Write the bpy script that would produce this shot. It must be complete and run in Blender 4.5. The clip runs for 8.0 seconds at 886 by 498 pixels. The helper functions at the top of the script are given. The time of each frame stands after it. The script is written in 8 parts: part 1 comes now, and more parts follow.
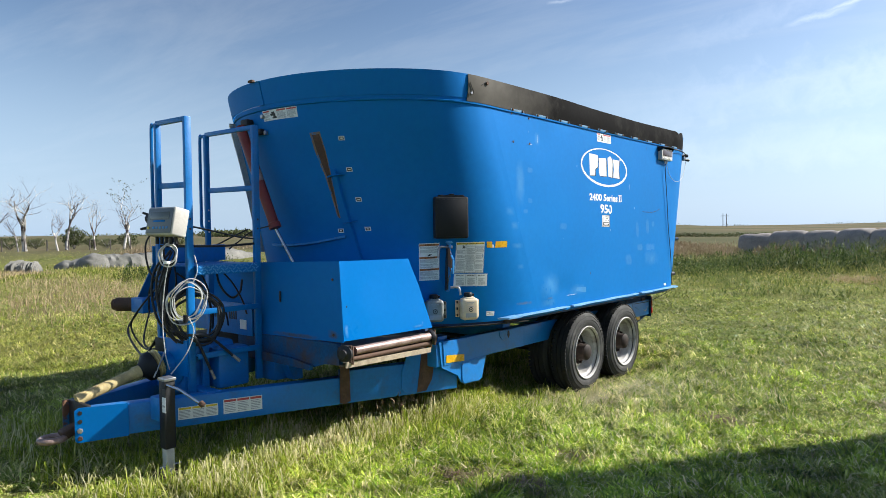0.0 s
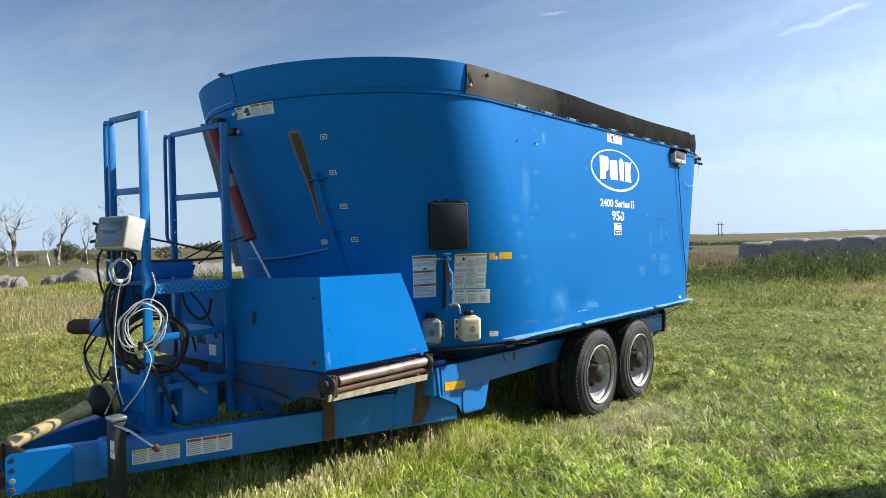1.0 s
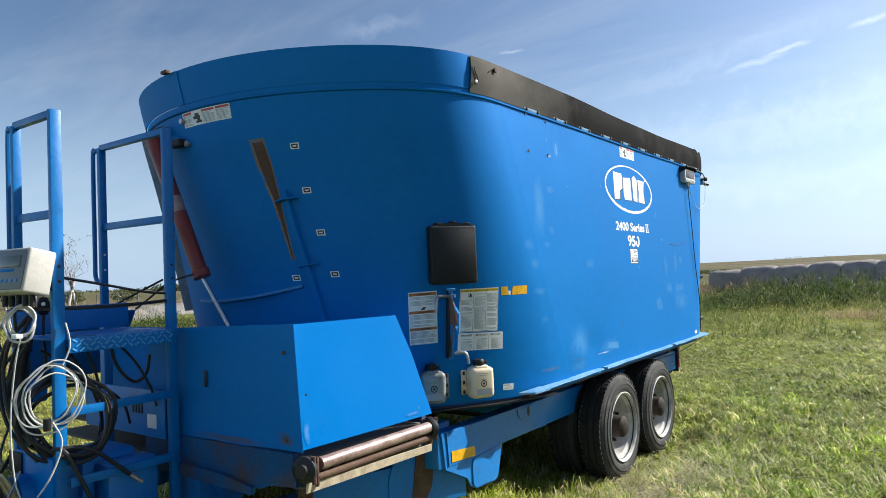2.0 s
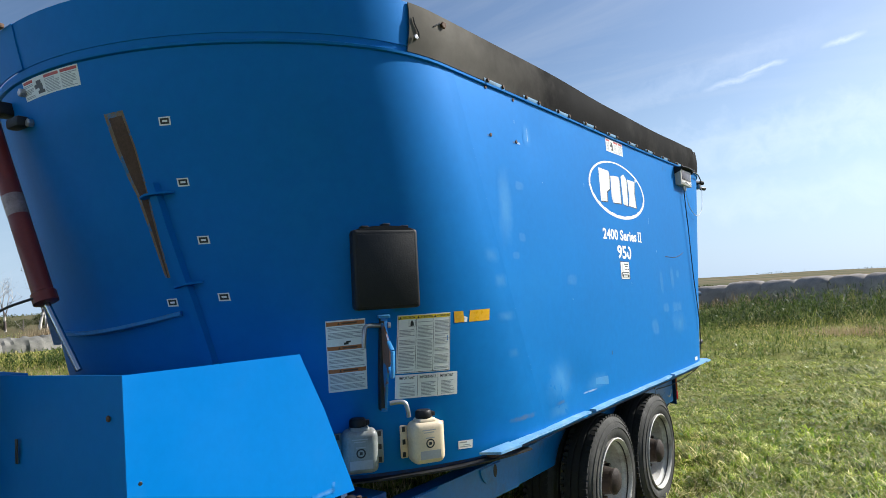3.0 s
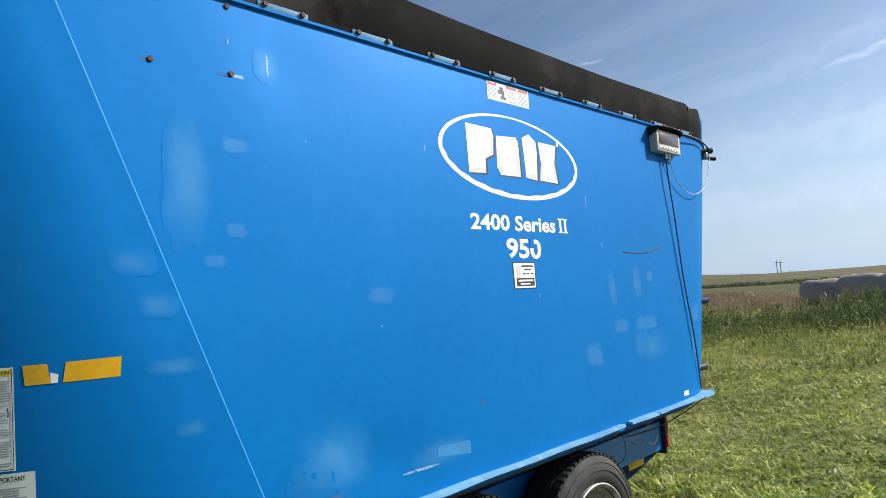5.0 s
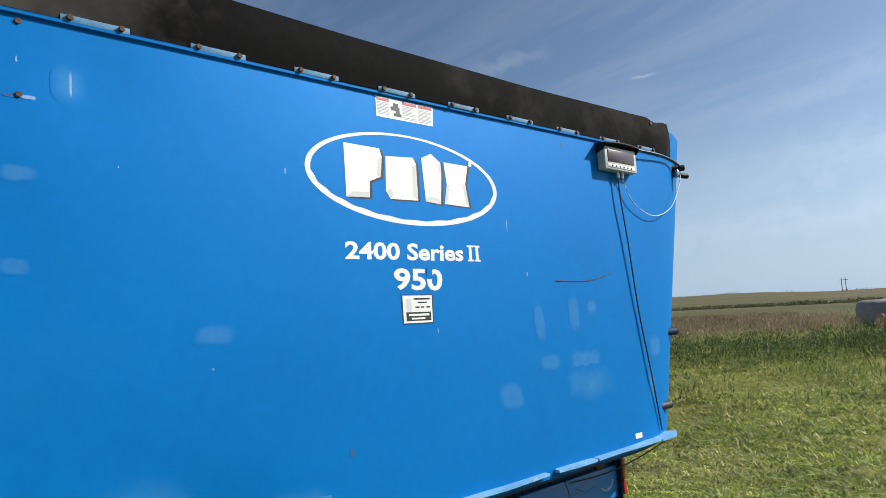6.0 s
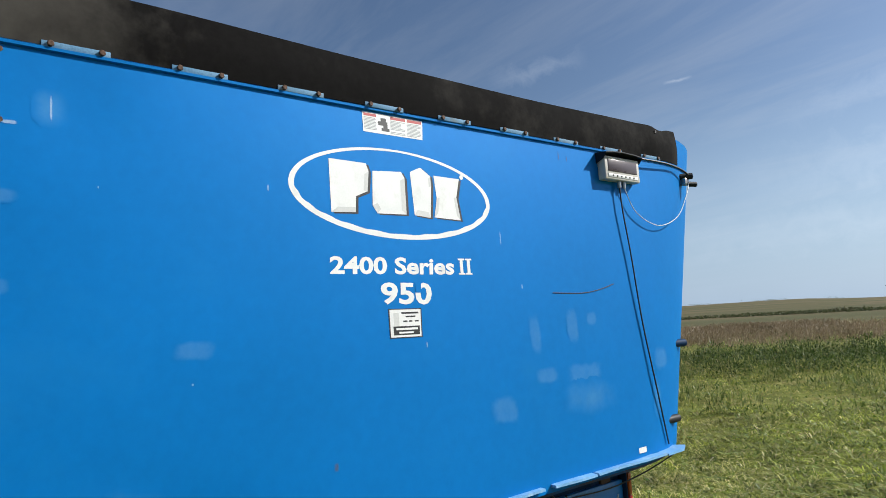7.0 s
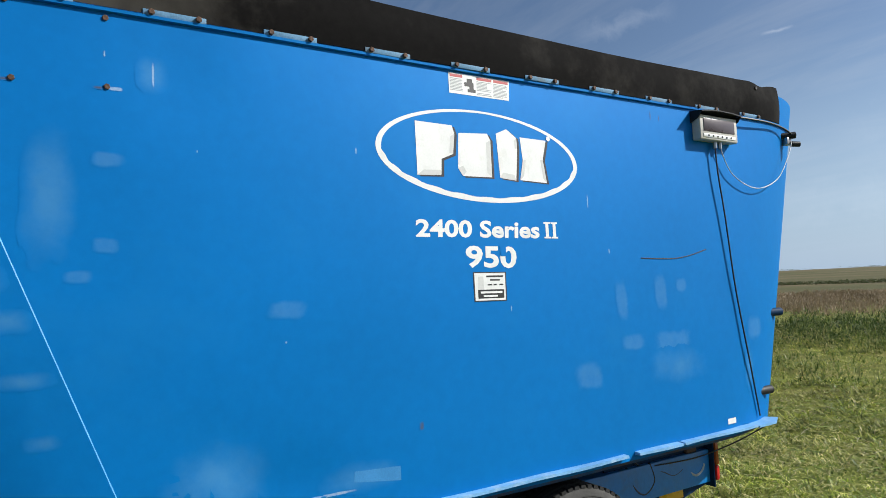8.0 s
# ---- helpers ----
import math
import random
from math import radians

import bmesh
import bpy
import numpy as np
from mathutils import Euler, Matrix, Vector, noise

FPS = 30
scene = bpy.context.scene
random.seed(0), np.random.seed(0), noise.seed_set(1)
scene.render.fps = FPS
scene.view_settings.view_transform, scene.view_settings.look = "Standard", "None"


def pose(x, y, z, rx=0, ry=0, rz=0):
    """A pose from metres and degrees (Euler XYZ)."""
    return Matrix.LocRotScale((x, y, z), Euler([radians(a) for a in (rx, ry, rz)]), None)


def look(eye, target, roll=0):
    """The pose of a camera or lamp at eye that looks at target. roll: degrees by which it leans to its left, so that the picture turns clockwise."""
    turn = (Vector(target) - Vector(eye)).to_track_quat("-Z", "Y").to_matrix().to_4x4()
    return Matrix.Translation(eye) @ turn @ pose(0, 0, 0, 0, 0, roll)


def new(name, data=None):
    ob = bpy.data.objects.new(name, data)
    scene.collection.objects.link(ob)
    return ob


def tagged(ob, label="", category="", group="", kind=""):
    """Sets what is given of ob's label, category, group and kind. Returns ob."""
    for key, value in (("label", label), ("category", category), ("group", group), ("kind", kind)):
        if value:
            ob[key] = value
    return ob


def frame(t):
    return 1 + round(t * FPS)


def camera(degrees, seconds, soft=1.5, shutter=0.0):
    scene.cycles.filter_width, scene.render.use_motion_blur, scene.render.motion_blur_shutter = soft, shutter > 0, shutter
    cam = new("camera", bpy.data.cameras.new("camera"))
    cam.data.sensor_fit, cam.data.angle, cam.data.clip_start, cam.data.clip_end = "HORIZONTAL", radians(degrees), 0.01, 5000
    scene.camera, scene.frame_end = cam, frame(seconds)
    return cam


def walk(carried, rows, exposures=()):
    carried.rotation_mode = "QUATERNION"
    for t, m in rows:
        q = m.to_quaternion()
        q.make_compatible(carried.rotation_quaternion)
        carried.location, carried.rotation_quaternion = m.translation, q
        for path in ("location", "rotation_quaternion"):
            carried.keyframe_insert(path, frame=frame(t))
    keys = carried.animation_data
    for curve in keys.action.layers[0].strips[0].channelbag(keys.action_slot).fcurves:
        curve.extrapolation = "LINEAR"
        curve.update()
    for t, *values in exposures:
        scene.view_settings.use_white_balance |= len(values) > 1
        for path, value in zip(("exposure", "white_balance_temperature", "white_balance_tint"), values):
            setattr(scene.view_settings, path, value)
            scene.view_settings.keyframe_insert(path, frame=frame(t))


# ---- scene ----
cam = camera(67.3, 8.0, soft=0.35)
PATH = [
    (0, (0.147, -0.348, 1.583), (-0.948, 0.950, 1.537), -0.7),
    (0.5, (-0.009, -0.149, 1.561), (-1.103, 1.153, 1.523), -0.9),
    (1, (-0.269, 0.136, 1.577), (-1.357, 1.442, 1.559), -1.2),
    (1.5, (-0.680, 0.406, 1.573), (-1.743, 1.733, 1.591), -1.8),
    (1.7, (-0.832, 0.518, 1.569), (-1.874, 1.861, 1.609), -2.1),
    (3, (-1.454, 1.663, 1.574), (-2.432, 3.048, 1.687), -3.0),
    (3.5, (-1.465, 2.234, 1.567), (-2.475, 3.597, 1.672), -3.2),
    (4, (-1.498, 2.769, 1.558), (-2.562, 4.092, 1.651), -3.5),
    (4.5, (-1.381, 3.244, 1.575), (-2.500, 4.519, 1.675), -3.9),
    (6, (-0.896, 4.412, 1.629), (-2.153, 5.543, 1.801), -3.5),
    (6.5, (-0.794, 4.557, 1.660), (-2.077, 5.657, 1.842), -3.6),
    (7, (-0.768, 4.565, 1.641), (-2.077, 5.631, 1.839), -3.7),
    (7.5, (-0.766, 4.564, 1.637), (-2.123, 5.573, 1.814), -3.4),
    (8, (-0.796, 4.551, 1.657), (-2.231, 5.455, 1.765), -2.5),
]
walk(cam, [(t, look(eye, target, roll)) for t, eye, target, roll in PATH], [(0.0, 0.92), (1.7, 0.91), (3.5, 0.83), (4.7, 0.73), (6.0, 0.56), (8.0, 0.52)])

# ---- world, sun ----
SUN = Vector((1.00, 1.50, 1.30)).normalized()


def node(tree, kind, x=0, y=0, **values):
    n = tree.nodes.new(kind)
    n.location = (x, y)
    for key, value in values.items():
        n.inputs[key].default_value = value
    return n


def make_world():
    world = bpy.data.worlds.new("sky")
    scene.world = world
    world.use_nodes = True
    t = world.node_tree
    t.nodes.clear()
    sky = t.nodes.new("ShaderNodeTexSky")
    sky.sky_type = "NISHITA"
    sky.sun_disc = False
    sky.sun_elevation = math.asin(SUN.z)
    sky.sun_rotation = math.atan2(SUN.x, SUN.y)
    sky.air_density, sky.dust_density, sky.ozone_density = 1.0, 1.2, 4.0
    # thin cirrus: noise on a flat layer high above
    coord = t.nodes.new("ShaderNodeTexCoord")
    split = t.nodes.new("ShaderNodeSeparateXYZ")
    t.links.new(coord.outputs["Generated"], split.inputs[0])
    lift = t.nodes.new("ShaderNodeMath")
    lift.operation, lift.use_clamp = "MAXIMUM", False
    lift.inputs[1].default_value = 0.03
    t.links.new(split.outputs["Z"], lift.inputs[0])
    add = t.nodes.new("ShaderNodeMath")
    add.operation = "ADD"
    add.inputs[1].default_value = 0.08
    t.links.new(lift.outputs[0], add.inputs[0])
    flat = t.nodes.new("ShaderNodeCombineXYZ")
    for axis in ("X", "Y"):
        d = t.nodes.new("ShaderNodeMath")
        d.operation = "DIVIDE"
        t.links.new(split.outputs[axis], d.inputs[0])
        t.links.new(add.outputs[0], d.inputs[1])
        t.links.new(d.outputs[0], flat.inputs[axis])
    turn = t.nodes.new("ShaderNodeMapping")
    turn.inputs["Rotation"].default_value = (0, 0, radians(38))
    turn.inputs["Scale"].default_value = (0.55, 1.9, 1)
    turn.inputs["Location"].default_value = (5.6, 2.9, 0)
    t.links.new(flat.outputs[0], turn.inputs[0])
    wisps = node(t, "ShaderNodeTexNoise", Scale=1.1, Detail=9.0, Roughness=0.62, Distortion=0.55)
    t.links.new(turn.outputs[0], wisps.inputs["Vector"])
    ramp = t.nodes.new("ShaderNodeValToRGB")
    ramp.color_ramp.elements[0].position, ramp.color_ramp.elements[1].position = 0.46, 0.84
    ramp.color_ramp.elements[0].color, ramp.color_ramp.elements[1].color = (0, 0, 0, 1), (0.24, 0.24, 0.24, 1)
    t.links.new(wisps.outputs["Fac"], ramp.inputs[0])
    mix = t.nodes.new("ShaderNodeMix")
    mix.data_type = "RGBA"
    mix.inputs[7].default_value = (6.6, 7.0, 7.5, 1)
    t.links.new(ramp.outputs[0], mix.inputs[0])
    t.links.new(sky.outputs[0], mix.inputs[6])
    # pale blue-white haze towards the horizon
    low = t.nodes.new("ShaderNodeMapRange")
    low.interpolation_type = "SMOOTHSTEP"
    low.inputs[1].default_value, low.inputs[2].default_value = -0.02, 0.34
    low.inputs[3].default_value, low.inputs[4].default_value = 0.82, 0.0
    t.links.new(split.outputs["Z"], low.inputs[0])
    haze = t.nodes.new("ShaderNodeMix")
    haze.data_type = "RGBA"
    haze.inputs[7].default_value = (4.5, 6.0, 7.9, 1)
    t.links.new(low.outputs[0], haze.inputs[0])
    t.links.new(mix.outputs[2], haze.inputs[6])
    # single white wisps and soft streaks: bearings left of +y and heights in degrees
    bearing = t.nodes.new("ShaderNodeMath")
    bearing.operation = "ARCTAN2"
    left = t.nodes.new("ShaderNodeMath")
    left.operation = "MULTIPLY"
    left.inputs[1].default_value = -1
    t.links.new(split.outputs["X"], left.inputs[0])
    t.links.new(left.outputs[0], bearing.inputs[0])
    t.links.new(split.outputs["Y"], bearing.inputs[1])
    height = t.nodes.new("ShaderNodeMath")
    height.operation = "ARCSINE"
    t.links.new(split.outputs["Z"], height.inputs[0])
    frayed = node(t, "ShaderNodeTexNoise", Scale=26.0, Detail=7.0, Roughness=0.65, Distortion=0.4)
    t.links.new(coord.outputs["Generated"], frayed.inputs["Vector"])

    def step(operation, a, b):
        n = t.nodes.new("ShaderNodeMath")
        n.operation = operation
        for k, v in enumerate((a, b)):
            if isinstance(v, (int, float)):
                n.inputs[k].default_value = v
            else:
                t.links.new(v, n.inputs[k])
        return n.outputs[0]

    total = None
    for b0, b1, e0, e1, wide, strength in ((13.2, 8.2, 14.9, 15.7, 0.30, 0.26), (10.6, 6.6, 15.5, 16.3, 0.26, 0.34), (4.6, 1.4, 16.5, 17.0, 0.28, 0.30), (31.2, 28.8, 18.4, 18.6, 0.16, 0.22),
                                           (46.0, 37.0, 20.4, 21.6, 0.9, 0.10), (27.0, -14.0, 9.4, 12.4, 2.2, 0.13), (36.0, -12.0, 5.4, 6.6, 1.8, 0.10), (24.0, 2.0, 13.6, 18.6, 1.2, 0.09)):
        along = step("DIVIDE", step("SUBTRACT", bearing.outputs[0], radians(b0)), radians(b1 - b0))
        line = step("ADD", step("MULTIPLY", along, radians(e1 - e0)), radians(e0))
        drift = step("MULTIPLY", step("SUBTRACT", frayed.outputs["Fac"], 0.5), radians(wide) * 3.2)
        across = step("ABSOLUTE", step("DIVIDE", step("ADD", step("SUBTRACT", height.outputs[0], line), drift), radians(wide)), 0)
        thin = step("MAXIMUM", step("SUBTRACT", 1.0, across), 0.0)
        ends = step("MAXIMUM", step("MULTIPLY", step("MULTIPLY", along, step("SUBTRACT", 1.0, along)), 4.0), 0.0)
        one = step("MULTIPLY", step("MULTIPLY", thin, ends), strength)
        total = one if total is None else step("MAXIMUM", total, one)
    white = t.nodes.new("ShaderNodeMix")
    white.data_type = "RGBA"
    white.inputs[7].default_value = (9.5, 10.2, 11.2, 1)
    t.links.new(total, white.inputs[0])
    t.links.new(haze.outputs[2], white.inputs[6])
    # air scatters more light towards and away from the sun than across
    side = t.nodes.new("ShaderNodeVectorMath")
    side.operation = "DOT_PRODUCT"
    side.inputs[1].default_value = Vector((SUN.x, SUN.y, 0)).normalized()
    t.links.new(coord.outputs["Generated"], side.inputs[0])
    phase = step("MULTIPLY", step("MULTIPLY", side.outputs["Value"], side.outputs["Value"]), 0.36 * SKY)
    back = t.nodes.new("ShaderNodeBackground")
    behind = step("MAXIMUM", step("MULTIPLY", side.outputs["Value"], -0.22 * SKY), 0.0)
    t.links.new(step("ADD", step("ADD", phase, behind), 0.91 * SKY), back.inputs["Strength"])
    t.links.new(white.outputs[2], back.inputs[0])
    out = t.nodes.new("ShaderNodeOutputWorld")
    t.links.new(back.outputs[0], out.inputs[0])


SKY = 0.070
make_world()
sun = new("sun", bpy.data.lights.new("sun", "SUN"))
sun.data.energy, sun.data.angle, sun.data.color = 4.4, radians(0.55), (0.97, 0.955, 0.90)
sun.matrix_world = look(SUN * 60, (0, 0, 0))


# ---- materials ----
def material(name, colour, rough=0.5, metal=0.0, spread=0.12, scale=6.0, bump=0.0, bump_scale=60.0, dirt=None, dirt_amount=0.5,
             dirt_scale=2.5, island=0.0, coat=0.0, coat_rough=0.12, rough_spread=0.1, stretch=(1, 1, 1), second=None, second_scale=1.0, second_at=(0.45, 0.6), spec=0.5):
    """A surface with colour variation at two scales, optional dirt in patches, optional second colour and fine relief."""
    m = bpy.data.materials.new(name)
    m.use_nodes = True
    t = m.node_tree
    p = t.nodes["Principled BSDF"]
    p.inputs["Metallic"].default_value = metal
    p.inputs["Coat Weight"].default_value = coat
    p.inputs["Coat Roughness"].default_value = coat_rough
    p.inputs["Specular IOR Level"].default_value = spec
    geo = t.nodes.new("ShaderNodeNewGeometry")
    place = t.nodes.new("ShaderNodeMapping")
    place.inputs["Scale"].default_value = stretch
    t.links.new(geo.outputs["Position"], place.inputs[0])
    large = node(t, "ShaderNodeTexNoise", Scale=scale, Detail=4.0, Roughness=0.6)
    fine = node(t, "ShaderNodeTexNoise", Scale=scale * 14, Detail=5.0, Roughness=0.65)
    for n in (large, fine):
        t.links.new(place.outputs[0], n.inputs["Vector"])
    value = t.nodes.new("ShaderNodeMath")
    value.operation = "ADD"
    t.links.new(large.outputs["Fac"], value.inputs[0])
    t.links.new(fine.outputs["Fac"], value.inputs[1])
    span = t.nodes.new("ShaderNodeMapRange")
    span.inputs[1].default_value, span.inputs[2].default_value = 0.7, 1.3
    span.inputs[3].default_value, span.inputs[4].default_value = 1 - spread, 1 + spread
    t.links.new(value.outputs[0], span.inputs[0])
    source = None
    base = t.nodes.new("ShaderNodeRGB")
    base.outputs[0].default_value = (*colour, 1)
    source = base.outputs[0]
    if second:
        patches = node(t, "ShaderNodeTexNoise", Scale=second_scale, Detail=6.0, Roughness=0.62)
        t.links.new(place.outputs[0], patches.inputs["Vector"])
        cut = t.nodes.new("ShaderNodeMapRange")
        cut.inputs[1].default_value, cut.inputs[2].default_value = second_at
        t.links.new(patches.outputs["Fac"], cut.inputs[0])
        blend = t.nodes.new("ShaderNodeMix")
        blend.data_type = "RGBA"
        blend.inputs[7].default_value = (*second, 1)
        t.links.new(cut.outputs[0], blend.inputs[0])
        t.links.new(source, blend.inputs[6])
        source = blend.outputs[2]
    hsv = t.nodes.new("ShaderNodeHueSaturation")
    t.links.new(source, hsv.inputs["Color"])
    t.links.new(span.outputs[0], hsv.inputs["Value"])
    source = hsv.outputs[0]
    if island:
        each = t.nodes.new("ShaderNodeMapRange")
        each.inputs[3].default_value, each.inputs[4].default_value = 1 - island, 1 + island
        t.links.new(geo.outputs["Random Per Island"], each.inputs[0])
        h2 = t.nodes.new("ShaderNodeHueSaturation")
        t.links.new(source, h2.inputs["Color"])
        t.links.new(each.outputs[0], h2.inputs["Value"])
        source = h2.outputs[0]
    if dirt:
        patches = node(t, "ShaderNodeTexNoise", Scale=dirt_scale, Detail=8.0, Roughness=0.68)
        t.links.new(place.outputs[0], patches.inputs["Vector"])
        cut = t.nodes.new("ShaderNodeMapRange")
        cut.inputs[1].default_value, cut.inputs[2].default_value = 0.62 - 0.25 * dirt_amount, 0.85 - 0.2 * dirt_amount
        cut.inputs[4].default_value = min(1.0, 0.4 + dirt_amount)
        t.links.new(patches.outputs["Fac"], cut.inputs[0])
        blend = t.nodes.new("ShaderNodeMix")
        blend.data_type = "RGBA"
        blend.inputs[7].default_value = (*dirt, 1)
        t.links.new(cut.outputs[0], blend.inputs[0])
        t.links.new(source, blend.inputs[6])
        source = blend.outputs[2]
    t.links.new(source, p.inputs["Base Color"])
    r = t.nodes.new("ShaderNodeMapRange")
    r.inputs[1].default_value, r.inputs[2].default_value = 0.3, 0.7
    r.inputs[3].default_value, r.inputs[4].default_value = max(0.02, rough - rough_spread), min(1.0, rough + rough_spread)
    t.links.new(large.outputs["Fac"], r.inputs[0])
    t.links.new(r.outputs[0], p.inputs["Roughness"])
    if bump:
        relief = node(t, "ShaderNodeTexNoise", Scale=bump_scale, Detail=5.0, Roughness=0.6)
        t.links.new(place.outputs[0], relief.inputs["Vector"])
        b = node(t, "ShaderNodeBump", Strength=bump, Distance=0.01)
        t.links.new(relief.outputs["Fac"], b.inputs["Height"])
        t.links.new(b.outputs[0], p.inputs["Normal"])
    return m


def leaf_material(name, a, b, dry, patch_scale, through_light=0.35, dry_at=(0.5, 0.66), flecks=0.0, clump=0.0, rough=0.45, shy=1.0, field=False, gloss=0.15):
    """Blades and leaves: two greens by blade, tufts lighter and darker, dry patches, straw flecks, and light that shines through."""
    m = bpy.data.materials.new(name)
    m.use_nodes = True
    t = m.node_tree
    p = t.nodes["Principled BSDF"]
    p.inputs["Roughness"].default_value = rough
    p.inputs["Specular IOR Level"].default_value = gloss
    geo = t.nodes.new("ShaderNodeNewGeometry")
    each = t.nodes.new("ShaderNodeMath")
    each.operation = "POWER"
    each.inputs[1].default_value = shy
    t.links.new(geo.outputs["Random Per Island"], each.inputs[0])
    two = t.nodes.new("ShaderNodeMix")
    two.data_type = "RGBA"
    two.inputs[6].default_value, two.inputs[7].default_value = (*a, 1), (*b, 1)
    t.links.new(each.outputs[0], two.inputs[0])
    patches = node(t, "ShaderNodeTexNoise", Scale=patch_scale, Detail=6.0, Roughness=0.65)
    t.links.new(geo.outputs["Position"], patches.inputs["Vector"])
    jitter = t.nodes.new("ShaderNodeMath")
    jitter.operation = "MULTIPLY_ADD"
    jitter.inputs[1].default_value = 0.3
    t.links.new(geo.outputs["Random Per Island"], jitter.inputs[0])
    t.links.new(patches.outputs["Fac"], jitter.inputs[2])
    cut = t.nodes.new("ShaderNodeMapRange")
    cut.inputs[1].default_value, cut.inputs[2].default_value = dry_at[0] + 0.15, dry_at[1] + 0.15
    t.links.new(jitter.outputs[0], cut.inputs[0])
    if flecks:
        spin = t.nodes.new("ShaderNodeMath")
        spin.operation = "MULTIPLY"
        spin.inputs[1].default_value = 37.7
        t.links.new(geo.outputs["Random Per Island"], spin.inputs[0])
        frac = t.nodes.new("ShaderNodeMath")
        frac.operation = "FRACT"
        t.links.new(spin.outputs[0], frac.inputs[0])
        few = t.nodes.new("ShaderNodeMath")
        few.operation = "LESS_THAN"
        few.inputs[1].default_value = flecks
        t.links.new(frac.outputs[0], few.inputs[0])
        top = t.nodes.new("ShaderNodeMath")
        top.operation = "MAXIMUM"
        t.links.new(few.outputs[0], top.inputs[0])
        t.links.new(cut.outputs[0], top.inputs[1])
        cut = top
    mixed = t.nodes.new("ShaderNodeMix")
    mixed.data_type = "RGBA"
    mixed.inputs[7].default_value = (*dry, 1)
    t.links.new(cut.outputs[0], mixed.inputs[0])
    t.links.new(two.outputs[2], mixed.inputs[6])
    colour = mixed.outputs[2]
    if field:
        broad = node(t, "ShaderNodeTexNoise", Scale=0.085, Detail=4.0, Roughness=0.6)
        t.links.new(geo.outputs["Position"], broad.inputs["Vector"])
        part_of = t.nodes.new("ShaderNodeMapRange")
        part_of.inputs[1].default_value, part_of.inputs[2].default_value = 0.46, 0.62
        part_of.inputs[4].default_value = 0.35
        t.links.new(broad.outputs["Fac"], part_of.inputs[0])
        faded = t.nodes.new("ShaderNodeMix")
        faded.data_type = "RGBA"
        faded.inputs[7].default_value = (0.50, 0.42, 0.14, 1)
        t.links.new(part_of.outputs[0], faded.inputs[0])
        t.links.new(colour, faded.inputs[6])
        colour = faded.outputs[2]
        uneven = node(t, "ShaderNodeTexNoise", Scale=0.75, Detail=3.0, Roughness=0.6)
        t.links.new(geo.outputs["Position"], uneven.inputs["Vector"])
        depth = t.nodes.new("ShaderNodeMapRange")
        depth.inputs[1].default_value, depth.inputs[2].default_value = 0.34, 0.66
        depth.inputs[3].default_value, depth.inputs[4].default_value = 0.62, 1.28
        t.links.new(uneven.outputs["Fac"], depth.inputs[0])
        lush = t.nodes.new("ShaderNodeHueSaturation")
        t.links.new(colour, lush.inputs["Color"])
        t.links.new(depth.outputs[0], lush.inputs["Value"])
        colour = lush.outputs[0]
    if clump:
        tufts = node(t, "ShaderNodeTexNoise", Scale=5.5, Detail=3.0, Roughness=0.6)
        t.links.new(geo.outputs["Position"], tufts.inputs["Vector"])
        span = t.nodes.new("ShaderNodeMapRange")
        span.inputs[1].default_value, span.inputs[2].default_value = 0.32, 0.68
        span.inputs[3].default_value, span.inputs[4].default_value = 1 - clump, 1 + clump
        t.links.new(tufts.outputs["Fac"], span.inputs[0])
        hsv = t.nodes.new("ShaderNodeHueSaturation")
        t.links.new(colour, hsv.inputs["Color"])
        t.links.new(span.outputs[0], hsv.inputs["Value"])
        colour = hsv.outputs[0]
    t.links.new(colour, p.inputs["Base Color"])
    thin = t.nodes.new("ShaderNodeBsdfTranslucent")
    t.links.new(colour, thin.inputs[0])
    both = t.nodes.new("ShaderNodeMixShader")
    both.inputs[0].default_value = through_light
    t.links.new(p.outputs[0], both.inputs[1])
    t.links.new(thin.outputs[0], both.inputs[2])
    t.links.new(both.outputs[0], t.nodes["Material Output"].inputs[0])
    return m


RUST = (0.10, 0.055, 0.036)
BLUE_LOOK = dict(colour=(0.0003, 0.158, 0.470), rough=0.58, metal=0.22, spread=0.06, scale=1.3, bump=0.04, bump_scale=7, spec=0.0, coat=0.26, coat_rough=0.46, dirt=(0.006, 0.182, 0.490), dirt_amount=0.34, dirt_scale=1.5, rough_spread=0.08)
BLUE = material("blue_paint", **BLUE_LOOK)
BLUE_FRAME = material("blue_frame_paint", (0.003, 0.17, 0.50), 0.42, spread=0.14, scale=3.0, bump=0.12, bump_scale=30, dirt=(0.06, 0.08, 0.10), dirt_amount=0.3, dirt_scale=5)
NEW_LOOK = dict(colour=(0.0005, 0.168, 0.52), rough=0.36, spread=0.05, scale=2.0, bump=0.05, bump_scale=14, coat=0.08, spec=0.10, dirt=(0.02, 0.19, 0.50), dirt_amount=0.1, dirt_scale=3)
BLUE_NEW = material("bright_blue_paint", **NEW_LOOK)
LADDER_PAINT = material("ladder_blue_paint", (0.002, 0.150, 0.44), 0.40, spread=0.16, scale=4.0, bump=0.12, bump_scale=30, spec=0.3, dirt=(0.05, 0.09, 0.14), dirt_amount=0.3, dirt_scale=6)
GATE_STEEL = material("weathered_gate_steel", (0.62, 0.59, 0.53), 0.6, metal=0.1, spread=0.25, scale=5, bump=0.2, dirt=(0.16, 0.11, 0.08), dirt_amount=0.5, dirt_scale=5)
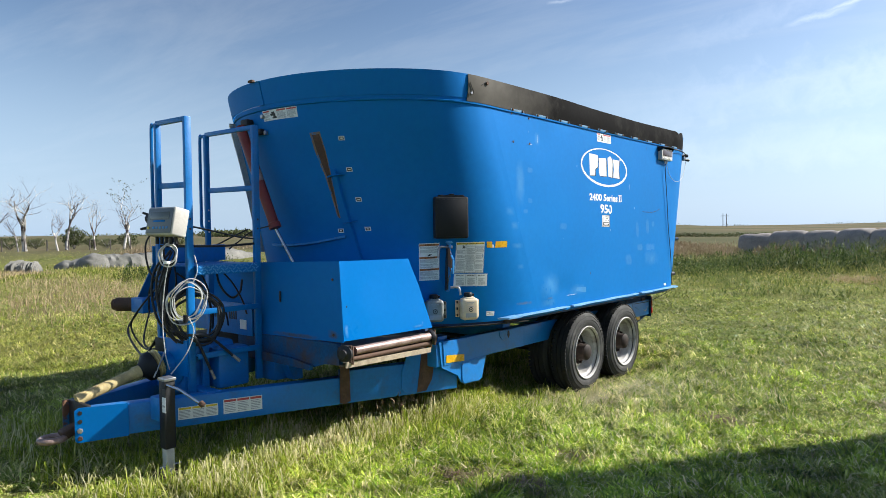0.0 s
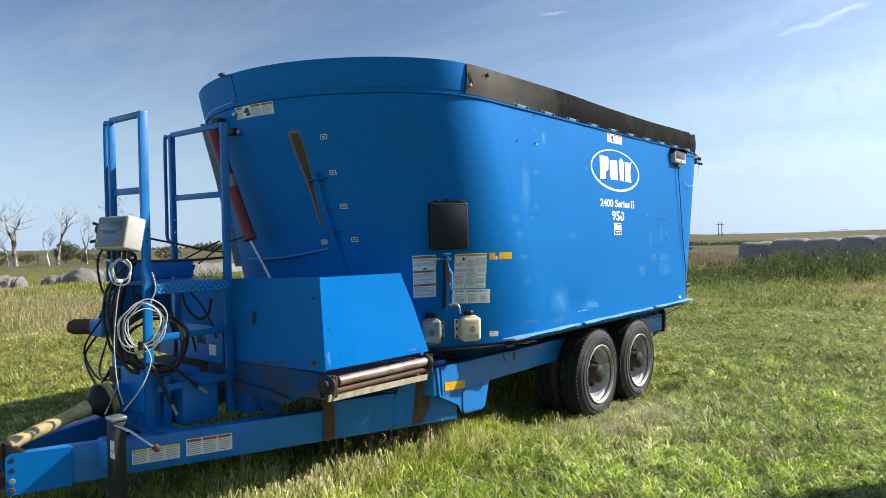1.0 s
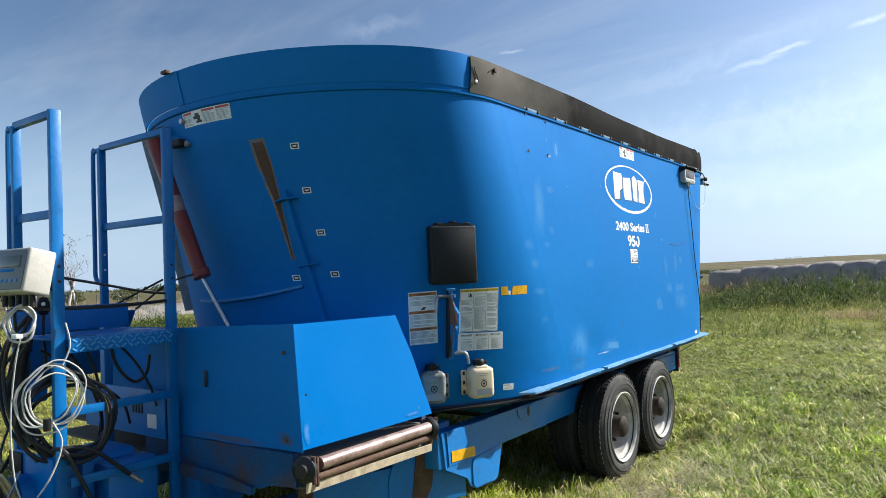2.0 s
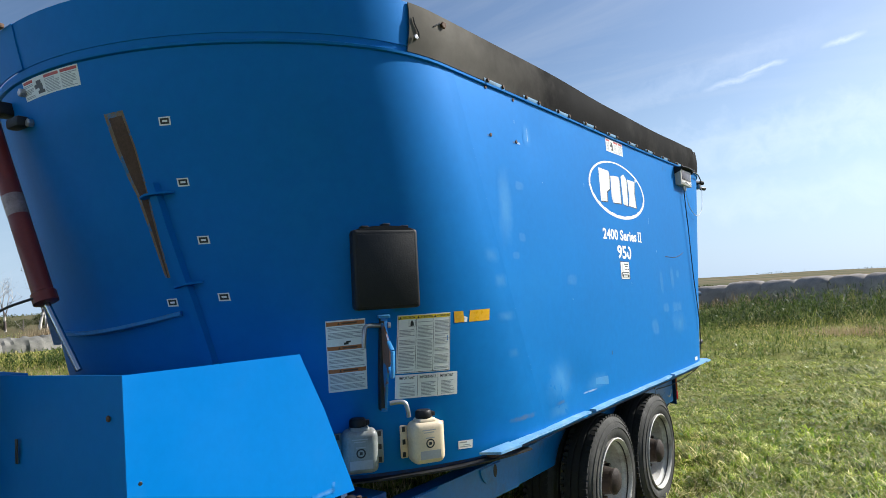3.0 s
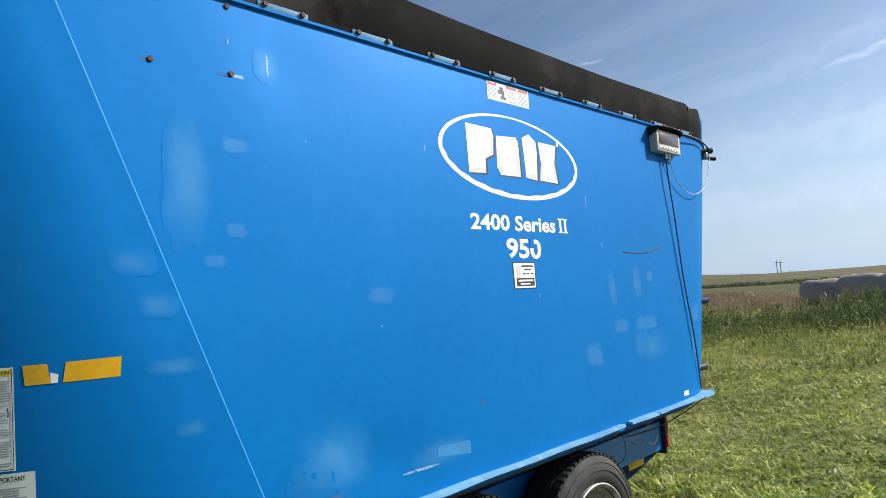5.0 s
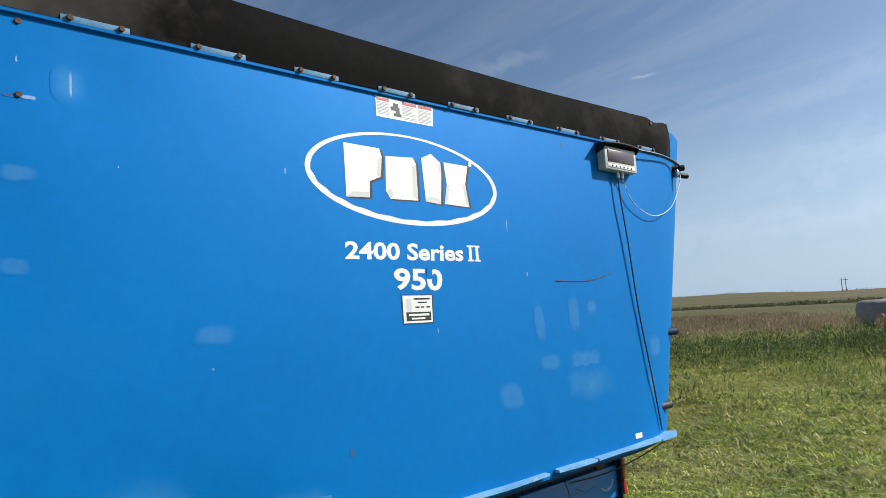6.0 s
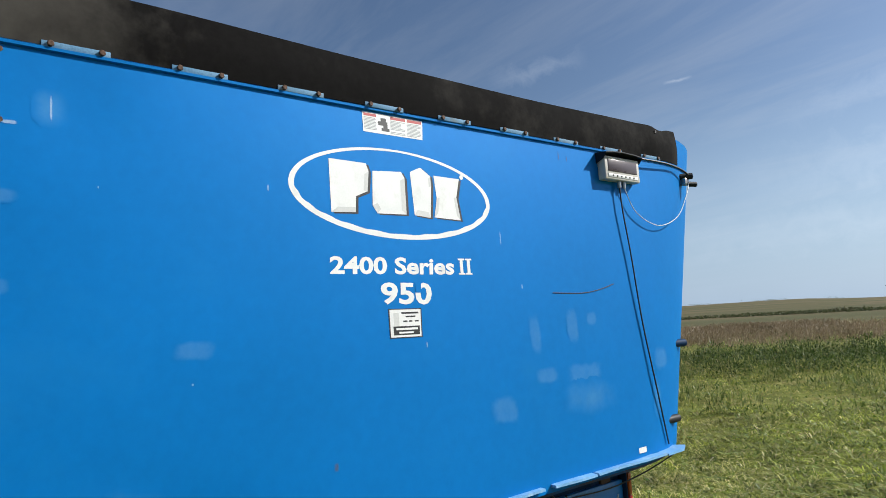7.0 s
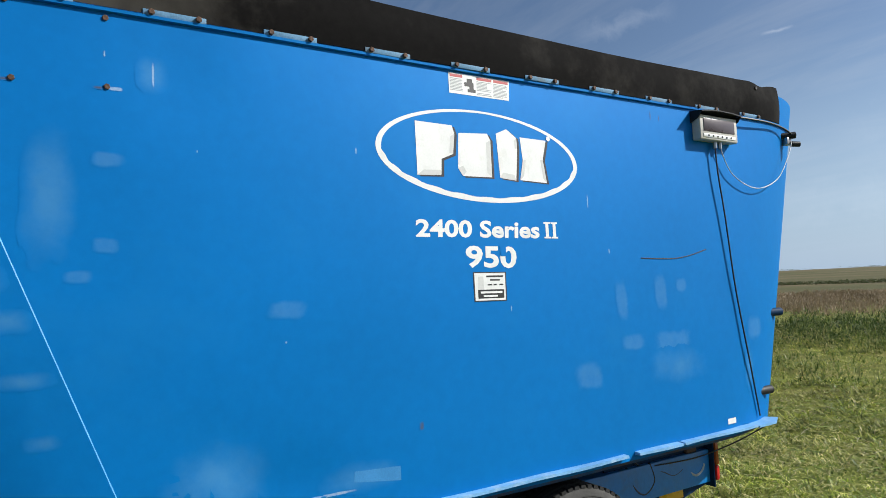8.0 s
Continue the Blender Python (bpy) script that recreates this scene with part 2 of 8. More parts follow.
BLUE_EDGE = material("worn_light_blue_paint", (0.04, 0.24, 0.52), 0.45, spread=0.2, scale=5.0, bump=0.1, spec=0.3, dirt=(0.18, 0.24, 0.30), dirt_amount=0.4, dirt_scale=9)
SKIRT = material("pale_worn_skirt_paint", (0.14, 0.33, 0.56), 0.42, spread=0.2, scale=5.0, bump=0.1, spec=0.35, dirt=(0.40, 0.52, 0.62), dirt_amount=0.4, dirt_scale=11)
TOUCH_UP = material("touch_up_paint", (0.05, 0.23, 0.50), 0.45, spread=0.12, scale=14, spec=0.15)
WELD = material("pale_weld_paint", (0.06, 0.28, 0.58), 0.38, spread=0.15, scale=20)
BLUE_RUSTY = material("rust_stained_blue_paint", (0.006, 0.070, 0.19), 0.6, spread=0.3, scale=4.0, bump=0.2, bump_scale=40, spec=0.2, dirt=(0.075, 0.048, 0.032), dirt_amount=0.85, dirt_scale=5)
RUSTY = material("rusty_steel", RUST, 0.75, metal=0.3, spread=0.35, scale=9, bump=0.4, bump_scale=70, dirt=(0.19, 0.11, 0.07), dirt_amount=0.5, dirt_scale=12)
LIGHT_RUST = material("weathered_rust_and_blue", (0.20, 0.095, 0.055), 0.7, spread=0.3, scale=12, bump=0.3, second=(0.03, 0.20, 0.42), second_scale=9.0, second_at=(0.48, 0.54))
DARK_STEEL = material("dark_steel", (0.03, 0.03, 0.032), 0.55, metal=0.5, spread=0.3, scale=8, bump=0.2, dirt=RUST, dirt_amount=0.35)
STEEL = material("worn_bright_steel", (0.42, 0.42, 0.43), 0.38, metal=0.8, spread=0.2, scale=12, bump=0.1, dirt=(0.18, 0.10, 0.06), dirt_amount=0.45, dirt_scale=8)
ROD = material("polished_rod", (0.5, 0.52, 0.55), 0.18, metal=1.0, spread=0.08)
CLAMP_PAINT = material("worn_blue_clamp_paint", (0.13, 0.27, 0.42), 0.6, spread=0.3, scale=9.0, bump=0.1, spec=0.1, dirt=(0.16, 0.15, 0.12), dirt_amount=0.5, dirt_scale=9)
GALVANISED = material("dull_galvanised_steel", (0.50, 0.49, 0.46), 0.55, metal=0.15, spread=0.2, scale=12, bump=0.1, dirt=(0.22, 0.17, 0.12), dirt_amount=0.4, dirt_scale=9)
# blue paint darkened to hold the shade at the rear, plus patchy dirt
NAVY = material("shade_darkened_blue_paint", (0.002, 0.024, 0.07), 0.6, spread=0.3, scale=6.0, bump=0.15, spec=0.1, dirt=(0.03, 0.03, 0.03), dirt_amount=0.5, dirt_scale=6)
ROLLER = material("worn_painted_roller", (0.36, 0.25, 0.215), 0.42, metal=0.25, spread=0.35, scale=14, bump=0.15, dirt=(0.13, 0.062, 0.042), dirt_amount=0.7, dirt_scale=12)
RUBBER = material("black_rubber_flap", (0.0075, 0.007, 0.0068), 0.8, spread=0.4, scale=2.2, spec=0.04, bump=0.06, bump_scale=5, dirt=(0.060, 0.055, 0.049), dirt_amount=0.42, dirt_scale=1.3, rough_spread=0.08)


def add_dust(m, colour, y0, y1):
    """A film of dust that thins out unevenly along the rim."""
    t = m.node_tree
    p = t.nodes["Principled BSDF"]
    plain = p.inputs["Base Color"].links[0].from_socket
    geo = t.nodes.new("ShaderNodeNewGeometry")
    split = t.nodes.new("ShaderNodeSeparateXYZ")
    t.links.new(geo.outputs["Position"], split.inputs[0])
    uneven = node(t, "ShaderNodeTexNoise", Scale=2.2, Detail=6.0, Roughness=0.65)
    t.links.new(geo.outputs["Position"], uneven.inputs["Vector"])
    add = t.nodes.new("ShaderNodeMath")
    add.operation = "MULTIPLY_ADD"
    add.inputs[1].default_value = 1.6
    t.links.new(uneven.outputs["Fac"], add.inputs[0])
    t.links.new(split.outputs["Y"], add.inputs[2])
    cut = t.nodes.new("ShaderNodeMapRange")
    cut.inputs[1].default_value, cut.inputs[2].default_value = y0 + 0.8, y1 + 0.8
    cut.inputs[3].default_value, cut.inputs[4].default_value = 0.85, 0.0
    t.links.new(add.outputs[0], cut.inputs[0])
    mix = t.nodes.new("ShaderNodeMix")
    mix.data_type = "RGBA"
    mix.inputs[7].default_value = (*colour, 1)
    t.links.new(cut.outputs[0], mix.inputs[0])
    t.links.new(plain, mix.inputs[6])
    t.links.new(mix.outputs[2], p.inputs["Base Color"])


add_dust(RUBBER, (0.17, 0.155, 0.135), 3.9, 5.3)
SIDEWALL = material("dusty_tyre_sidewall", (0.030, 0.029, 0.027), 0.8, spread=0.3, scale=7, bump=0.3, bump_scale=50, dirt=(0.095, 0.090, 0.080), dirt_amount=0.5, dirt_scale=5)
# tread rubber made darker than the sidewall, with its shade in the colour
TYRE = material("shaded_tyre_tread", (0.013, 0.0125, 0.012), 0.85, spread=0.3, scale=7, bump=0.3, bump_scale=50, dirt=(0.035, 0.033, 0.030), dirt_amount=0.3, dirt_scale=5)
RIM = material("white_painted_rim", (0.50, 0.48, 0.45), 0.6, metal=0.0, spread=0.25, scale=7, bump=0.15, dirt=(0.115, 0.075, 0.055), dirt_amount=0.58, dirt_scale=4.5)
HUB = material("greasy_brown_hub", (0.026, 0.017, 0.013), 0.7, spread=0.4, scale=14, bump=0.3, spec=0.25, dirt=(0.060, 0.038, 0.028), dirt_amount=0.35, dirt_scale=16)
BLACK_PLASTIC = material("black_plastic", (0.011, 0.0115, 0.013), 0.52, spread=0.2, scale=5, bump=0.12, bump_scale=140, spec=0.3, dirt=(0.035, 0.035, 0.035), dirt_amount=0.2)
RUST_TAN = material("tan_rust_bleed", (0.22, 0.15, 0.09), 0.7, spread=0.3, scale=10, bump=0.2, second=(0.03, 0.17, 0.36), second_scale=14.0, second_at=(0.52, 0.62))
BLACK_CABLE = material("black_cable", (0.015, 0.015, 0.016), 0.5, spread=0.3, scale=20, dirt=(0.06, 0.055, 0.05), dirt_amount=0.3)
WHITE_CABLE = material("grey_white_cable", (0.55, 0.54, 0.52), 0.5, spread=0.15, scale=20, dirt=(0.25, 0.22, 0.18), dirt_amount=0.4, dirt_scale=14)
GREY_BOX = material("grey_painted_case", (0.52, 0.49, 0.44), 0.5, spread=0.1, scale=8, bump=0.08, dirt=(0.26, 0.23, 0.19), dirt_amount=0.3, dirt_scale=8)
GREY_FACE = material("dark_grey_keypad", (0.13, 0.145, 0.15), 0.4, spread=0.12, scale=8)
LCD = material("grey_green_lcd", (0.09, 0.10, 0.08), 0.2, spread=0.06)
DARK_SCREEN = material("dark_red_screen", (0.060, 0.040, 0.044), 0.3, spread=0.1)
WHITE_PLASTIC = material("cream_plastic", (0.72, 0.58, 0.40), 0.45, spread=0.12, scale=9, bump=0.06, dirt=(0.42, 0.27, 0.13), dirt_amount=0.45, dirt_scale=7)
GREY_PLASTIC = material("dusty_translucent_plastic", (0.23, 0.25, 0.245), 0.5, spread=0.2, scale=9, bump=0.06, dirt=(0.13, 0.105, 0.08), dirt_amount=0.6, dirt_scale=8)
WHITE = material("white_vinyl", (0.78, 0.78, 0.76), 0.45, spread=0.06, scale=10, dirt=(0.55, 0.53, 0.48), dirt_amount=0.3, dirt_scale=9)
DECAL = material("aged_decal_paper", (0.78, 0.79, 0.77), 0.5, spread=0.07, scale=10, dirt=(0.62, 0.61, 0.56), dirt_amount=0.3, dirt_scale=9)
PRINT = material("grey_print", (0.34, 0.35, 0.36), 0.5, spread=0.1)
BLACK_PRINT = material("black_print", (0.02, 0.02, 0.02), 0.5, spread=0.1)
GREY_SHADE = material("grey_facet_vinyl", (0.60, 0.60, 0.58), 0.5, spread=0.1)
ORANGE = material("orange_print", (0.42, 0.14, 0.045), 0.5, spread=0.1, scale=14)
YELLOW = material("yellow_print", (0.72, 0.52, 0.03), 0.5, spread=0.08, scale=14)
RED = material("red_print", (0.45, 0.05, 0.05), 0.5, spread=0.1, scale=14)
AMBER = material("amber_reflector", (0.68, 0.36, 0.01), 0.3, spread=0.14, scale=18, dirt=(0.45, 0.26, 0.05), dirt_amount=0.3)
RED_PAINT = material("red_cylinder_paint", (0.21, 0.028, 0.016), 0.42, spread=0.15, scale=6, dirt=(0.10, 0.03, 0.02), dirt_amount=0.4)
LAMP_RED = material("red_lens", (0.5, 0.02, 0.02), 0.2, spread=0.1)
LAMP_ORANGE = material("orange_lens", (0.40, 0.08, 0.015), 0.25, spread=0.1)
PTO_YELLOW = material("dirty_yellow_plastic", (0.56, 0.43, 0.19), 0.55, spread=0.2, scale=7, bump=0.1, dirt=(0.20, 0.15, 0.08), dirt_amount=0.55, dirt_scale=6)
CREAM_STRIP = material("worn_cream_belt_wiper", (0.55, 0.45, 0.33), 0.6, spread=0.2, scale=12, dirt=(0.22, 0.13, 0.07), dirt_amount=0.5, dirt_scale=9)
BALE = material("net_wrapped_bale", (0.235, 0.205, 0.185), 0.8, spread=0.35, scale=2.0, bump=0.9, bump_scale=6, dirt=(0.33, 0.285, 0.24), dirt_amount=0.42, dirt_scale=1.3)
BAG = material("grey_white_silage_film", (0.20, 0.19, 0.17), 0.75, spread=0.4, scale=1.2, bump=0.9, bump_scale=3.5, spec=0.2, dirt=(0.10, 0.10, 0.085), dirt_amount=0.7, dirt_scale=0.8)
BARK = material("bleached_bare_wood", (0.55, 0.51, 0.46), 0.85, spread=0.3, scale=2.0, bump=0.3, second=(0.10, 0.08, 0.07), second_scale=0.55, second_at=(0.46, 0.54))
POLE_WOOD = material("grey_pole_wood", (0.14, 0.12, 0.11), 0.85, spread=0.2, scale=1.0)
SHED = material("grey_shed_steel", (0.42, 0.42, 0.41), 0.6, spread=0.08, scale=0.8, bump=0.1)


def ground_material():
    """Soil and thatch under the pasture's blades; farther out the fields' own colours, in long uneven bands."""
    m = material("pasture_ground", (0.135, 0.150, 0.032), 1.0, spec=0.1, rough_spread=0.0, spread=0.45, scale=1.4, bump=0.6, bump_scale=30, second=(0.22, 0.185, 0.065), second_scale=0.9, second_at=(0.5, 0.75))
    t = m.node_tree
    p = t.nodes["Principled BSDF"]
    near = p.inputs["Base Color"].links[0].from_socket
    geo = t.nodes.new("ShaderNodeNewGeometry")
    away = t.nodes.new("ShaderNodeVectorMath")
    away.operation = "DISTANCE"
    away.inputs[1].default_value = (-3, 5, 0)
    t.links.new(geo.outputs["Position"], away.inputs[0])
    cut = t.nodes.new("ShaderNodeMapRange")
    cut.inputs[1].default_value, cut.inputs[2].default_value = 22, 70
    t.links.new(away.outputs["Value"], cut.inputs[0])
    turn = t.nodes.new("ShaderNodeMapping")
    turn.inputs["Rotation"].default_value = (0, 0, radians(-38))
    turn.inputs["Scale"].default_value = (0.004, 0.022, 1)
    t.links.new(geo.outputs["Position"], turn.inputs[0])
    bands = node(t, "ShaderNodeTexNoise", Scale=1.0, Detail=5.0, Roughness=0.6)
    t.links.new(turn.outputs[0], bands.inputs["Vector"])
    ramp = t.nodes.new("ShaderNodeValToRGB")
    e = ramp.color_ramp.elements
    e[0].position, e[0].color = 0.32, (0.078, 0.080, 0.034, 1)
    e[1].position, e[1].color = 0.68, (0.175, 0.13, 0.082, 1)
    k = e.new(0.5)
    k.color = (0.108, 0.095, 0.046, 1)
    t.links.new(bands.outputs["Fac"], ramp.inputs[0])
    grain = node(t, "ShaderNodeTexNoise", Scale=0.6, Detail=6.0, Roughness=0.7)
    t.links.new(geo.outputs["Position"], grain.inputs["Vector"])
    span = t.nodes.new("ShaderNodeMapRange")
    span.inputs[1].default_value, span.inputs[2].default_value = 0.25, 0.75
    span.inputs[3].default_value, span.inputs[4].default_value = 0.65, 1.35
    t.links.new(grain.outputs["Fac"], span.inputs[0])
    hsv = t.nodes.new("ShaderNodeHueSaturation")
    t.links.new(ramp.outputs[0], hsv.inputs["Color"])
    t.links.new(span.outputs[0], hsv.inputs["Value"])
    mix = t.nodes.new("ShaderNodeMix")
    mix.data_type = "RGBA"
    t.links.new(cut.outputs[0], mix.inputs[0])
    t.links.new(near, mix.inputs[6])
    t.links.new(hsv.outputs[0], mix.inputs[7])
    t.links.new(mix.outputs[2], p.inputs["Base Color"])
    return m


GROUND = ground_material()
GRASS = leaf_material("grass_blades", (0.105, 0.205, 0.010), (0.58, 0.69, 0.075), (0.80, 0.69, 0.38), 0.45, 0.45, (0.55, 0.75), flecks=0.12, clump=0.65, rough=0.5, shy=1.3, field=True, gloss=0.4)
GRASS_FAR = leaf_material("far_grass_blades", (0.085, 0.135, 0.010), (0.41, 0.45, 0.052), (0.58, 0.51, 0.22), 0.35, 0.32, (0.57, 0.78), flecks=0.10, clump=0.5, rough=0.5, shy=1.2, field=True, gloss=0.4)
GRASS_LONG = leaf_material("long_grass_blades", (0.20, 0.28, 0.018), (0.64, 0.64, 0.11), (0.76, 0.68, 0.40), 1.2, 0.42, dry_at=(0.52, 0.72), flecks=0.14, clump=0.25, rough=0.5, shy=1.2)
STRAW = leaf_material("cut_dry_grass", (0.50, 0.45, 0.27), (0.38, 0.34, 0.18), (0.62, 0.56, 0.38), 1.0, 0.2)
TAN_GRASS = leaf_material("tan_dry_grass", (0.34, 0.25, 0.14), (0.60, 0.47, 0.29), (0.50, 0.36, 0.22), 1.0, 0.3)
WEED = leaf_material("tall_green_weeds", (0.030, 0.058, 0.013), (0.135, 0.178, 0.043), (0.30, 0.26, 0.115), 0.22, 0.35, dry_at=(0.58, 0.80), flecks=0.025, shy=1.5, clump=0.35)
ROUGH = leaf_material("rough_olive_grass", (0.11, 0.16, 0.018), (0.44, 0.44, 0.10), (0.62, 0.51, 0.22), 0.5, 0.4, dry_at=(0.50, 0.70), flecks=0.07, clump=0.35)
LOW_WEED = leaf_material("low_broad_leaves", (0.075, 0.135, 0.020), (0.29, 0.36, 0.085), (0.45, 0.42, 0.16), 0.3, 0.3, dry_at=(0.6, 0.8))
LITTER = leaf_material("brown_dead_litter", (0.13, 0.085, 0.05), (0.30, 0.21, 0.13), (0.36, 0.28, 0.17), 1.0, 0.1)
REED = leaf_material("dry_brown_reeds", (0.235, 0.175, 0.105), (0.43, 0.33, 0.215), (0.17, 0.125, 0.07), 0.3, 0.25)
ROUGH_DARK = leaf_material("dark_olive_leaves", (0.07, 0.11, 0.022), (0.26, 0.29, 0.085), (0.42, 0.36, 0.16), 0.4, 0.35, dry_at=(0.55, 0.78), clump=0.3)
FAR_LEAF = leaf_material("far_foliage", (0.07, 0.09, 0.034), (0.15, 0.165, 0.075), (0.16, 0.15, 0.08), 0.05, 0.25)


def patch_material(name, colour, strength, rag_scale=13.0, rag=0.16, soft=0.08, look_of=BLUE_LOOK):
    """The panel's paint with a ragged touch-up, scuff or stain in the middle of its sheet; clear outside that outline."""
    m = material(name, **look_of)
    t = m.node_tree
    p = t.nodes["Principled BSDF"]
    paint = p.inputs["Base Color"].links[0].from_socket
    uv = t.nodes.new("ShaderNodeUVMap")
    centre = t.nodes.new("ShaderNodeVectorMath")
    centre.operation = "SUBTRACT"
    centre.inputs[1].default_value = (0.5, 0.5, 0)
    t.links.new(uv.outputs[0], centre.inputs[0])
    split = t.nodes.new("ShaderNodeSeparateXYZ")
    t.links.new(centre.outputs[0], split.inputs[0])
    total = None
    for axis in ("X", "Y"):
        far = t.nodes.new("ShaderNodeMath")
        far.operation = "ABSOLUTE"
        t.links.new(split.outputs[axis], far.inputs[0])
        cube = t.nodes.new("ShaderNodeMath")
        cube.operation = "POWER"
        cube.inputs[1].default_value = 3.2
        t.links.new(far.outputs[0], cube.inputs[0])
        if total is None:
            total = cube
        else:
            add = t.nodes.new("ShaderNodeMath")
            add.operation = "ADD"
            t.links.new(total.outputs[0], add.inputs[0])
            t.links.new(cube.outputs[0], add.inputs[1])
            total = add
    length = t.nodes.new("ShaderNodeMath")
    length.operation = "POWER"
    length.inputs[1].default_value = 1 / 3.2
    t.links.new(total.outputs[0], length.inputs[0])
    geo = t.nodes.new("ShaderNodeNewGeometry")
    ragged = node(t, "ShaderNodeTexNoise", Scale=rag_scale, Detail=6.0, Roughness=0.62)
    t.links.new(geo.outputs["Position"], ragged.inputs["Vector"])
    edge = t.nodes.new("ShaderNodeMath")
    edge.operation = "MULTIPLY_ADD"
    edge.inputs[1].default_value = 2 * rag
    t.links.new(ragged.outputs["Fac"], edge.inputs[0])
    t.links.new(length.outputs[0], edge.inputs[2])
    cut = t.nodes.new("ShaderNodeMapRange")
    cut.interpolation_type = "SMOOTHSTEP"
    cut.inputs[1].default_value, cut.inputs[2].default_value = 0.40 + rag - soft, 0.40 + rag
    cut.inputs[3].default_value, cut.inputs[4].default_value = strength, 0.0
    t.links.new(edge.outputs[0], cut.inputs[0])
    worn = node(t, "ShaderNodeTexNoise", Scale=rag_scale * 2.5, Detail=5.0, Roughness=0.7)
    t.links.new(geo.outputs["Position"], worn.inputs["Vector"])
    thin = t.nodes.new("ShaderNodeMapRange")
    thin.inputs[1].default_value, thin.inputs[2].default_value = 0.3, 0.6
    thin.inputs[3].default_value, thin.inputs[4].default_value = 0.55, 1.0
    t.links.new(worn.outputs["Fac"], thin.inputs[0])
    both = t.nodes.new("ShaderNodeMath")
    both.operation = "MULTIPLY"
    t.links.new(cut.outputs[0], both.inputs[0])
    t.links.new(thin.outputs[0], both.inputs[1])
    mix = t.nodes.new("ShaderNodeMix")
    mix.data_type = "RGBA"
    mix.inputs[7].default_value = (*colour, 1)
    t.links.new(both.outputs[0], mix.inputs[0])
    t.links.new(paint, mix.inputs[6])
    t.links.new(mix.outputs[2], p.inputs["Base Color"])
    shown = t.nodes.new("ShaderNodeMath")
    shown.operation = "GREATER_THAN"
    shown.inputs[1].default_value = 0.012
    t.links.new(both.outputs[0], shown.inputs[0])
    t.links.new(shown.outputs[0], p.inputs["Alpha"])
    return m


PATCH_PAINT = patch_material("pale_touch_up_paint", (0.105, 0.285, 0.53), 0.34, rag_scale=7.0, rag=0.22, soft=0.20)
SMEAR_SHEEN = patch_material("pale_smear_and_sheen", (0.10, 0.30, 0.52), 0.42, rag_scale=4.0, rag=0.3, soft=0.42)
SCUFF = patch_material("white_scuff", (0.42, 0.54, 0.66), 0.7, rag_scale=30.0, rag=0.2, soft=0.2)
TAN_STREAK = patch_material("tan_rust_streak", (0.15, 0.16, 0.16), 0.5, rag_scale=20.0, rag=0.3, soft=0.35)
HOOD_SCUFF = patch_material("faint_scuff", (0.30, 0.42, 0.52), 0.34, rag_scale=22.0, rag=0.34, soft=0.5, look_of=NEW_LOOK)
RUST_STAIN = patch_material("rust_stain", (0.10, 0.075, 0.05), 0.75, rag_scale=16.0, rag=0.25, soft=0.3)


# ---- building helpers ----
WHERE = {}


def thing(name, at, label, category, group="", kind=""):
    ob = new(name)
    ob.location = at
    ob.empty_display_size = 0.2
    WHERE[ob.name] = Vector(at)
    return tagged(ob, label, category, group, kind)


def link_mesh(name, bm, mat, smooth=True):
    me = bpy.data.meshes.new(name)
    bmesh.ops.recalc_face_normals(bm, faces=bm.faces)
    bm.to_mesh(me)
    bm.free()
    if smooth:
        me.shade_smooth()
        me.set_sharp_from_angle(angle=radians(38))
    me.materials.append(mat)
    return me


def part(name, bm, mat, parent=None, label="", smooth=True):
    """One mesh object, its origin at its middle, under a thing or a part. The mesh comes in world metres."""
    bm.verts.ensure_lookup_table()
    lo = Vector([min(v.co[i] for v in bm.verts) for i in range(3)])
    hi = Vector([max(v.co[i] for v in bm.verts) for i in range(3)])
    mid = (lo + hi) / 2
    bmesh.ops.translate(bm, verts=bm.verts, vec=-mid)
    ob = new(name, link_mesh(name, bm, mat, smooth))
    if parent:
        ob.parent = parent
        ob.location = mid - WHERE[parent.name]
    else:
        ob.location = mid
    WHERE[ob.name] = mid
    if label:
        ob["label"] = label
    return ob


def box(bm, centre, size, bevel=0.0, turn=None, segments=2):
    m = Matrix.Translation(centre) @ (turn if turn else Matrix()) @ Matrix.Diagonal((*size, 1))
    made = bmesh.ops.create_cube(bm, size=1.0, matrix=m)["verts"]
    if bevel:
        edges = list({e for v in made for e in v.link_edges})
        bmesh.ops.bevel(bm, geom=edges, offset=bevel, segments=segments, affect="EDGES", profile=0.5)
    return bm


def block(centre, size, bevel=0.004, turn=None, segments=2):
    return box(bmesh.new(), centre, size, bevel, turn, segments)


def bar(a, b, wide, high, bevel=0.003, bm=None, up=(0, 0, 1)):
    """A straight bar from a to b: wide across, high along up."""
    a, b = Vector(a), Vector(b)
    d = (b - a).normalized()
    u = Vector(up)
    if abs(d.dot(u)) > 0.95:
        u = Vector((1, 0, 0))
    s = d.cross(u).normalized()
    u = s.cross(d)
    m = Matrix((d, s, u)).transposed().to_4x4()
    return box(bm or bmesh.new(), (a + b) / 2, ((b - a).length, wide, high), bevel, m)


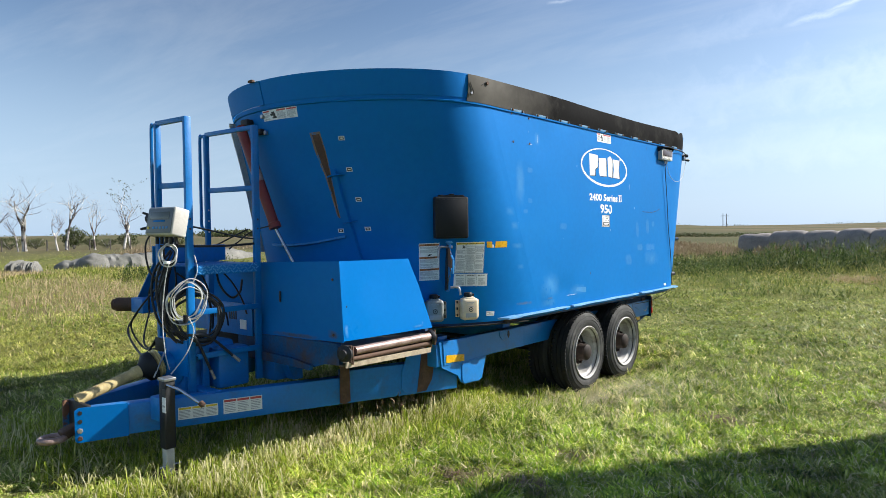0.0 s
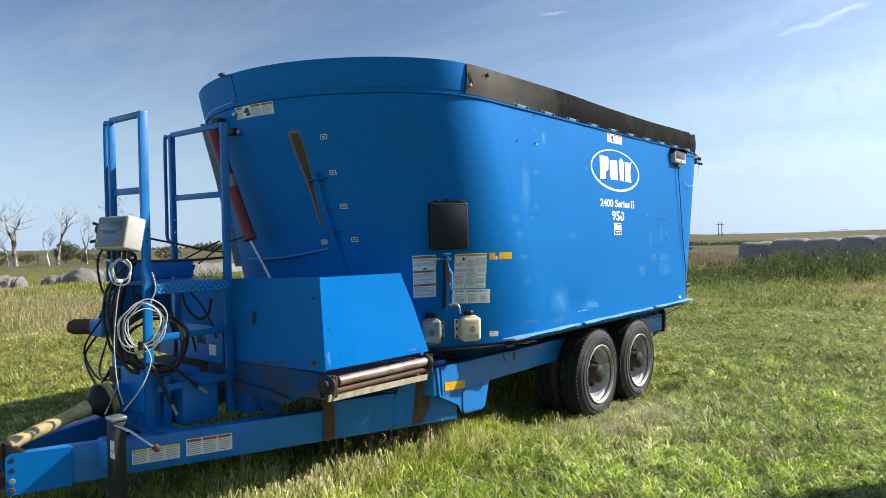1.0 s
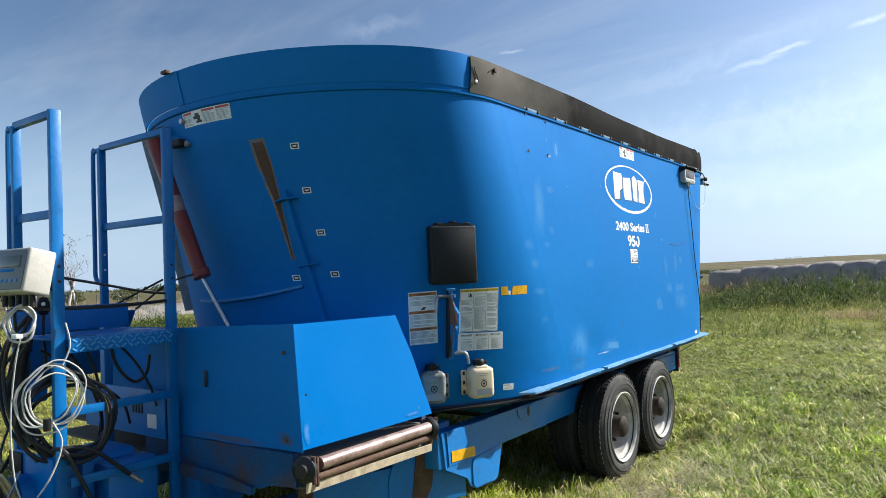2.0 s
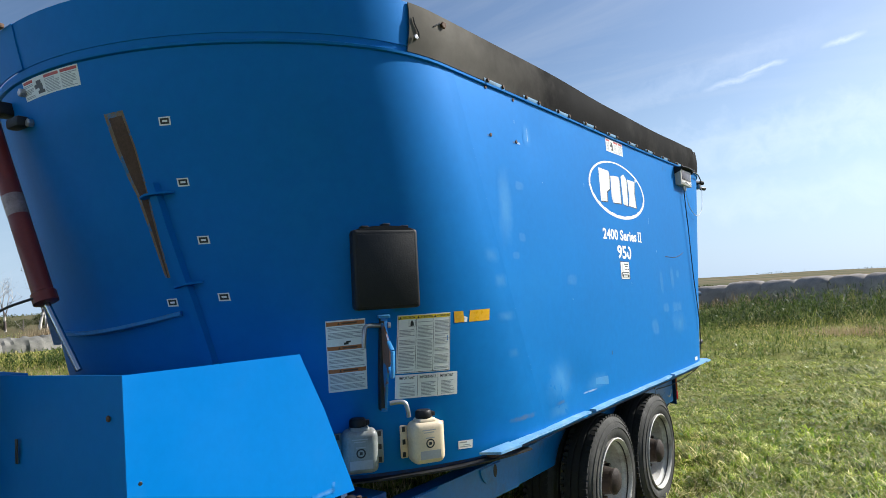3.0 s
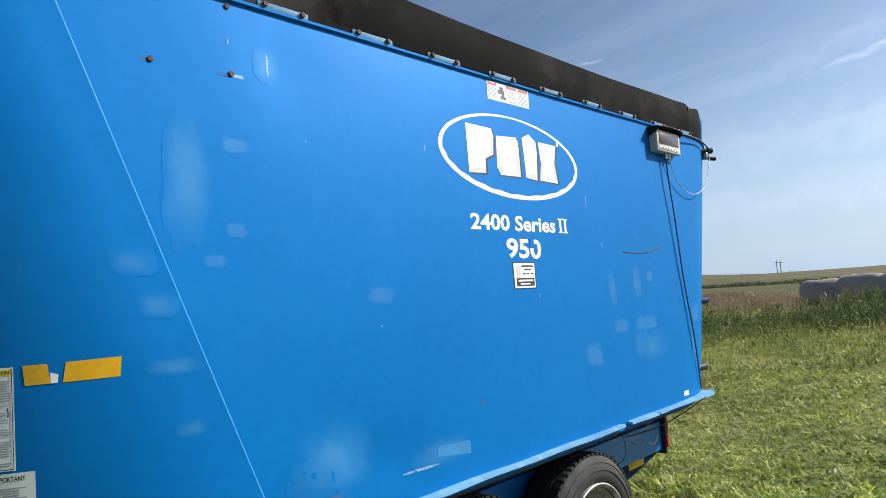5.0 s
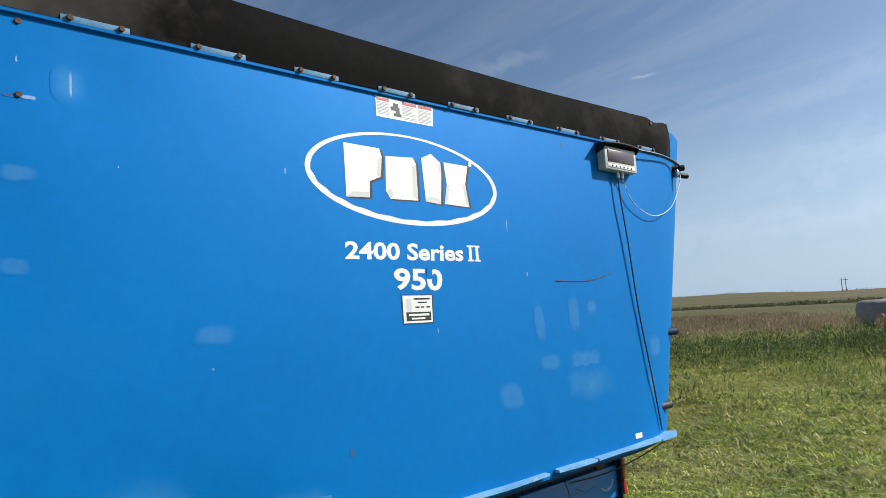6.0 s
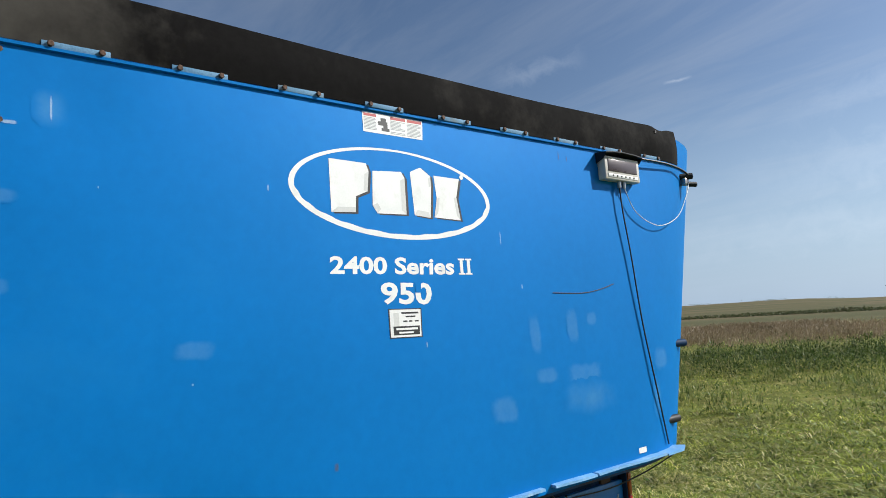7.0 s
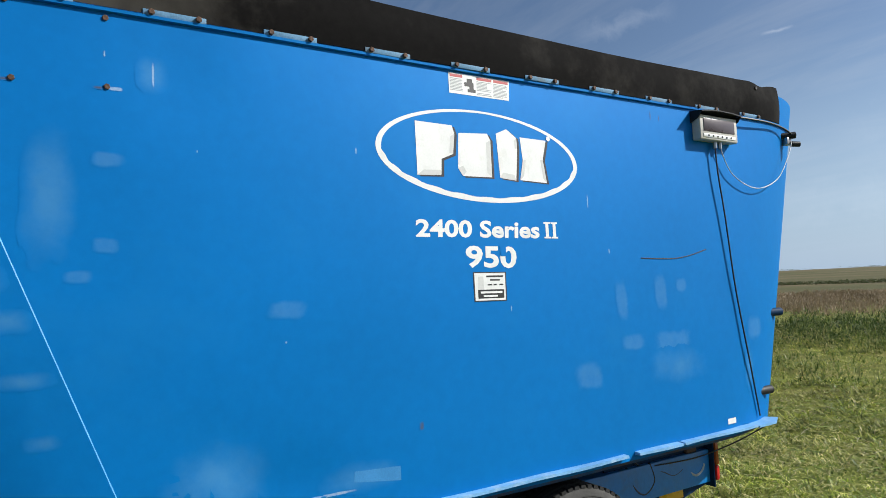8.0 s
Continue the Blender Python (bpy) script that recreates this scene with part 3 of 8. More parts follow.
def sweep(points, radius, n=8, bm=None, smooth_steps=0, radii=None):
    """A round tube along points; smooth_steps rounds the line first."""
    bm = bm or bmesh.new()
    pts = [Vector(p) for p in points]
    if smooth_steps:
        out = []
        for i in range(len(pts) - 1):
            p0, p1, p2, p3 = pts[max(i - 1, 0)], pts[i], pts[i + 1], pts[min(i + 2, len(pts) - 1)]
            for k in range(smooth_steps):
                t = k / smooth_steps
                out.append(0.5 * ((2 * p1) + (p2 - p0) * t + (2 * p0 - 5 * p1 + 4 * p2 - p3) * t * t + (3 * p1 - p0 - 3 * p2 + p3) * t ** 3))
        pts = out + [pts[-1]]
    rings = []
    side = None
    for i, p in enumerate(pts):
        d = (pts[min(i + 1, len(pts) - 1)] - pts[max(i - 1, 0)]).normalized()
        if side is None:
            side = d.orthogonal().normalized()
        side = (side - d * side.dot(d)).normalized()
        up = d.cross(side)
        r = radii[min(i, len(radii) - 1)] if radii else radius
        rings.append([bm.verts.new(p + r * (math.cos(2 * math.pi * k / n) * side + math.sin(2 * math.pi * k / n) * up)) for k in range(n)])
    for a, b in zip(rings, rings[1:]):
        for k in range(n):
            bm.faces.new((a[k], a[(k + 1) % n], b[(k + 1) % n], b[k]))
    bm.faces.new(rings[0][::-1])
    bm.faces.new(rings[-1])
    return bm


def lathe(profile, at, axis, n=48, bm=None, close=True):
    """Turns (along, radius) pairs round the axis through at."""
    bm = bm or bmesh.new()
    axis = Vector(axis).normalized()
    s = axis.orthogonal().normalized()
    u = axis.cross(s)
    rings = []
    for along, r in profile:
        c = Vector(at) + axis * along
        rings.append([bm.verts.new(c + r * (math.cos(2 * math.pi * k / n) * s + math.sin(2 * math.pi * k / n) * u)) for k in range(n)])
    for a, b in zip(rings, rings[1:]):
        for k in range(n):
            bm.faces.new((a[k], a[(k + 1) % n], b[(k + 1) % n], b[k]))
    if close:
        bm.faces.new(rings[0][::-1])
        bm.faces.new(rings[-1])
    return bm


def prism(outline, push):
    """A flat outline (3D points in one plane) given thickness by the vector push."""
    bm = bmesh.new()
    a = [bm.verts.new(p) for p in outline]
    b = [bm.verts.new(Vector(p) + Vector(push)) for p in outline]
    bm.faces.new(a)
    bm.faces.new(b[::-1])
    for i in range(len(a)):
        j = (i + 1) % len(a)
        bm.faces.new((a[i], b[i], b[j], a[j]))
    return bm


def text_points(words, size, bold=0.0):
    """The flat outline mesh of some words in the built-in font, as vertices and faces."""
    curve = bpy.data.curves.new("words", "FONT")
    curve.body, curve.size, curve.resolution_u, curve.offset = words, size, 3, bold
    ob = bpy.data.objects.new("words", curve)
    scene.collection.objects.link(ob)
    bpy.context.view_layer.update()
    me = bpy.data.meshes.new_from_object(ob.evaluated_get(bpy.context.evaluated_depsgraph_get()))
    verts, faces = [v.co.copy() for v in me.vertices], [tuple(p.vertices) for p in me.polygons]
    bpy.data.objects.remove(ob)
    bpy.data.curves.remove(curve)
    bpy.data.meshes.remove(me)
    return verts, faces


# ---- the ground, one sheet to the horizon ----
def ease(v, lo, hi):
    t = min(1.0, max(0.0, (v - lo) / (hi - lo)))
    return t * t * (3 - 2 * t)


def bumps(x, y):
    sunk = 0.085 * ease(x, -7.0, -6.3) * (1 - ease(x, -3.0, -2.55)) * ease(y, 4.4, 5.3) * (1 - ease(y, 7.4, 8.3))
    return -sunk + (0.035 * noise.noise((x * 0.35, y * 0.35, 0.0)) + 0.015 * noise.noise((x * 1.3, y * 1.3, 5.0))) - 0.01


def far_z(x, y):
    """The far fields rise gently towards a low crest, higher behind the wagon's rear."""
    r = math.hypot(x, y)
    ang = math.degrees(math.atan2(-x, y))
    crest = 4.2 + 4.6 * ease(ang, 18, 24) * (1 - ease(ang, 36, 58)) - 3.6 * ease(ang, 40, 60) + 1.2 * math.exp(-((ang - 6) / 3.5) ** 2)
    return ease(r, 120, 950) * crest + min(1.0, max(0.0, r - 150) / 700) * 0.5 * noise.noise((x * 0.0016, y * 0.0016, 3.0))


def build_ground():
    bm = bmesh.new()
    centre = Vector((-3.0, 5.0))
    radii = [0.0] + [0.25 * k for k in range(1, 26)] + [6.25 * 1.085 ** k for k in range(1, 80)]
    n = 160
    rings = []
    for r in radii[1:]:
        ring = []
        for k in range(n):
            a = 2 * math.pi * k / n
            x, y = centre.x + r * math.cos(a), centre.y + r * math.sin(a)
            z = bumps(x, y) if r < 60 else far_z(x, y)
            ring.append(bm.verts.new((x, y, z)))
        rings.append(ring)
    hub = bm.verts.new((centre.x, centre.y, bumps(centre.x, centre.y)))
    for k in range(n):
        bm.faces.new((hub, rings[0][k], rings[0][(k + 1) % n]))
    for a, b in zip(rings, rings[1:]):
        for k in range(n):
            bm.faces.new((a[k], b[k], b[(k + 1) % n], a[(k + 1) % n]))
    ob = part("ground", bm, GROUND)
    tagged(ob, "mown pasture with patchy green and straw-coloured grass", "ground", kind="structure")


build_ground()


def strips(name, label, category, base, length, width, lean, mat, kind="stuff", curl=0.5, parent=None, droop=False, flat_by=1.0):
    """Thin bent blades, one island each: base (n,3), length, width, lean (n,2); with droop they arch over at the tip."""
    n = len(base)
    rng = np.random.default_rng(n)
    az = rng.uniform(0, 2 * np.pi, n)
    side = np.stack([np.cos(az), np.sin(az), np.zeros(n)], 1) * (width / 2)[:, None]
    out = np.concatenate([lean, np.zeros((n, 1))], 1)
    tilt = np.linalg.norm(lean, axis=1)
    rise = np.sqrt(np.clip(1 - np.clip(tilt, 0, 0.98) ** 2, 0.02, 1))
    up = np.zeros((n, 3))
    up[:, 2] = rise * flat_by
    size = length[:, None]
    if droop:
        side = np.stack([-lean[:, 1], lean[:, 0], np.zeros(n)], 1) / np.maximum(tilt, 0.01)[:, None] * (width / 2)[:, None] + side * 0.35
        fall = rng.uniform(0.15, 0.75, n)[:, None]
        path = [(base, 0.75), (base + (out * 0.28 + up * 0.45) * size, 1.0), (base + (out * 0.72 + up * 0.78) * size, 0.75), (base + (out * 1.1 + up * (0.95 - fall)) * size, 0.0)]
    else:
        path = [(base, 1.0), (base + (out * curl + up * 0.62) * size * 0.8, 0.8), (base + (out + up * (1 - 0.25 * tilt)[:, None]) * size, 0.0)]
    k = len(path)
    v = np.empty((n, 2 * k - 1, 3))
    for i, (p, w) in enumerate(path[:-1]):
        v[:, 2 * i], v[:, 2 * i + 1] = p - side * w, p + side * w
    v[:, -1] = path[-1][0]
    corners, starts = [], []
    for i in range(k - 2):
        starts.append(len(corners))
        corners += [2 * i, 2 * i + 1, 2 * i + 3, 2 * i + 2]
    starts.append(len(corners))
    corners += [2 * k - 4, 2 * k - 3, 2 * k - 2]
    me = bpy.data.meshes.new(name)
    me.vertices.add(n * (2 * k - 1))
    me.vertices.foreach_set("co", v.reshape(-1).astype(np.float32))
    idx = (np.arange(n) * (2 * k - 1))[:, None] + np.array(corners)
    me.loops.add(idx.size)
    me.loops.foreach_set("vertex_index", idx.reshape(-1).astype(np.int32))
    first = (np.arange(n) * len(corners))[:, None] + np.array(starts)
    me.polygons.add(first.size)
    me.polygons.foreach_set("loop_start", first.reshape(-1).astype(np.int32))
    me.update(calc_edges=True)
    me.materials.append(mat)
    ob = new(name, me)
    if parent:
        ob.parent = parent
        ob.location = -WHERE[parent.name]
    return tagged(ob, label, category, kind=kind)


def heights(x, y):
    return np.array([bumps(a, b) for a, b in zip(x, y)])


def patchy(x, y, scale, z=0.0):
    return np.array([noise.noise((a * scale, b * scale, z)) for a, b in zip(x, y)])


TRODDEN = ((-4.0, 1.75, 0.45), (-4.4, 1.3, 0.5), (-3.0, 5.65, 0.30), (-3.0, 6.1, 0.25), (-3.0, 6.6, 0.30))
BARE = ((-2.44, 2.94, 0.22), (-2.05, 3.05, 0.16), (-2.15, 3.7, 0.16), (-1.9, 2.6, 0.18), (-2.75, 5.3, 0.22), (-1.6, 5.2, 0.15), (-0.5, 6.6, 0.2))


def build_grass():
    rng = np.random.default_rng(7)
    # short pasture grass in tufts, thinning out with distance from the walk
    def turf(tufts, per, r0, r1, power, low, high, thin, wide, droop, loose, mat):
        r = r0 * (r1 / r0) ** (rng.random(tufts) ** power)
        a = radians(90) + radians(2) + radians(77) * rng.random(tufts) + rng.normal(0, radians(2.5), tufts)
        r = r * (1 + rng.normal(0, 0.06, tufts))
        x, y = 0.15 + r * np.cos(a), -0.35 + r * np.sin(a)
        size = np.clip(0.88 + 0.6 * patchy(x, y, 0.45, 9.0) + 1.0 * patchy(x, y, 2.6, 4.0), 0.5, 1.9)
        for bx, by, br in BARE + TRODDEN:
            size *= np.clip(0.25 + np.hypot(x - bx, (y - by) * 0.8) / br + 0.5 * patchy(x, y, 5.0), 0.25, 1)
        x, y, r, size = (np.repeat(v, per) for v in (x, y, r, size))
        n = len(x)
        az = rng.uniform(0, 2 * np.pi, n)
        far = np.clip(r / 5, 0.8, 9)
        off = rng.uniform(0, loose, n) * far
        x, y = x + np.cos(az) * off, y + np.sin(az) * off
        base = np.stack([x, y, heights(x, y) - 0.006], 1)
        length = rng.uniform(low, high, n) * size * np.clip(1.25 - r / 40, 0.75, 1)
        width = rng.uniform(thin, wide, n) * np.clip(r / 8, 0.9, 6)
        tilt = np.clip(1.0 - 0.60 * rng.random(n) ** 2.1 + np.clip((r - 8) / 40, 0, 0.25), 0, 0.97)
        lean = np.stack([np.cos(az) * tilt, np.sin(az) * tilt], 1) + np.array([0.20, -0.06])
        strips("grass", "short tufted green and straw-coloured pasture grass", "grass", base, length, width, lean, mat, droop=droop, flat_by=0.72 if droop else 0.6)

    turf(44000, 4, 3.3, 10.0, 0.95, 0.06, 0.175, 0.005, 0.0115, True, 0.036, GRASS)
    turf(48000, 4, 8.0, 17.0, 1.0, 0.06, 0.17, 0.0045, 0.0092, True, 0.05, GRASS_FAR)
    turf(72000, 3, 12.0, 80.0, 0.95, 0.06, 0.17, 0.005, 0.010, False, 0.065, GRASS_FAR)
    # the unseen pasture round the walk
    n = 34000
    x, y = rng.uniform(-8, 8, n), rng.uniform(-7, 9, n)
    clear = (np.hypot(x - 0.15, y + 0.35) < 3.4) | (x > 0.15 - 0.05 * y) | (y < 0.3)
    x, y = x[clear], y[clear]
    n = len(x)
    strips("grass", "short green pasture grass", "grass", np.stack([x, y, heights(x, y) - 0.006], 1), rng.uniform(0.06, 0.14, n), rng.uniform(0.012, 0.022, n), rng.normal(0, 0.55, (n, 2)), GRASS)
    # brown dead litter on the bare spots
    n = 2600
    spots = np.array(BARE)
    pick = rng.integers(0, len(spots), n)
    xy = spots[pick, :2] + rng.normal(0, 0.5, (n, 2)) * spots[pick, 2:3] * np.array([1.2, 0.7])
    az = rng.uniform(0, 2 * np.pi, n)
    strips("dead_litter", "brown dead stalks lying on bare spots", "litter", np.stack([xy[:, 0], xy[:, 1], heights(xy[:, 0], xy[:, 1]) + rng.uniform(0.0, 0.035, n)], 1),
           rng.uniform(0.05, 0.16, n), rng.uniform(0.004, 0.009, n), np.stack([np.cos(az), np.sin(az)], 1) * 0.96, LITTER)
    # seed stalks along the edge of the machine's shade
    n = 34
    x, y = rng.normal(-3.6, 0.12, n), rng.choice((3.0, 3.35, 3.55, 3.7, 4.1), n) + rng.normal(0, 0.1, n)
    high = rng.uniform(0.14, 0.34, n)
    lean = rng.normal(0, 0.16, (n, 2)) + np.array([0.22, 0.05])
    base = np.stack([x, y, heights(x, y)], 1)
    head = base + np.concatenate([lean * 0.85 * high[:, None], 0.86 * high[:, None]], 1)
    strips("seed_stalks", "thin dry seed stalks of uncut grass beside the machine", "grass", base, high, np.full(n, 0.004), lean, LITTER)
    tops = np.repeat(head, 7, 0) + rng.normal(0, 0.012, (n * 7, 3))
    strips("seed_heads", "brown drooping seed heads of uncut grass", "grass", tops, rng.uniform(0.03, 0.06, n * 7), rng.uniform(0.004, 0.008, n * 7), rng.normal(0, 0.5, (n * 7, 2)) + np.array([0.3, 0.0]), LITTER)
    # longer uncut grass along and under the machine
    n = 34000
    x = np.concatenate([rng.normal(-3.72, 0.24, n // 2), rng.uniform(-6.2, -3.4, n // 2)])
    y = np.concatenate([rng.uniform(1.7, 7.2, n // 2), rng.uniform(1.2, 8.0, n // 2)])
    clear = ~((abs(x + 3.33) < 0.33) & (y > 5.35) & (y < 7.2)) & (np.hypot(x + 4.0, y - 1.75) > 0.16)
    x, y = x[clear], y[clear]
    n = len(x)
    base = np.stack([x, y, heights(x, y) - 0.006], 1)
    length = rng.uniform(0.10, 0.30, n) * (0.85 + 0.6 * patchy(x, y, 1.6, 2.0))
    strips("long_grass", "longer uncut grass growing under the machine", "grass", base, length, rng.uniform(0.004, 0.009, n),
           rng.normal(0, 0.42, (n, 2)) + np.array([0.34, -0.10]), GRASS_LONG, droop=True)
    # dry cut stalks lying on top
    n = 15000
    centres = np.array([(-2.95, 5.55), (-2.75, 5.9), (-3.1, 5.2), (-1.2, 6.6), (-2.3, 3.9), (-2.9, 3.2), (-0.9, 8.0), (-2.0, 9.5), (-7.5, 5.5), (-4.6, 11.0)])
    pick = rng.integers(0, len(centres), n)
    spread = np.where(pick < 3, 0.34, 1.3)[:, None]
    xy = centres[pick] + rng.normal(0, 1, (n, 2)) * spread
    base = np.stack([xy[:, 0], xy[:, 1], heights(xy[:, 0], xy[:, 1]) + rng.uniform(0.01, 0.06, n)], 1)
    az = rng.uniform(0, 2 * np.pi, n)
    strips("cut_grass", "pale dry cut grass lying on the pasture", "cut grass", base, rng.uniform(0.05, 0.16, n), rng.uniform(0.003, 0.006, n),
           np.stack([np.cos(az), np.sin(az)], 1) * 0.97, STRAW)


def build_weeds():
    rng = np.random.default_rng(11)
    a, b = np.array([-24.0, 10.5]), np.array([3.0, 31.5])
    d = (b - a) / np.linalg.norm(b - a)
    back = np.array([-d[1], d[0]])

    def stunted(xy):
        """Shorter growth towards the wet ground behind the wagon's rear."""
        bearing = np.degrees(np.arctan2(-0.8 - xy[:, 0], xy[:, 1] - 4.5))
        return 1 - 0.42 * np.clip((bearing - 13) / 5, 0, 1)

    def strip(n_plants, near, far, low, high, leaves, wide, leanness, scale, u0=0.0, u1=1.0, leaf=(0.25, 0.55), top=0.65):
        u = rng.uniform(u0, u1, n_plants)
        w = near + (far - near) * rng.random(n_plants) ** 0.8
        xy = a + (b - a) * u[:, None] + back * (w + 1.3 * patchy(u * 40, u * 0, 1.0))[:, None]
        h = rng.uniform(low, high, n_plants) * (1 + 0.75 * patchy(xy[:, 0], xy[:, 1], scale)) * stunted(xy)
        xy2 = np.repeat(xy, leaves, 0) + rng.normal(0, 0.07, (n_plants * leaves, 2))
        hh = np.repeat(h, leaves)
        base = np.stack([xy2[:, 0], xy2[:, 1], rng.random(n_plants * leaves) ** 1.1 * hh * top], 1)
        return base, hh * rng.uniform(*leaf, len(hh)), rng.uniform(0.6, 1.0, len(hh)) * wide, rng.normal(0, leanness, (len(hh), 2)) + np.array([0.12, 0.0])

    strips("weeds", "dense tall dark green weeds in a strip beyond the pasture", "weeds", *strip(5600, -1.8, 6.0, 0.36, 0.98, 26, 0.034, 0.8, 0.6, leaf=(0.11, 0.26), top=0.88), WEED)
    # low shrubs scattered before the weeds
    n, leaves = 170, 150
    u, w = rng.uniform(0.1, 1.0, n), -9.0 * rng.random(n) ** 1.5 + 0.3
    mid = a + (b - a) * u[:, None] + back * w[:, None]
    wide, high = rng.uniform(0.22, 0.6, n), rng.uniform(0.16, 0.45, n)
    xy = np.repeat(mid, leaves, 0) + rng.normal(0, 0.6, (n * leaves, 2)) * np.repeat(wide, leaves)[:, None]
    base = np.stack([xy[:, 0], xy[:, 1], rng.random(n * leaves) ** 1.2 * np.repeat(high, leaves)], 1)
    strips("low_shrubs", "low olive shrubs scattered before the weeds", "shrubs", base, rng.uniform(0.06, 0.16, len(base)), rng.uniform(0.014, 0.03, len(base)), rng.normal(0, 0.7, (len(base), 2)), ROUGH_DARK)
    # single tall broad-leaved plants standing out of the pasture
    n, leaves = 26, 34
    u, w = rng.uniform(0.2, 1.0, n), rng.uniform(-10.5, -3.0, n)
    mid = np.repeat(a + (b - a) * u[:, None] + back * w[:, None], leaves, 0)
    rise = rng.random(n * leaves) * np.repeat(rng.uniform(0.12, 0.34, n), leaves)
    base = np.concatenate([mid + rng.normal(0, 0.035, (n * leaves, 2)), rise[:, None]], 1)
    strips("lone_weeds", "single tall broad-leaved weeds standing in the pasture", "weeds", base, rng.uniform(0.05, 0.12, len(base)), rng.uniform(0.012, 0.028, len(base)), rng.normal(0, 0.55, (len(base), 2)), LOW_WEED, droop=True)
    strips("rough_grass", "rough yellow-green grass at the foot of the weeds", "grass", *strip(9000, -7.5, 0.6, 0.10, 0.36, 6, 0.020, 0.8, 0.7, leaf=(0.18, 0.42), top=0.75), ROUGH)
    strips("reeds", "dry brown reeds standing behind the weeds", "reeds", *strip(9500, 11.0, 44.0, 0.42, 0.86, 7, 0.05, 0.3, 0.25, 0.1, 0.92), REED)


def build_clumps():
    """Scattered broad-leaved weeds and pale dry patches in the pasture."""
    rng = np.random.default_rng(23)
    n = 260
    r = 6.5 * (50 / 6.5) ** rng.random(n)
    a = radians(90) + radians(-4) + radians(86) * rng.random(n)
    x, y = -0.8 + r * np.cos(a), 2.2 + r * np.sin(a)
    wide = rng.uniform(0.2, 0.75, n) * (1 + 0.5 * patchy(x, y, 0.2))
    leaves = 60
    c = np.repeat(np.stack([x, y], 1), leaves, 0) + rng.normal(0, 1, (n * leaves, 2)) * np.repeat(wide, leaves)[:, None]
    base = np.stack([c[:, 0], c[:, 1], rng.uniform(0.0, 0.08, len(c))], 1)
    strips("pasture_weeds", "low broad-leaved green weeds scattered in the pasture", "weeds", base, rng.uniform(0.05, 0.10, len(c)), rng.uniform(0.018, 0.038, len(c)), rng.normal(0, 0.9, (len(c), 2)), LOW_WEED, flat_by=0.5)
    n = 15000
    pick = rng.integers(0, 10, n)
    c = np.array([(-2.6, 21.6), (-1.6, 22.0), (-14.0, 16.0), (-22, 14), (-26, 20), (-30, 9), (-15.5, 5.2), (-19.0, 7.0), (-23.5, 8.4), (-17.0, 8.6)])[pick] + rng.normal(0, 0.9, (n, 2)) * np.where(pick < 2, 0.6, np.where(pick < 6, 1.0, 1.7))[:, None] * np.array([1.4, 0.8])
    base = np.stack([c[:, 0], c[:, 1], np.zeros(n)], 1)
    strips("dry_grass", "patches of tall pale dry grass", "grass", base, rng.uniform(0.12, 0.30, n), rng.uniform(0.008, 0.016, n), rng.normal(0, 0.5, (n, 2)), TAN_GRASS)


build_grass()
build_weeds()
build_clumps()


# ---- the mixer wagon ----
CX = -4.57
Z0, Z1, Z2 = 0.80, 2.650, 2.842


def front_y(z):
    return 5.05 - 0.25 * z


def rear_y(z):
    return 7.5 + 0.3 * z


def half(z):
    return 1.46 - 0.02 * (z - 0.8)


def dent(y, z):
    """Dents and slight waviness of the flat side."""
    d = 0.004 * math.sin(y * 2.1 + 0.6) * math.sin(z * 1.9)
    for cy, cz, sy, sz, amp in ((5.02, 0.98, 0.13, 0.12, 0.016), (5.35, 1.0, 0.2, 0.1, -0.010), (5.0, 2.42, 0.14, 0.16, -0.006), (7.7, 1.3, 0.35, 0.4, 0.006), (6.3, 1.2, 0.6, 0.3, -0.005)):
        d += amp * math.exp(-((y - cy) / sy) ** 2 - ((z - cz) / sz) ** 2)
    edge = min(1.0, max(0.0, (y - front_y(z)) / 0.3), max(0.0, (rear_y(z) - y) / 0.3))
    return d * edge


def flat(y, z, off=0.0):
    """A point on the flat near side."""
    return Vector((CX + half(z) + dent(y, z) + off, y, z))


def bow(y, z, off=0.0):
    """Half the tub's width at y on the rounded front, which starts farther forward at the top than at the foot."""
    start = min(5.18 - TAPER * z, front_y(z))
    long = start - front_y(z) + half(z) + off
    s = min(1.0, max(0.0, (start - y) / long))
    even = min(1.0, max(0.0, (front_y(z) - y) / (half(z) + off)))
    mix = ease(even, 0.32, 0.88) * (1 - 0.6 * ease(z, 2.0, 2.6))
    return (half(z) + off) * ((1 - mix) * math.sqrt(1 - s * s) + mix * math.sqrt(1 - even * even))


TAPER = 0.40


def curved(deg, z, off=0.0):
    """A point on the rounded front, deg from the near side towards the front."""
    r = half(z) + off
    y = front_y(z) - r * math.sin(radians(deg))
    wide = bow(y, z, off)
    return Vector((CX + (wide if deg <= 90 else -wide), y, z))


def outline(z, off=0.0, arc=72, straight=44):
    """The whole outline at height z, from the near rear round the front to the far side and back."""
    pts = []
    yf, yb, r = front_y(z), rear_y(z), half(z) + off
    for k in range(straight):
        y = yb + (yf - yb) * k / straight
        pts.append(flat(y, z, off))
    for k in range(arc):
        pts.append(curved(180 * k / arc, z, off))
    for k in range(straight):
        pts.append(Vector((CX - r, yf + (yb - yf) * k / straight, z)))
    for k in range(arc):
        t = math.pi * (1 - k / arc)
        pts.append(Vector((CX + r * math.cos(t), yb + r * math.sin(t), z)))
    return pts


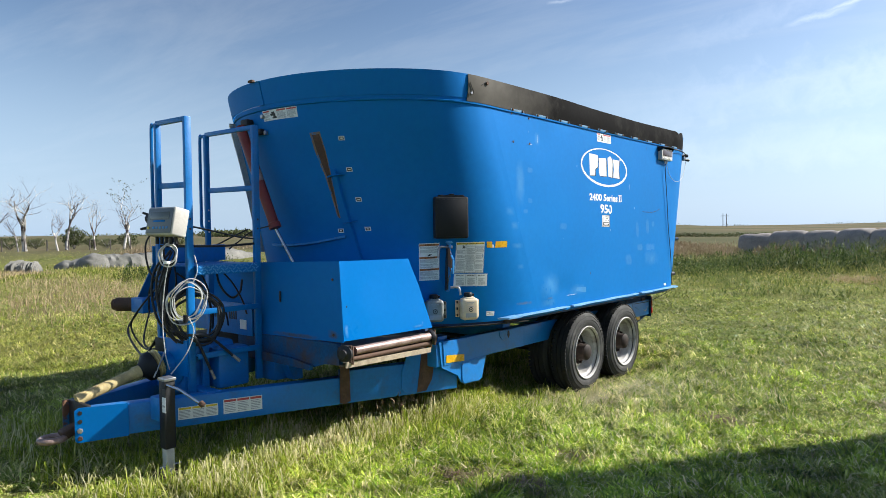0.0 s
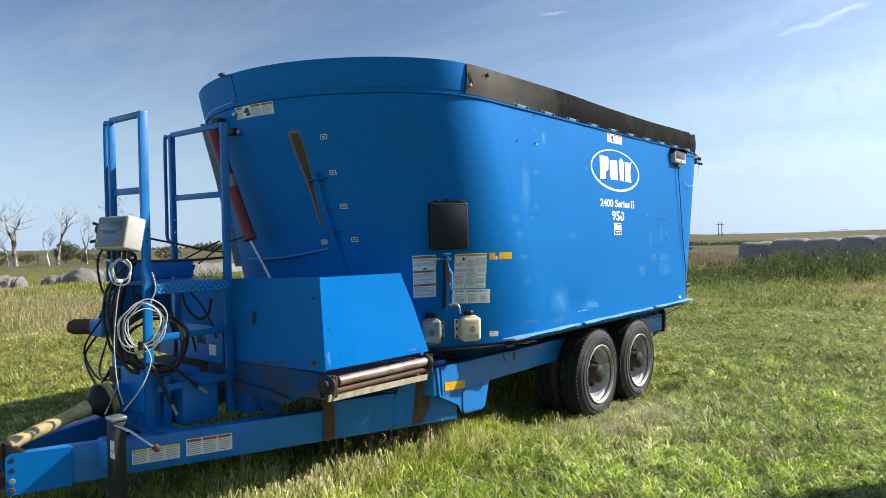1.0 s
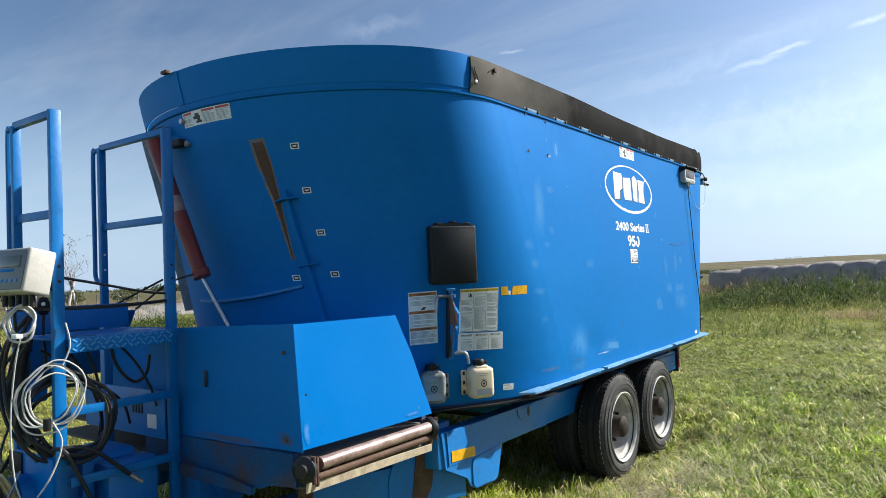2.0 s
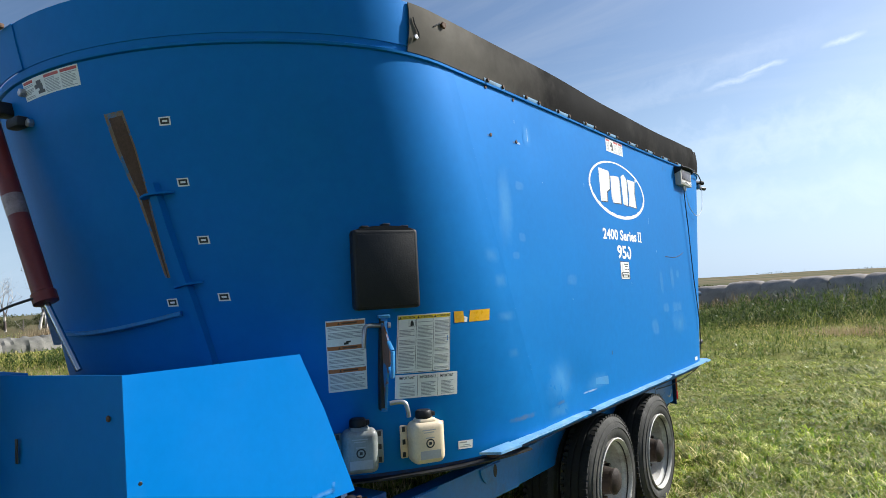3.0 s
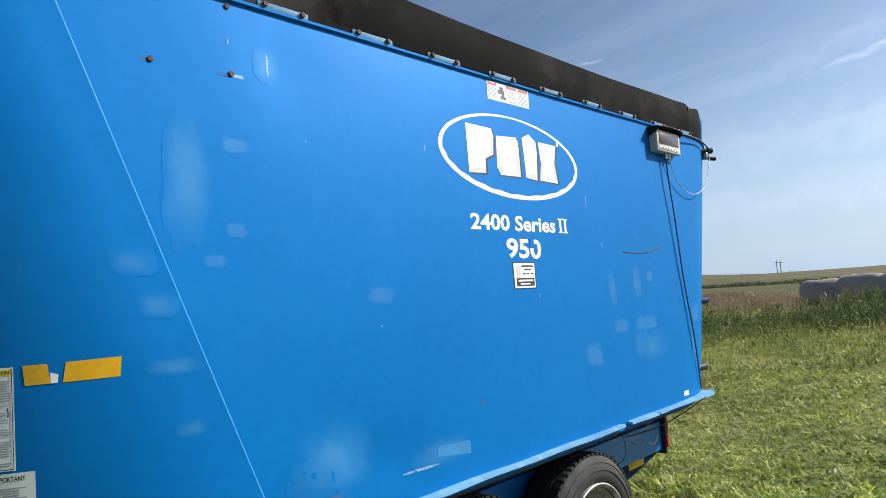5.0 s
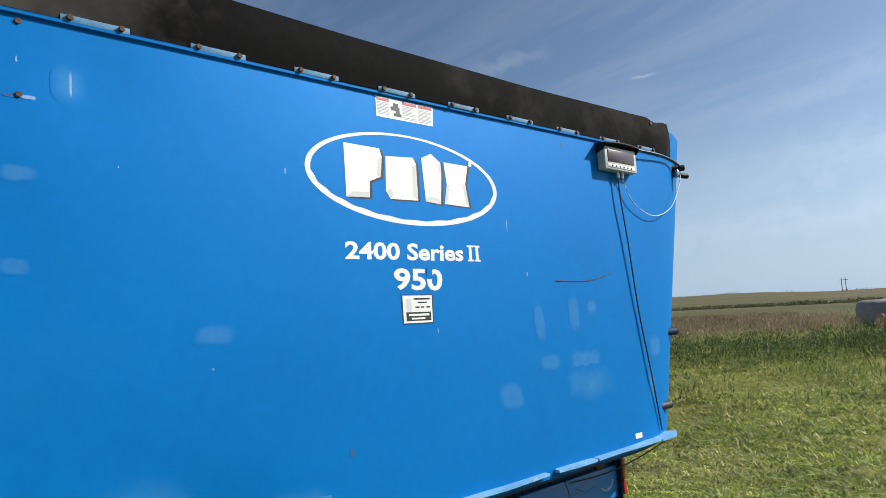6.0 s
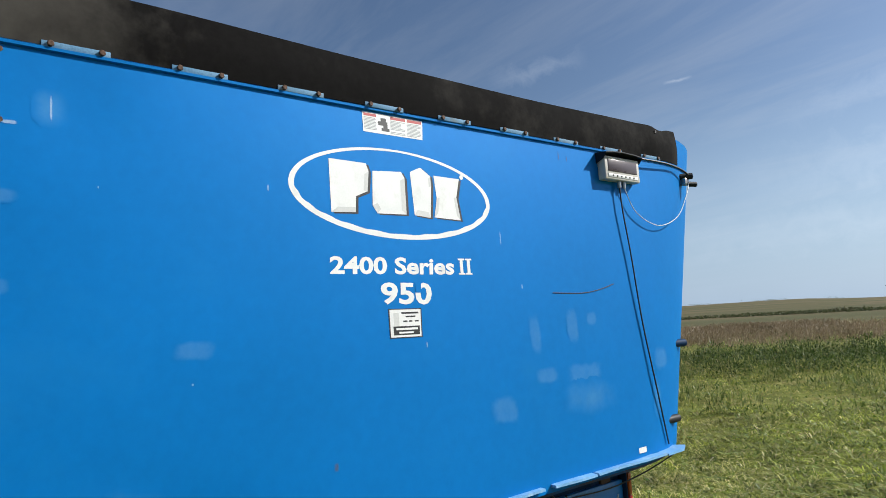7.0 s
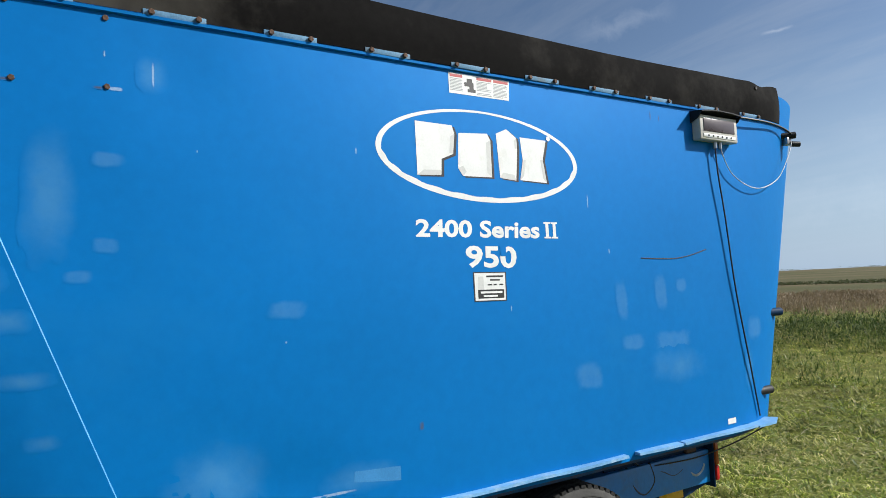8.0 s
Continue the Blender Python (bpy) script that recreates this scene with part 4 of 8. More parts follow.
def wall_band(levels, keep=None, thick=0.012):
    """A closed wall of the given (height, offset) levels, with an inner skin."""
    bm = bmesh.new()
    skins = []
    for shift in (0.0, -thick):
        skins.append([[bm.verts.new(p) for p in outline(z, off + shift)] for z, off in levels])
    n = len(skins[0][0])
    cols = range(n) if keep is None else [k for k in range(n) if keep(k)]
    used = set(cols)
    for s, rows in enumerate(skins):
        for a, b in zip(rows, rows[1:]):
            for k in cols:
                f = (a[k], a[(k + 1) % n], b[(k + 1) % n], b[k])
                bm.faces.new(f if s == 0 else f[::-1])
    for row in (0, -1):
        for k in cols:
            f = (skins[0][row][k], skins[1][row][k], skins[1][row][(k + 1) % n], skins[0][row][(k + 1) % n])
            bm.faces.new(f)
    for k in cols:
        for end, nb in ((k, (k - 1) % n), ((k + 1) % n, (k + 1) % n)):
            if nb not in used:
                for i in range(len(levels) - 1):
                    bm.faces.new((skins[0][i][end], skins[0][i + 1][end], skins[1][i + 1][end], skins[1][i][end]))
    bmesh.ops.delete(bm, geom=[v for v in bm.verts if not v.link_faces], context="VERTS")
    return bm


mixer = thing("feed_mixer", (CX, 5.6, 0.0), "blue trailed twin-auger feed mixer wagon with scuffed paint, parked on grass", "feed mixer")
STRAIGHT, ARC = 44, 72

rows = 34
tub = part("tub", wall_band([(Z0 + (Z1 - Z0) * k / rows, 0.0) for k in range(rows + 1)]), BLUE, mixer, "blue painted steel tub, scuffed and dented")
bm = bmesh.new()
ring = [bm.verts.new(p) for p in outline(Z0 + 0.02, -0.02)]
low = [bm.verts.new(p - Vector((0, 0, 0.04))) for p in outline(Z0 + 0.02, -0.02)]
bm.faces.new(ring)
bm.faces.new(low[::-1])
for k in range(len(ring)):
    j = (k + 1) % len(ring)
    bm.faces.new((ring[k], low[k], low[j], ring[j]))
part("tub_floor", bm, BLUE_RUSTY, mixer, "rust-stained steel floor of the tub")

# band above the ring on the rounded front, in two panels with a seam
start = STRAIGHT + 5
seam = STRAIGHT + round(ARC * 92 / 180)
part("rim_panel", wall_band([(Z1, 0.004), (2.76, 0.006), (Z2, 0.004)], lambda k: start - 1 <= k < seam, 0.006), BLUE, mixer)
part("rim_panel", wall_band([(Z1, 0.010), (2.76, 0.012), (Z2, 0.010)], lambda k: seam - 1 <= k < STRAIGHT + ARC + 3, 0.006), BLUE, mixer)
part("rim_panel", wall_band([(Z1, -0.004), (Z2 - 0.03, -0.004)], lambda k: k >= STRAIGHT + ARC + 3, 0.006), BLUE, mixer)
part("rim_bracket", block(curved(93, 2.845, 0.03), (0.06, 0.03, 0.02), 0.004), RUSTY, mixer, "rusty clip on the rim")

# angle ring under the rim
part("rim_ring", wall_band([(Z1 - 0.044, 0.002), (Z1 - 0.040, 0.011), (Z1 - 0.030, 0.012), (Z1 - 0.026, 0.003)]), BLUE, mixer)
part("ring_weld", wall_band([(Z1 - 0.0255, 0.0035), (Z1 - 0.020, 0.0035)], lambda k: k < STRAIGHT, 0.004), BLUE_EDGE, mixer)

# black rubber flap along the near rim: leans out, wavy top
bm = bmesh.new()
cols = 150
sheet = []
for skin in (0.0, 0.012):
    sheet.append([])
    for i in range(cols + 1):
        t = i / cols
        col = []
        for j in range(7):
            v = j / 6
            z = Z1 - 0.024 + v * (0.214 + 0.008 * math.sin(7 * t) - 0.018 * math.exp(-((t - 0.945) / 0.02) ** 2) + 0.014 * max(0.0, (t - 0.96) / 0.04))
            zz = min(z, Z2)
            y = 3.90 + t * 4.72
            wave = (0.003 * math.sin(t * 23 + 1.0) + 0.006 * math.sin(t * 9)) * v + 0.010 * math.sin(v * 3.1) + 0.016 * v * math.exp(-((t - 0.925) / 0.018) ** 2) - 0.012 * v * max(0.0, (t - 0.945) / 0.055)
            r = half(zz) + 0.004 + wave + skin * 0.35
            if y < front_y(zz):
                p = Vector((CX + bow(y, zz, r - half(zz)), y, z))
            elif y > rear_y(zz) - 0.0:
                a = math.asin(min(1.0, (y - rear_y(zz)) / r))
                p = Vector((CX + r * math.cos(a), y, z))
            else:
                p = Vector((CX + r, y, z))
            col.append(bm.verts.new(p))
        sheet[-1].append(col)
for s in (0, 1):
    for i in range(cols):
        for j in range(6):
            f = (sheet[s][i][j], sheet[s][i + 1][j], sheet[s][i + 1][j + 1], sheet[s][i][j + 1])
            bm.faces.new(f if s else f[::-1])
for i in range(cols):
    for j in (0, 6):
        bm.faces.new((sheet[0][i][j], sheet[0][i + 1][j], sheet[1][i + 1][j], sheet[1][i][j]))
for i in (0, cols):
    for j in range(6):
        bm.faces.new((sheet[0][i][j], sheet[0][i][j + 1], sheet[1][i][j + 1], sheet[1][i][j]))
flap = part("rubber_flap", bm, RUBBER, mixer, "black rubber spill flap along the rim, wavy and dusty")



def hexbolt(at, axis, r=0.014, high=0.012, mat=RUSTY, parent=None, name="bolt"):
    return part(name, lathe([(0, r), (high * 0.8, r), (high, r * 0.8)], at, axis, 6), mat, parent, smooth=False)


# light blue clamp strips over the flap's foot, each with two rusty bolts
for k in range(10):
    y0 = 4.482 + 0.4075 * k
    z = 2.631
    out = CX + half(z) + 0.0108
    clamp = part("clamp_strip", block((out, y0 + 0.098, z), (0.004, 0.205, 0.021), 0.0015), CLAMP_PAINT, mixer, "worn pale blue clamp strip with rusty bolts")
    for dy in (0.022, 0.174):
        hexbolt((out + 0.002, y0 + dy, z + 0.001), (1, 0, 0), 0.011, 0.010, parent=clamp)

for y, z in ((4.517, 2.357), (4.776, 2.361), (4.774, 2.589), (4.50, 2.60)):
    hexbolt(flat(y, z, 0.001), (1, 0, 0), 0.010, 0.004, parent=mixer)
# bolts through the flap's two ends and a crack at its front corner
def on_flap(y, z):
    return Vector((CX + bow(y, z, 0.024), y, z))


hexbolt(on_flap(3.93, 2.69), (1, -0.3, 0), 0.012, 0.006, STEEL, flap)
hexbolt(on_flap(4.12, 2.795), (1, -0.2, 0), 0.016, 0.012, RUSTY, flap)
hexbolt((CX + half(2.8) + 0.004, 8.30, 2.803), (1, 0.1, 0), 0.014, 0.030, DARK_STEEL, flap)
part("crack", sweep([on_flap(3.915, 2.775), on_flap(3.925, 2.745), on_flap(3.945, 2.715), on_flap(3.95, 2.69)], 0.003, 5, smooth_steps=3), BLACK_PRINT, flap, "dark crack in the rubber")
part("scrape", sweep([on_flap(4.10, 2.80), on_flap(4.05, 2.77)], 0.003, 5), BLACK_PRINT, flap, "dark scrape in the rubber")

# lap between the rounded front and the flat side: a slight ramp, then a pale welded edge that faces the rear
def side_x(y, z):
    return CX + half(z) + (dent(y, z) if y > front_y(z) else bow(y, z) - half(z))


def seam_y(z):
    return 4.885 - 0.372 * (z - 0.80)


def lap(y, z):
    """How far the front sheet stands proud where it laps over the flat side."""
    t = 1 - (seam_y(z) - y) / 0.12
    return 0.0026 * t * t if 0 <= t <= 1 else 0.0


ramp, edge = bmesh.new(), bmesh.new()
ramp_rows, edge_rows = [], []
for k in range(41):
    z = Z0 + 0.02 + k / 40 * (Z1 - Z0 - 0.07)
    y = seam_y(z)
    ramp_rows.append([ramp.verts.new((side_x(y + dy, z) + lap(y + dy, z) - 0.0008 * min(1.0, -dy / 0.1), y + dy, z)) for dy in (-0.119, -0.095, -0.07, -0.045, -0.02, -0.0002)])
    edge_rows.append([edge.verts.new((side_x(y + dy, z) + out, y + dy, z)) for dy, out in ((-0.0002, 0.0026), (0.0016, 0.0014), (0.0032, 0.0001))])
for bm, rows_ in ((ramp, ramp_rows), (edge, edge_rows)):
    for r0, r1 in zip(rows_, rows_[1:]):
        for k in range(len(r0) - 1):
            bm.faces.new((r0[k], r0[k + 1], r1[k + 1], r1[k]))
part("seam_lap", ramp, BLUE, mixer)
part("weld_seam", edge, WELD, mixer, "pale weld bead down the side")


# ---- signs and print on the tub ----
class Sheet:
    """Maps (0..1, 0..1) onto the tub between four corners: on the flat by metres, on the front by degrees."""

    def __init__(self, on, tl, tr, bl, br):
        self.on, self.c = on, (tl, tr, bl, br)

    def at(self, s, t, off):
        tl, tr, bl, br = self.c
        u = (1 - t) * (bl[0] + (br[0] - bl[0]) * s) + t * (tl[0] + (tr[0] - tl[0]) * s)
        z = (1 - t) * (bl[1] + (br[1] - bl[1]) * s) + t * (tl[1] + (tr[1] - tl[1]) * s)
        return flat(u, z, off) if self.on == "flat" else curved(u, z, off)

    def size(self):
        return ((self.at(1, 0.5, 0) - self.at(0, 0.5, 0)).length, (self.at(0.5, 1, 0) - self.at(0.5, 0, 0)).length)

    def patch(self, bm, s0, s1, t0, t1, off, cols=4, thick=0.0003):
        top = [[bm.verts.new(self.at(s0 + (s1 - s0) * i / cols, t, off + thick)) for i in range(cols + 1)] for t in (t0, t1)]
        low = [[bm.verts.new(self.at(s0 + (s1 - s0) * i / cols, t, off)) for i in range(cols + 1)] for t in (t0, t1)]
        for i in range(cols):
            bm.faces.new((top[0][i], top[0][i + 1], top[1][i + 1], top[1][i]))
            bm.faces.new((low[0][i], top[0][i], top[1][i], low[1][i])) if i == 0 else None
            bm.faces.new((low[0][i + 1], low[1][i + 1], top[1][i + 1], top[0][i + 1])) if i == cols - 1 else None
            bm.faces.new((low[0][i], low[0][i + 1], top[0][i + 1], top[0][i]))
            bm.faces.new((low[1][i + 1], low[1][i], top[1][i], top[1][i + 1]))
        return bm

    def words(self, bm, words, s0, s1, t0, t1, off):
        """Words stretched to fill a field of the sheet."""
        verts, faces = text_points(words, 1.0, 0.022)
        lo = [min(v[i] for v in verts) for i in (0, 1)]
        hi = [max(v[i] for v in verts) for i in (0, 1)]
        made = [bm.verts.new(self.at(s0 + (s1 - s0) * (v[0] - lo[0]) / (hi[0] - lo[0]), t0 + (t1 - t0) * (v[1] - lo[1]) / (hi[1] - lo[1]), off)) for v in verts]
        for f in faces:
            if len(set(f)) > 2:
                try:
                    bm.faces.new([made[i] for i in f])
                except ValueError:
                    pass
        return bm


def decal(sheet, label, mat=DECAL, name="warning_decal", cols=8):
    return part(name, sheet.patch(bmesh.new(), 0, 1, 0, 1, 0.0006, cols), mat, mixer, label)


def print_bars(sheet, fields, mat, parent, off=0.0011, name="print"):
    bm = bmesh.new()
    for f in fields:
        sheet.patch(bm, *f, off, max(2, round(10 * (f[1] - f[0]))), 0.0002)
    return tagged(part(name, bm, mat, parent), kind="stuff")


def lines_of(s0, s1, t0, t1, count, rng, fill=0.5):
    """Unreadable lines of print in a field, as bars of uneven length."""
    out = []
    count = round(count * 1.5)
    step = (t1 - t0) / count
    for k in range(count):
        t = t1 - (k + 1) * step
        if rng.random() < 0.12:
            continue
        out.append((s0, s1 - (s1 - s0) * rng.choice((0, 0, 0.03, 0.08, 0.3)), t + step * (0.5 - fill / 2), t + step * (0.5 + fill / 2)))
    return out


def print_words(sheet, items, mat, parent, off=0.0017):
    for words, s0, s1, t0, t1 in items:
        part("print", sheet.words(bmesh.new(), words, s0, s1, t0, t1, off), mat, parent, smooth=False)


def triangles(sheet, fields, mat, parent, off=0.0019):
    """Small warning triangles, each in a field of the sheet."""
    for s0, s1, t0, t1 in fields:
        bm = bmesh.new()
        bm.faces.new([bm.verts.new(sheet.at(a, b, off)) for a, b in ((s0, t0), (s1, t0), ((s0 + s1) / 2, t1))])
        part("triangle", bm, mat, parent, smooth=False)


rng = random.Random(4)

# three-part orange warning sign
s = Sheet("curved", (43.5, 1.481), (36.9, 1.486), (45.4, 1.173), (38.9, 1.179))
d = decal(s, "white warning decal with three orange header bands")
print_bars(s, [(0.02, 0.98, t, t + 0.055) for t in (0.925, 0.585, 0.265)], ORANGE, d)
print_bars(s, [(0.40, 0.78, t + 0.016, t + 0.040) for t in (0.925, 0.585, 0.265)], RUSTY, d, 0.0014)
triangles(s, [(0.29, 0.36, t + 0.010, t + 0.046) for t in (0.925, 0.585, 0.265)], RUSTY, d)
fields = []
for t0, t1, n in ((0.74, 0.91, 6), (0.34, 0.57, 8), (0.03, 0.25, 8)):
    fields += lines_of(0.05, 0.95, t0, t1, n, rng)
print_bars(s, fields, PRINT, d)
print_bars(s, [(0.44, 0.56, 0.655, 0.685), (0.5, 0.62, 0.68, 0.705)], BLACK_PRINT, d)

# the three-column caution sign
s = Sheet("curved", (31.3, 1.487), (20.9, 1.488), (33.6, 1.232), (23.3, 1.224))
d = decal(s, "white caution decal in three languages with yellow header")
print_bars(s, [(0.015, 0.985, 0.925, 0.985)], YELLOW, d)
fields = []
for c in range(3):
    s0 = 0.03 + 0.325 * c
    fields += lines_of(s0 + 0.01, s0 + 0.29, 0.04, 0.78 if c == 0 else 0.88, 20 if c == 0 else 24, rng)
print_bars(s, fields, PRINT, d)
print_bars(s, [(0.335, 0.341, 0.02, 0.925), (0.660, 0.666, 0.02, 0.925), (0.012, 0.018, 0.012, 0.985), (0.982, 0.988, 0.012, 0.985), (0.012, 0.988, 0.010, 0.018),
               (0.20, 0.32, 0.80, 0.806), (0.20, 0.206, 0.80, 0.91), (0.314, 0.32, 0.80, 0.91), (0.23, 0.29, 0.81, 0.87), (0.24, 0.27, 0.87, 0.90)], BLACK_PRINT, d, 0.0014)
print_words(s, (("CAUTION", 0.09, 0.31, 0.937, 0.972), ("ATENCION", 0.41, 0.64, 0.937, 0.972), ("ATTENTION", 0.72, 0.965, 0.937, 0.972)), BLACK_PRINT, d)

triangles(s, [(0.025, 0.075, 0.932, 0.977), (0.345, 0.395, 0.932, 0.977), (0.662, 0.712, 0.932, 0.977)], BLACK_PRINT, d)

# the notice below it
s = Sheet("curved", (33.7, 1.226), (21.7, 1.216), (34.6, 1.121), (22.6, 1.111))
d = decal(s, "white notice decal in three columns")
fields = []
for c in range(3):
    s0 = 0.03 + 0.325 * c
    fields += lines_of(s0 + 0.04, s0 + 0.27, 0.06, 0.66, 7, rng)
print_bars(s, fields, PRINT, d)
print_bars(s, [(0.335, 0.340, 0.05, 0.95), (0.660, 0.665, 0.05, 0.95)], BLACK_PRINT, d, 0.0014)
print_words(s, (("IMPORTANT", 0.06, 0.29, 0.80, 0.92), ("IMPORTANTE", 0.37, 0.63, 0.80, 0.92), ("IMPORTANT", 0.70, 0.93, 0.80, 0.92)), BLACK_PRINT, d)


def danger(s, label):
    d = decal(s, label)
    print_bars(s, [(0.02, 0.22, 0.80, 0.94), (0.45, 0.70, 0.80, 0.94), (0.73, 0.98, 0.80, 0.94)], RED, d)
    print_bars(s, lines_of(0.02, 0.22, 0.06, 0.76, 7, rng) + lines_of(0.45, 0.70, 0.06, 0.76, 7, rng) + lines_of(0.73, 0.97, 0.06, 0.76, 7, rng), PRINT, d)
    print_bars(s, [(0.25, 0.40, 0.42, 0.62), (0.29, 0.38, 0.62, 0.80), (0.30, 0.43, 0.15, 0.30), (0.33, 0.40, 0.30, 0.42), (0.24, 0.30, 0.52, 0.58)], BLACK_PRINT, d)
    return d


danger(Sheet("curved", (92.0, 2.604), (76.4, 2.603), (92.0, 2.520), (76.6, 2.519)), "white danger decal with red headers below the rim")
danger(Sheet("flat", (6.098, 2.601), (6.428, 2.602), (6.098, 2.509), (6.422, 2.510)), "white danger decal with red headers below the flap")

# load marks: white squares with a black frame
for k, (deg, z) in enumerate(((62.4, 2.331), (61.3, 2.086), (60.1, 1.847), (58.9, 1.607), (68.3, 1.595))):
    s = Sheet("curved", (deg + 1.0, z + 0.017), (deg - 1.0, z + 0.017), (deg + 1.0, z - 0.017), (deg - 1.0, z - 0.017))
    d = part("load_mark", s.patch(bmesh.new(), 0, 1, 0, 1, 0.0006, 3), WHITE, mixer, "small white load mark with a black frame")
    print_bars(s, [(0.13, 0.87, 0.16, 0.38), (0.13, 0.87, 0.62, 0.84), (0.13, 0.28, 0.38, 0.62), (0.72, 0.87, 0.38, 0.62)], BLACK_PRINT, d)

# amber reflective tape, one piece torn
for c in (((20.1, 1.489), (17.9, 1.489), (20.4, 1.437), (18.1, 1.437)), ((16.2, 1.489), (10.8, 1.490), (17.0, 1.436), (11.5, 1.436))):
    part("reflective_tape", Sheet("curved", *c).patch(bmesh.new(), 0, 1, 0, 1, 0.0006, 6), AMBER, mixer, "amber reflective tape, torn")
s = Sheet("curved", (17.7, 1.489), (16.6, 1.470), (18.1, 1.437), (17.2, 1.437))
part("tape_tear", s.patch(bmesh.new(), 0.0, 0.7, 0, 0.55, 0.0010, 2), WHITE, mixer, "torn white backing of the tape")
s = Sheet("curved", (24.1, 0.891), (21.0, 0.886), (24.4, 0.852), (21.4, 0.848))
d = part("small_sticker", s.patch(bmesh.new(), 0, 1, 0, 1, 0.0006, 4), WHITE, mixer, "small white sticker near the lower edge")
print_bars(s, [(0.08, 0.6, 0.7, 0.85), (0.08, 0.9, 0.2, 0.3), (0.3, 0.8, 0.4, 0.5)], PRINT, d)
part("small_sticker", Sheet("flat", (7.80, 0.895), (7.87, 0.895), (7.80, 0.865), (7.87, 0.865)).patch(bmesh.new(), 0, 1, 0, 1, 0.0006, 2), WHITE, mixer, "small white sticker near the lower edge")

# the maker's mark: a white oval ring, uneven below, round four plain white blocks with grey facets
bm = bmesh.new()
n = 96
rings = [[], []]
for k in range(n):
    a = 2 * math.pi * k / n
    ca, sa = math.cos(a), math.sin(a)
    w = 0.012 + 0.016 * max(0.0, -sa) + 0.010 * abs(ca) + (0.003 * math.sin(23 * a) if sa < 0 else 0)
    y, z = 6.272 + 0.541 * ca, 2.240 + 0.203 * sa - 0.011 * ca
    for i, f in enumerate((1.0, 1.0 - w / 0.26)):
        rings[i].append(bm.verts.new(flat(6.272 + 0.541 * ca * (1 - (1 - f) * 0.55), 2.240 + 0.203 * sa * f - 0.011 * ca, 0.0007)))
for k in range(n):
    j = (k + 1) % n
    bm.faces.new((rings[0][k], rings[0][j], rings[1][j], rings[1][k]))
part("oval_mark", bm, WHITE, mixer, "white oval mark, peeling along its lower edge")


def vinyl(points, mat, parent, off, name="block_mark", label=""):
    bm = bmesh.new()
    bm.faces.new([bm.verts.new(flat(y, z, off)) for y, z in points])
    bmesh.ops.triangulate(bm, faces=bm.faces)
    return part(name, bm, mat, parent, label, smooth=False)


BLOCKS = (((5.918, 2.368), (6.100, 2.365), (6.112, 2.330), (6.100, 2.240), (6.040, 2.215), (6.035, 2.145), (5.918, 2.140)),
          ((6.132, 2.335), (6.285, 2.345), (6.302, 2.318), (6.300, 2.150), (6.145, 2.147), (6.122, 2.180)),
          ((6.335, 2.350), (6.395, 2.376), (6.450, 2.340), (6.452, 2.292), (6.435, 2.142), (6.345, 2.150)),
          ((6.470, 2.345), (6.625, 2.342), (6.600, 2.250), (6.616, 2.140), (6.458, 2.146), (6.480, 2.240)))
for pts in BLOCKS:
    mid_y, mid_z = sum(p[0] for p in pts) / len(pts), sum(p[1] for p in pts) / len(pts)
    # offset dark copy prints a drop shadow behind the block
    vinyl([(y + 0.013, z - 0.006) for y, z in pts], DARK_STEEL, mixer, 0.0005, "block_shadow", "dark grey printed drop shadow of a white block mark")
    w = vinyl(pts, WHITE, mixer, 0.0009, label="plain white block mark with worn grey facets")
    inner = [(y * 0.72 + mid_y * 0.28, z * 0.80 + mid_z * 0.20) for y, z in pts]
    n = len(pts)
    for k in (n // 2 - 1, n - 2):
        vinyl([pts[k], pts[k + 1], inner[k + 1], inner[k]], GREY_SHADE, w, 0.0013, "facet")
vinyl([(6.640 + 0.012 * math.cos(a * 0.7), 2.352 + 0.012 * math.sin(a * 0.7)) for a in range(9)], WHITE, mixer, 0.0020, "dot_mark", "small white dot mark")
for words, c in (("2400 Series", ((5.897, 1.957), (6.555, 1.957), (5.895, 1.882), (6.548, 1.879))), ("950", ((6.135, 1.848), (6.412, 1.843), (6.133, 1.753), (6.402, 1.743)))):
    s = Sheet("flat", *c)
    verts, faces = text_points(words, 1.0, 0.030)
    lo = [min(v[i] for v in verts) for i in (0, 1)]
    hi = [max(v[i] for v in verts) for i in (0, 1)]
    whole = bmesh.new()
    made = [whole.verts.new(s.at((v[0] - lo[0]) / (hi[0] - lo[0]), (v[1] - lo[1]) / (hi[1] - lo[1]), 0.0007)) for v in verts]
    for f in faces:
        if len(set(f)) > 2:
            whole.faces.new([made[i] for i in f])
    left = set(whole.faces)
    while left:
        seed_face = left.pop()
        stack, piece = [seed_face], [seed_face]
        while stack:
            for e in stack.pop().edges:
                for g in e.link_faces:
                    if g in left:
                        left.remove(g)
                        stack.append(g)
                        piece.append(g)
        letter = bmesh.new()
        copies = {v: letter.verts.new(v.co) for v in {v for f in piece for v in f.verts}}
        for f in piece:
            letter.faces.new([copies[v] for v in f.verts])
        part("letter", letter, WHITE, mixer, "white vinyl letter on the side", smooth=False)
    whole.free()
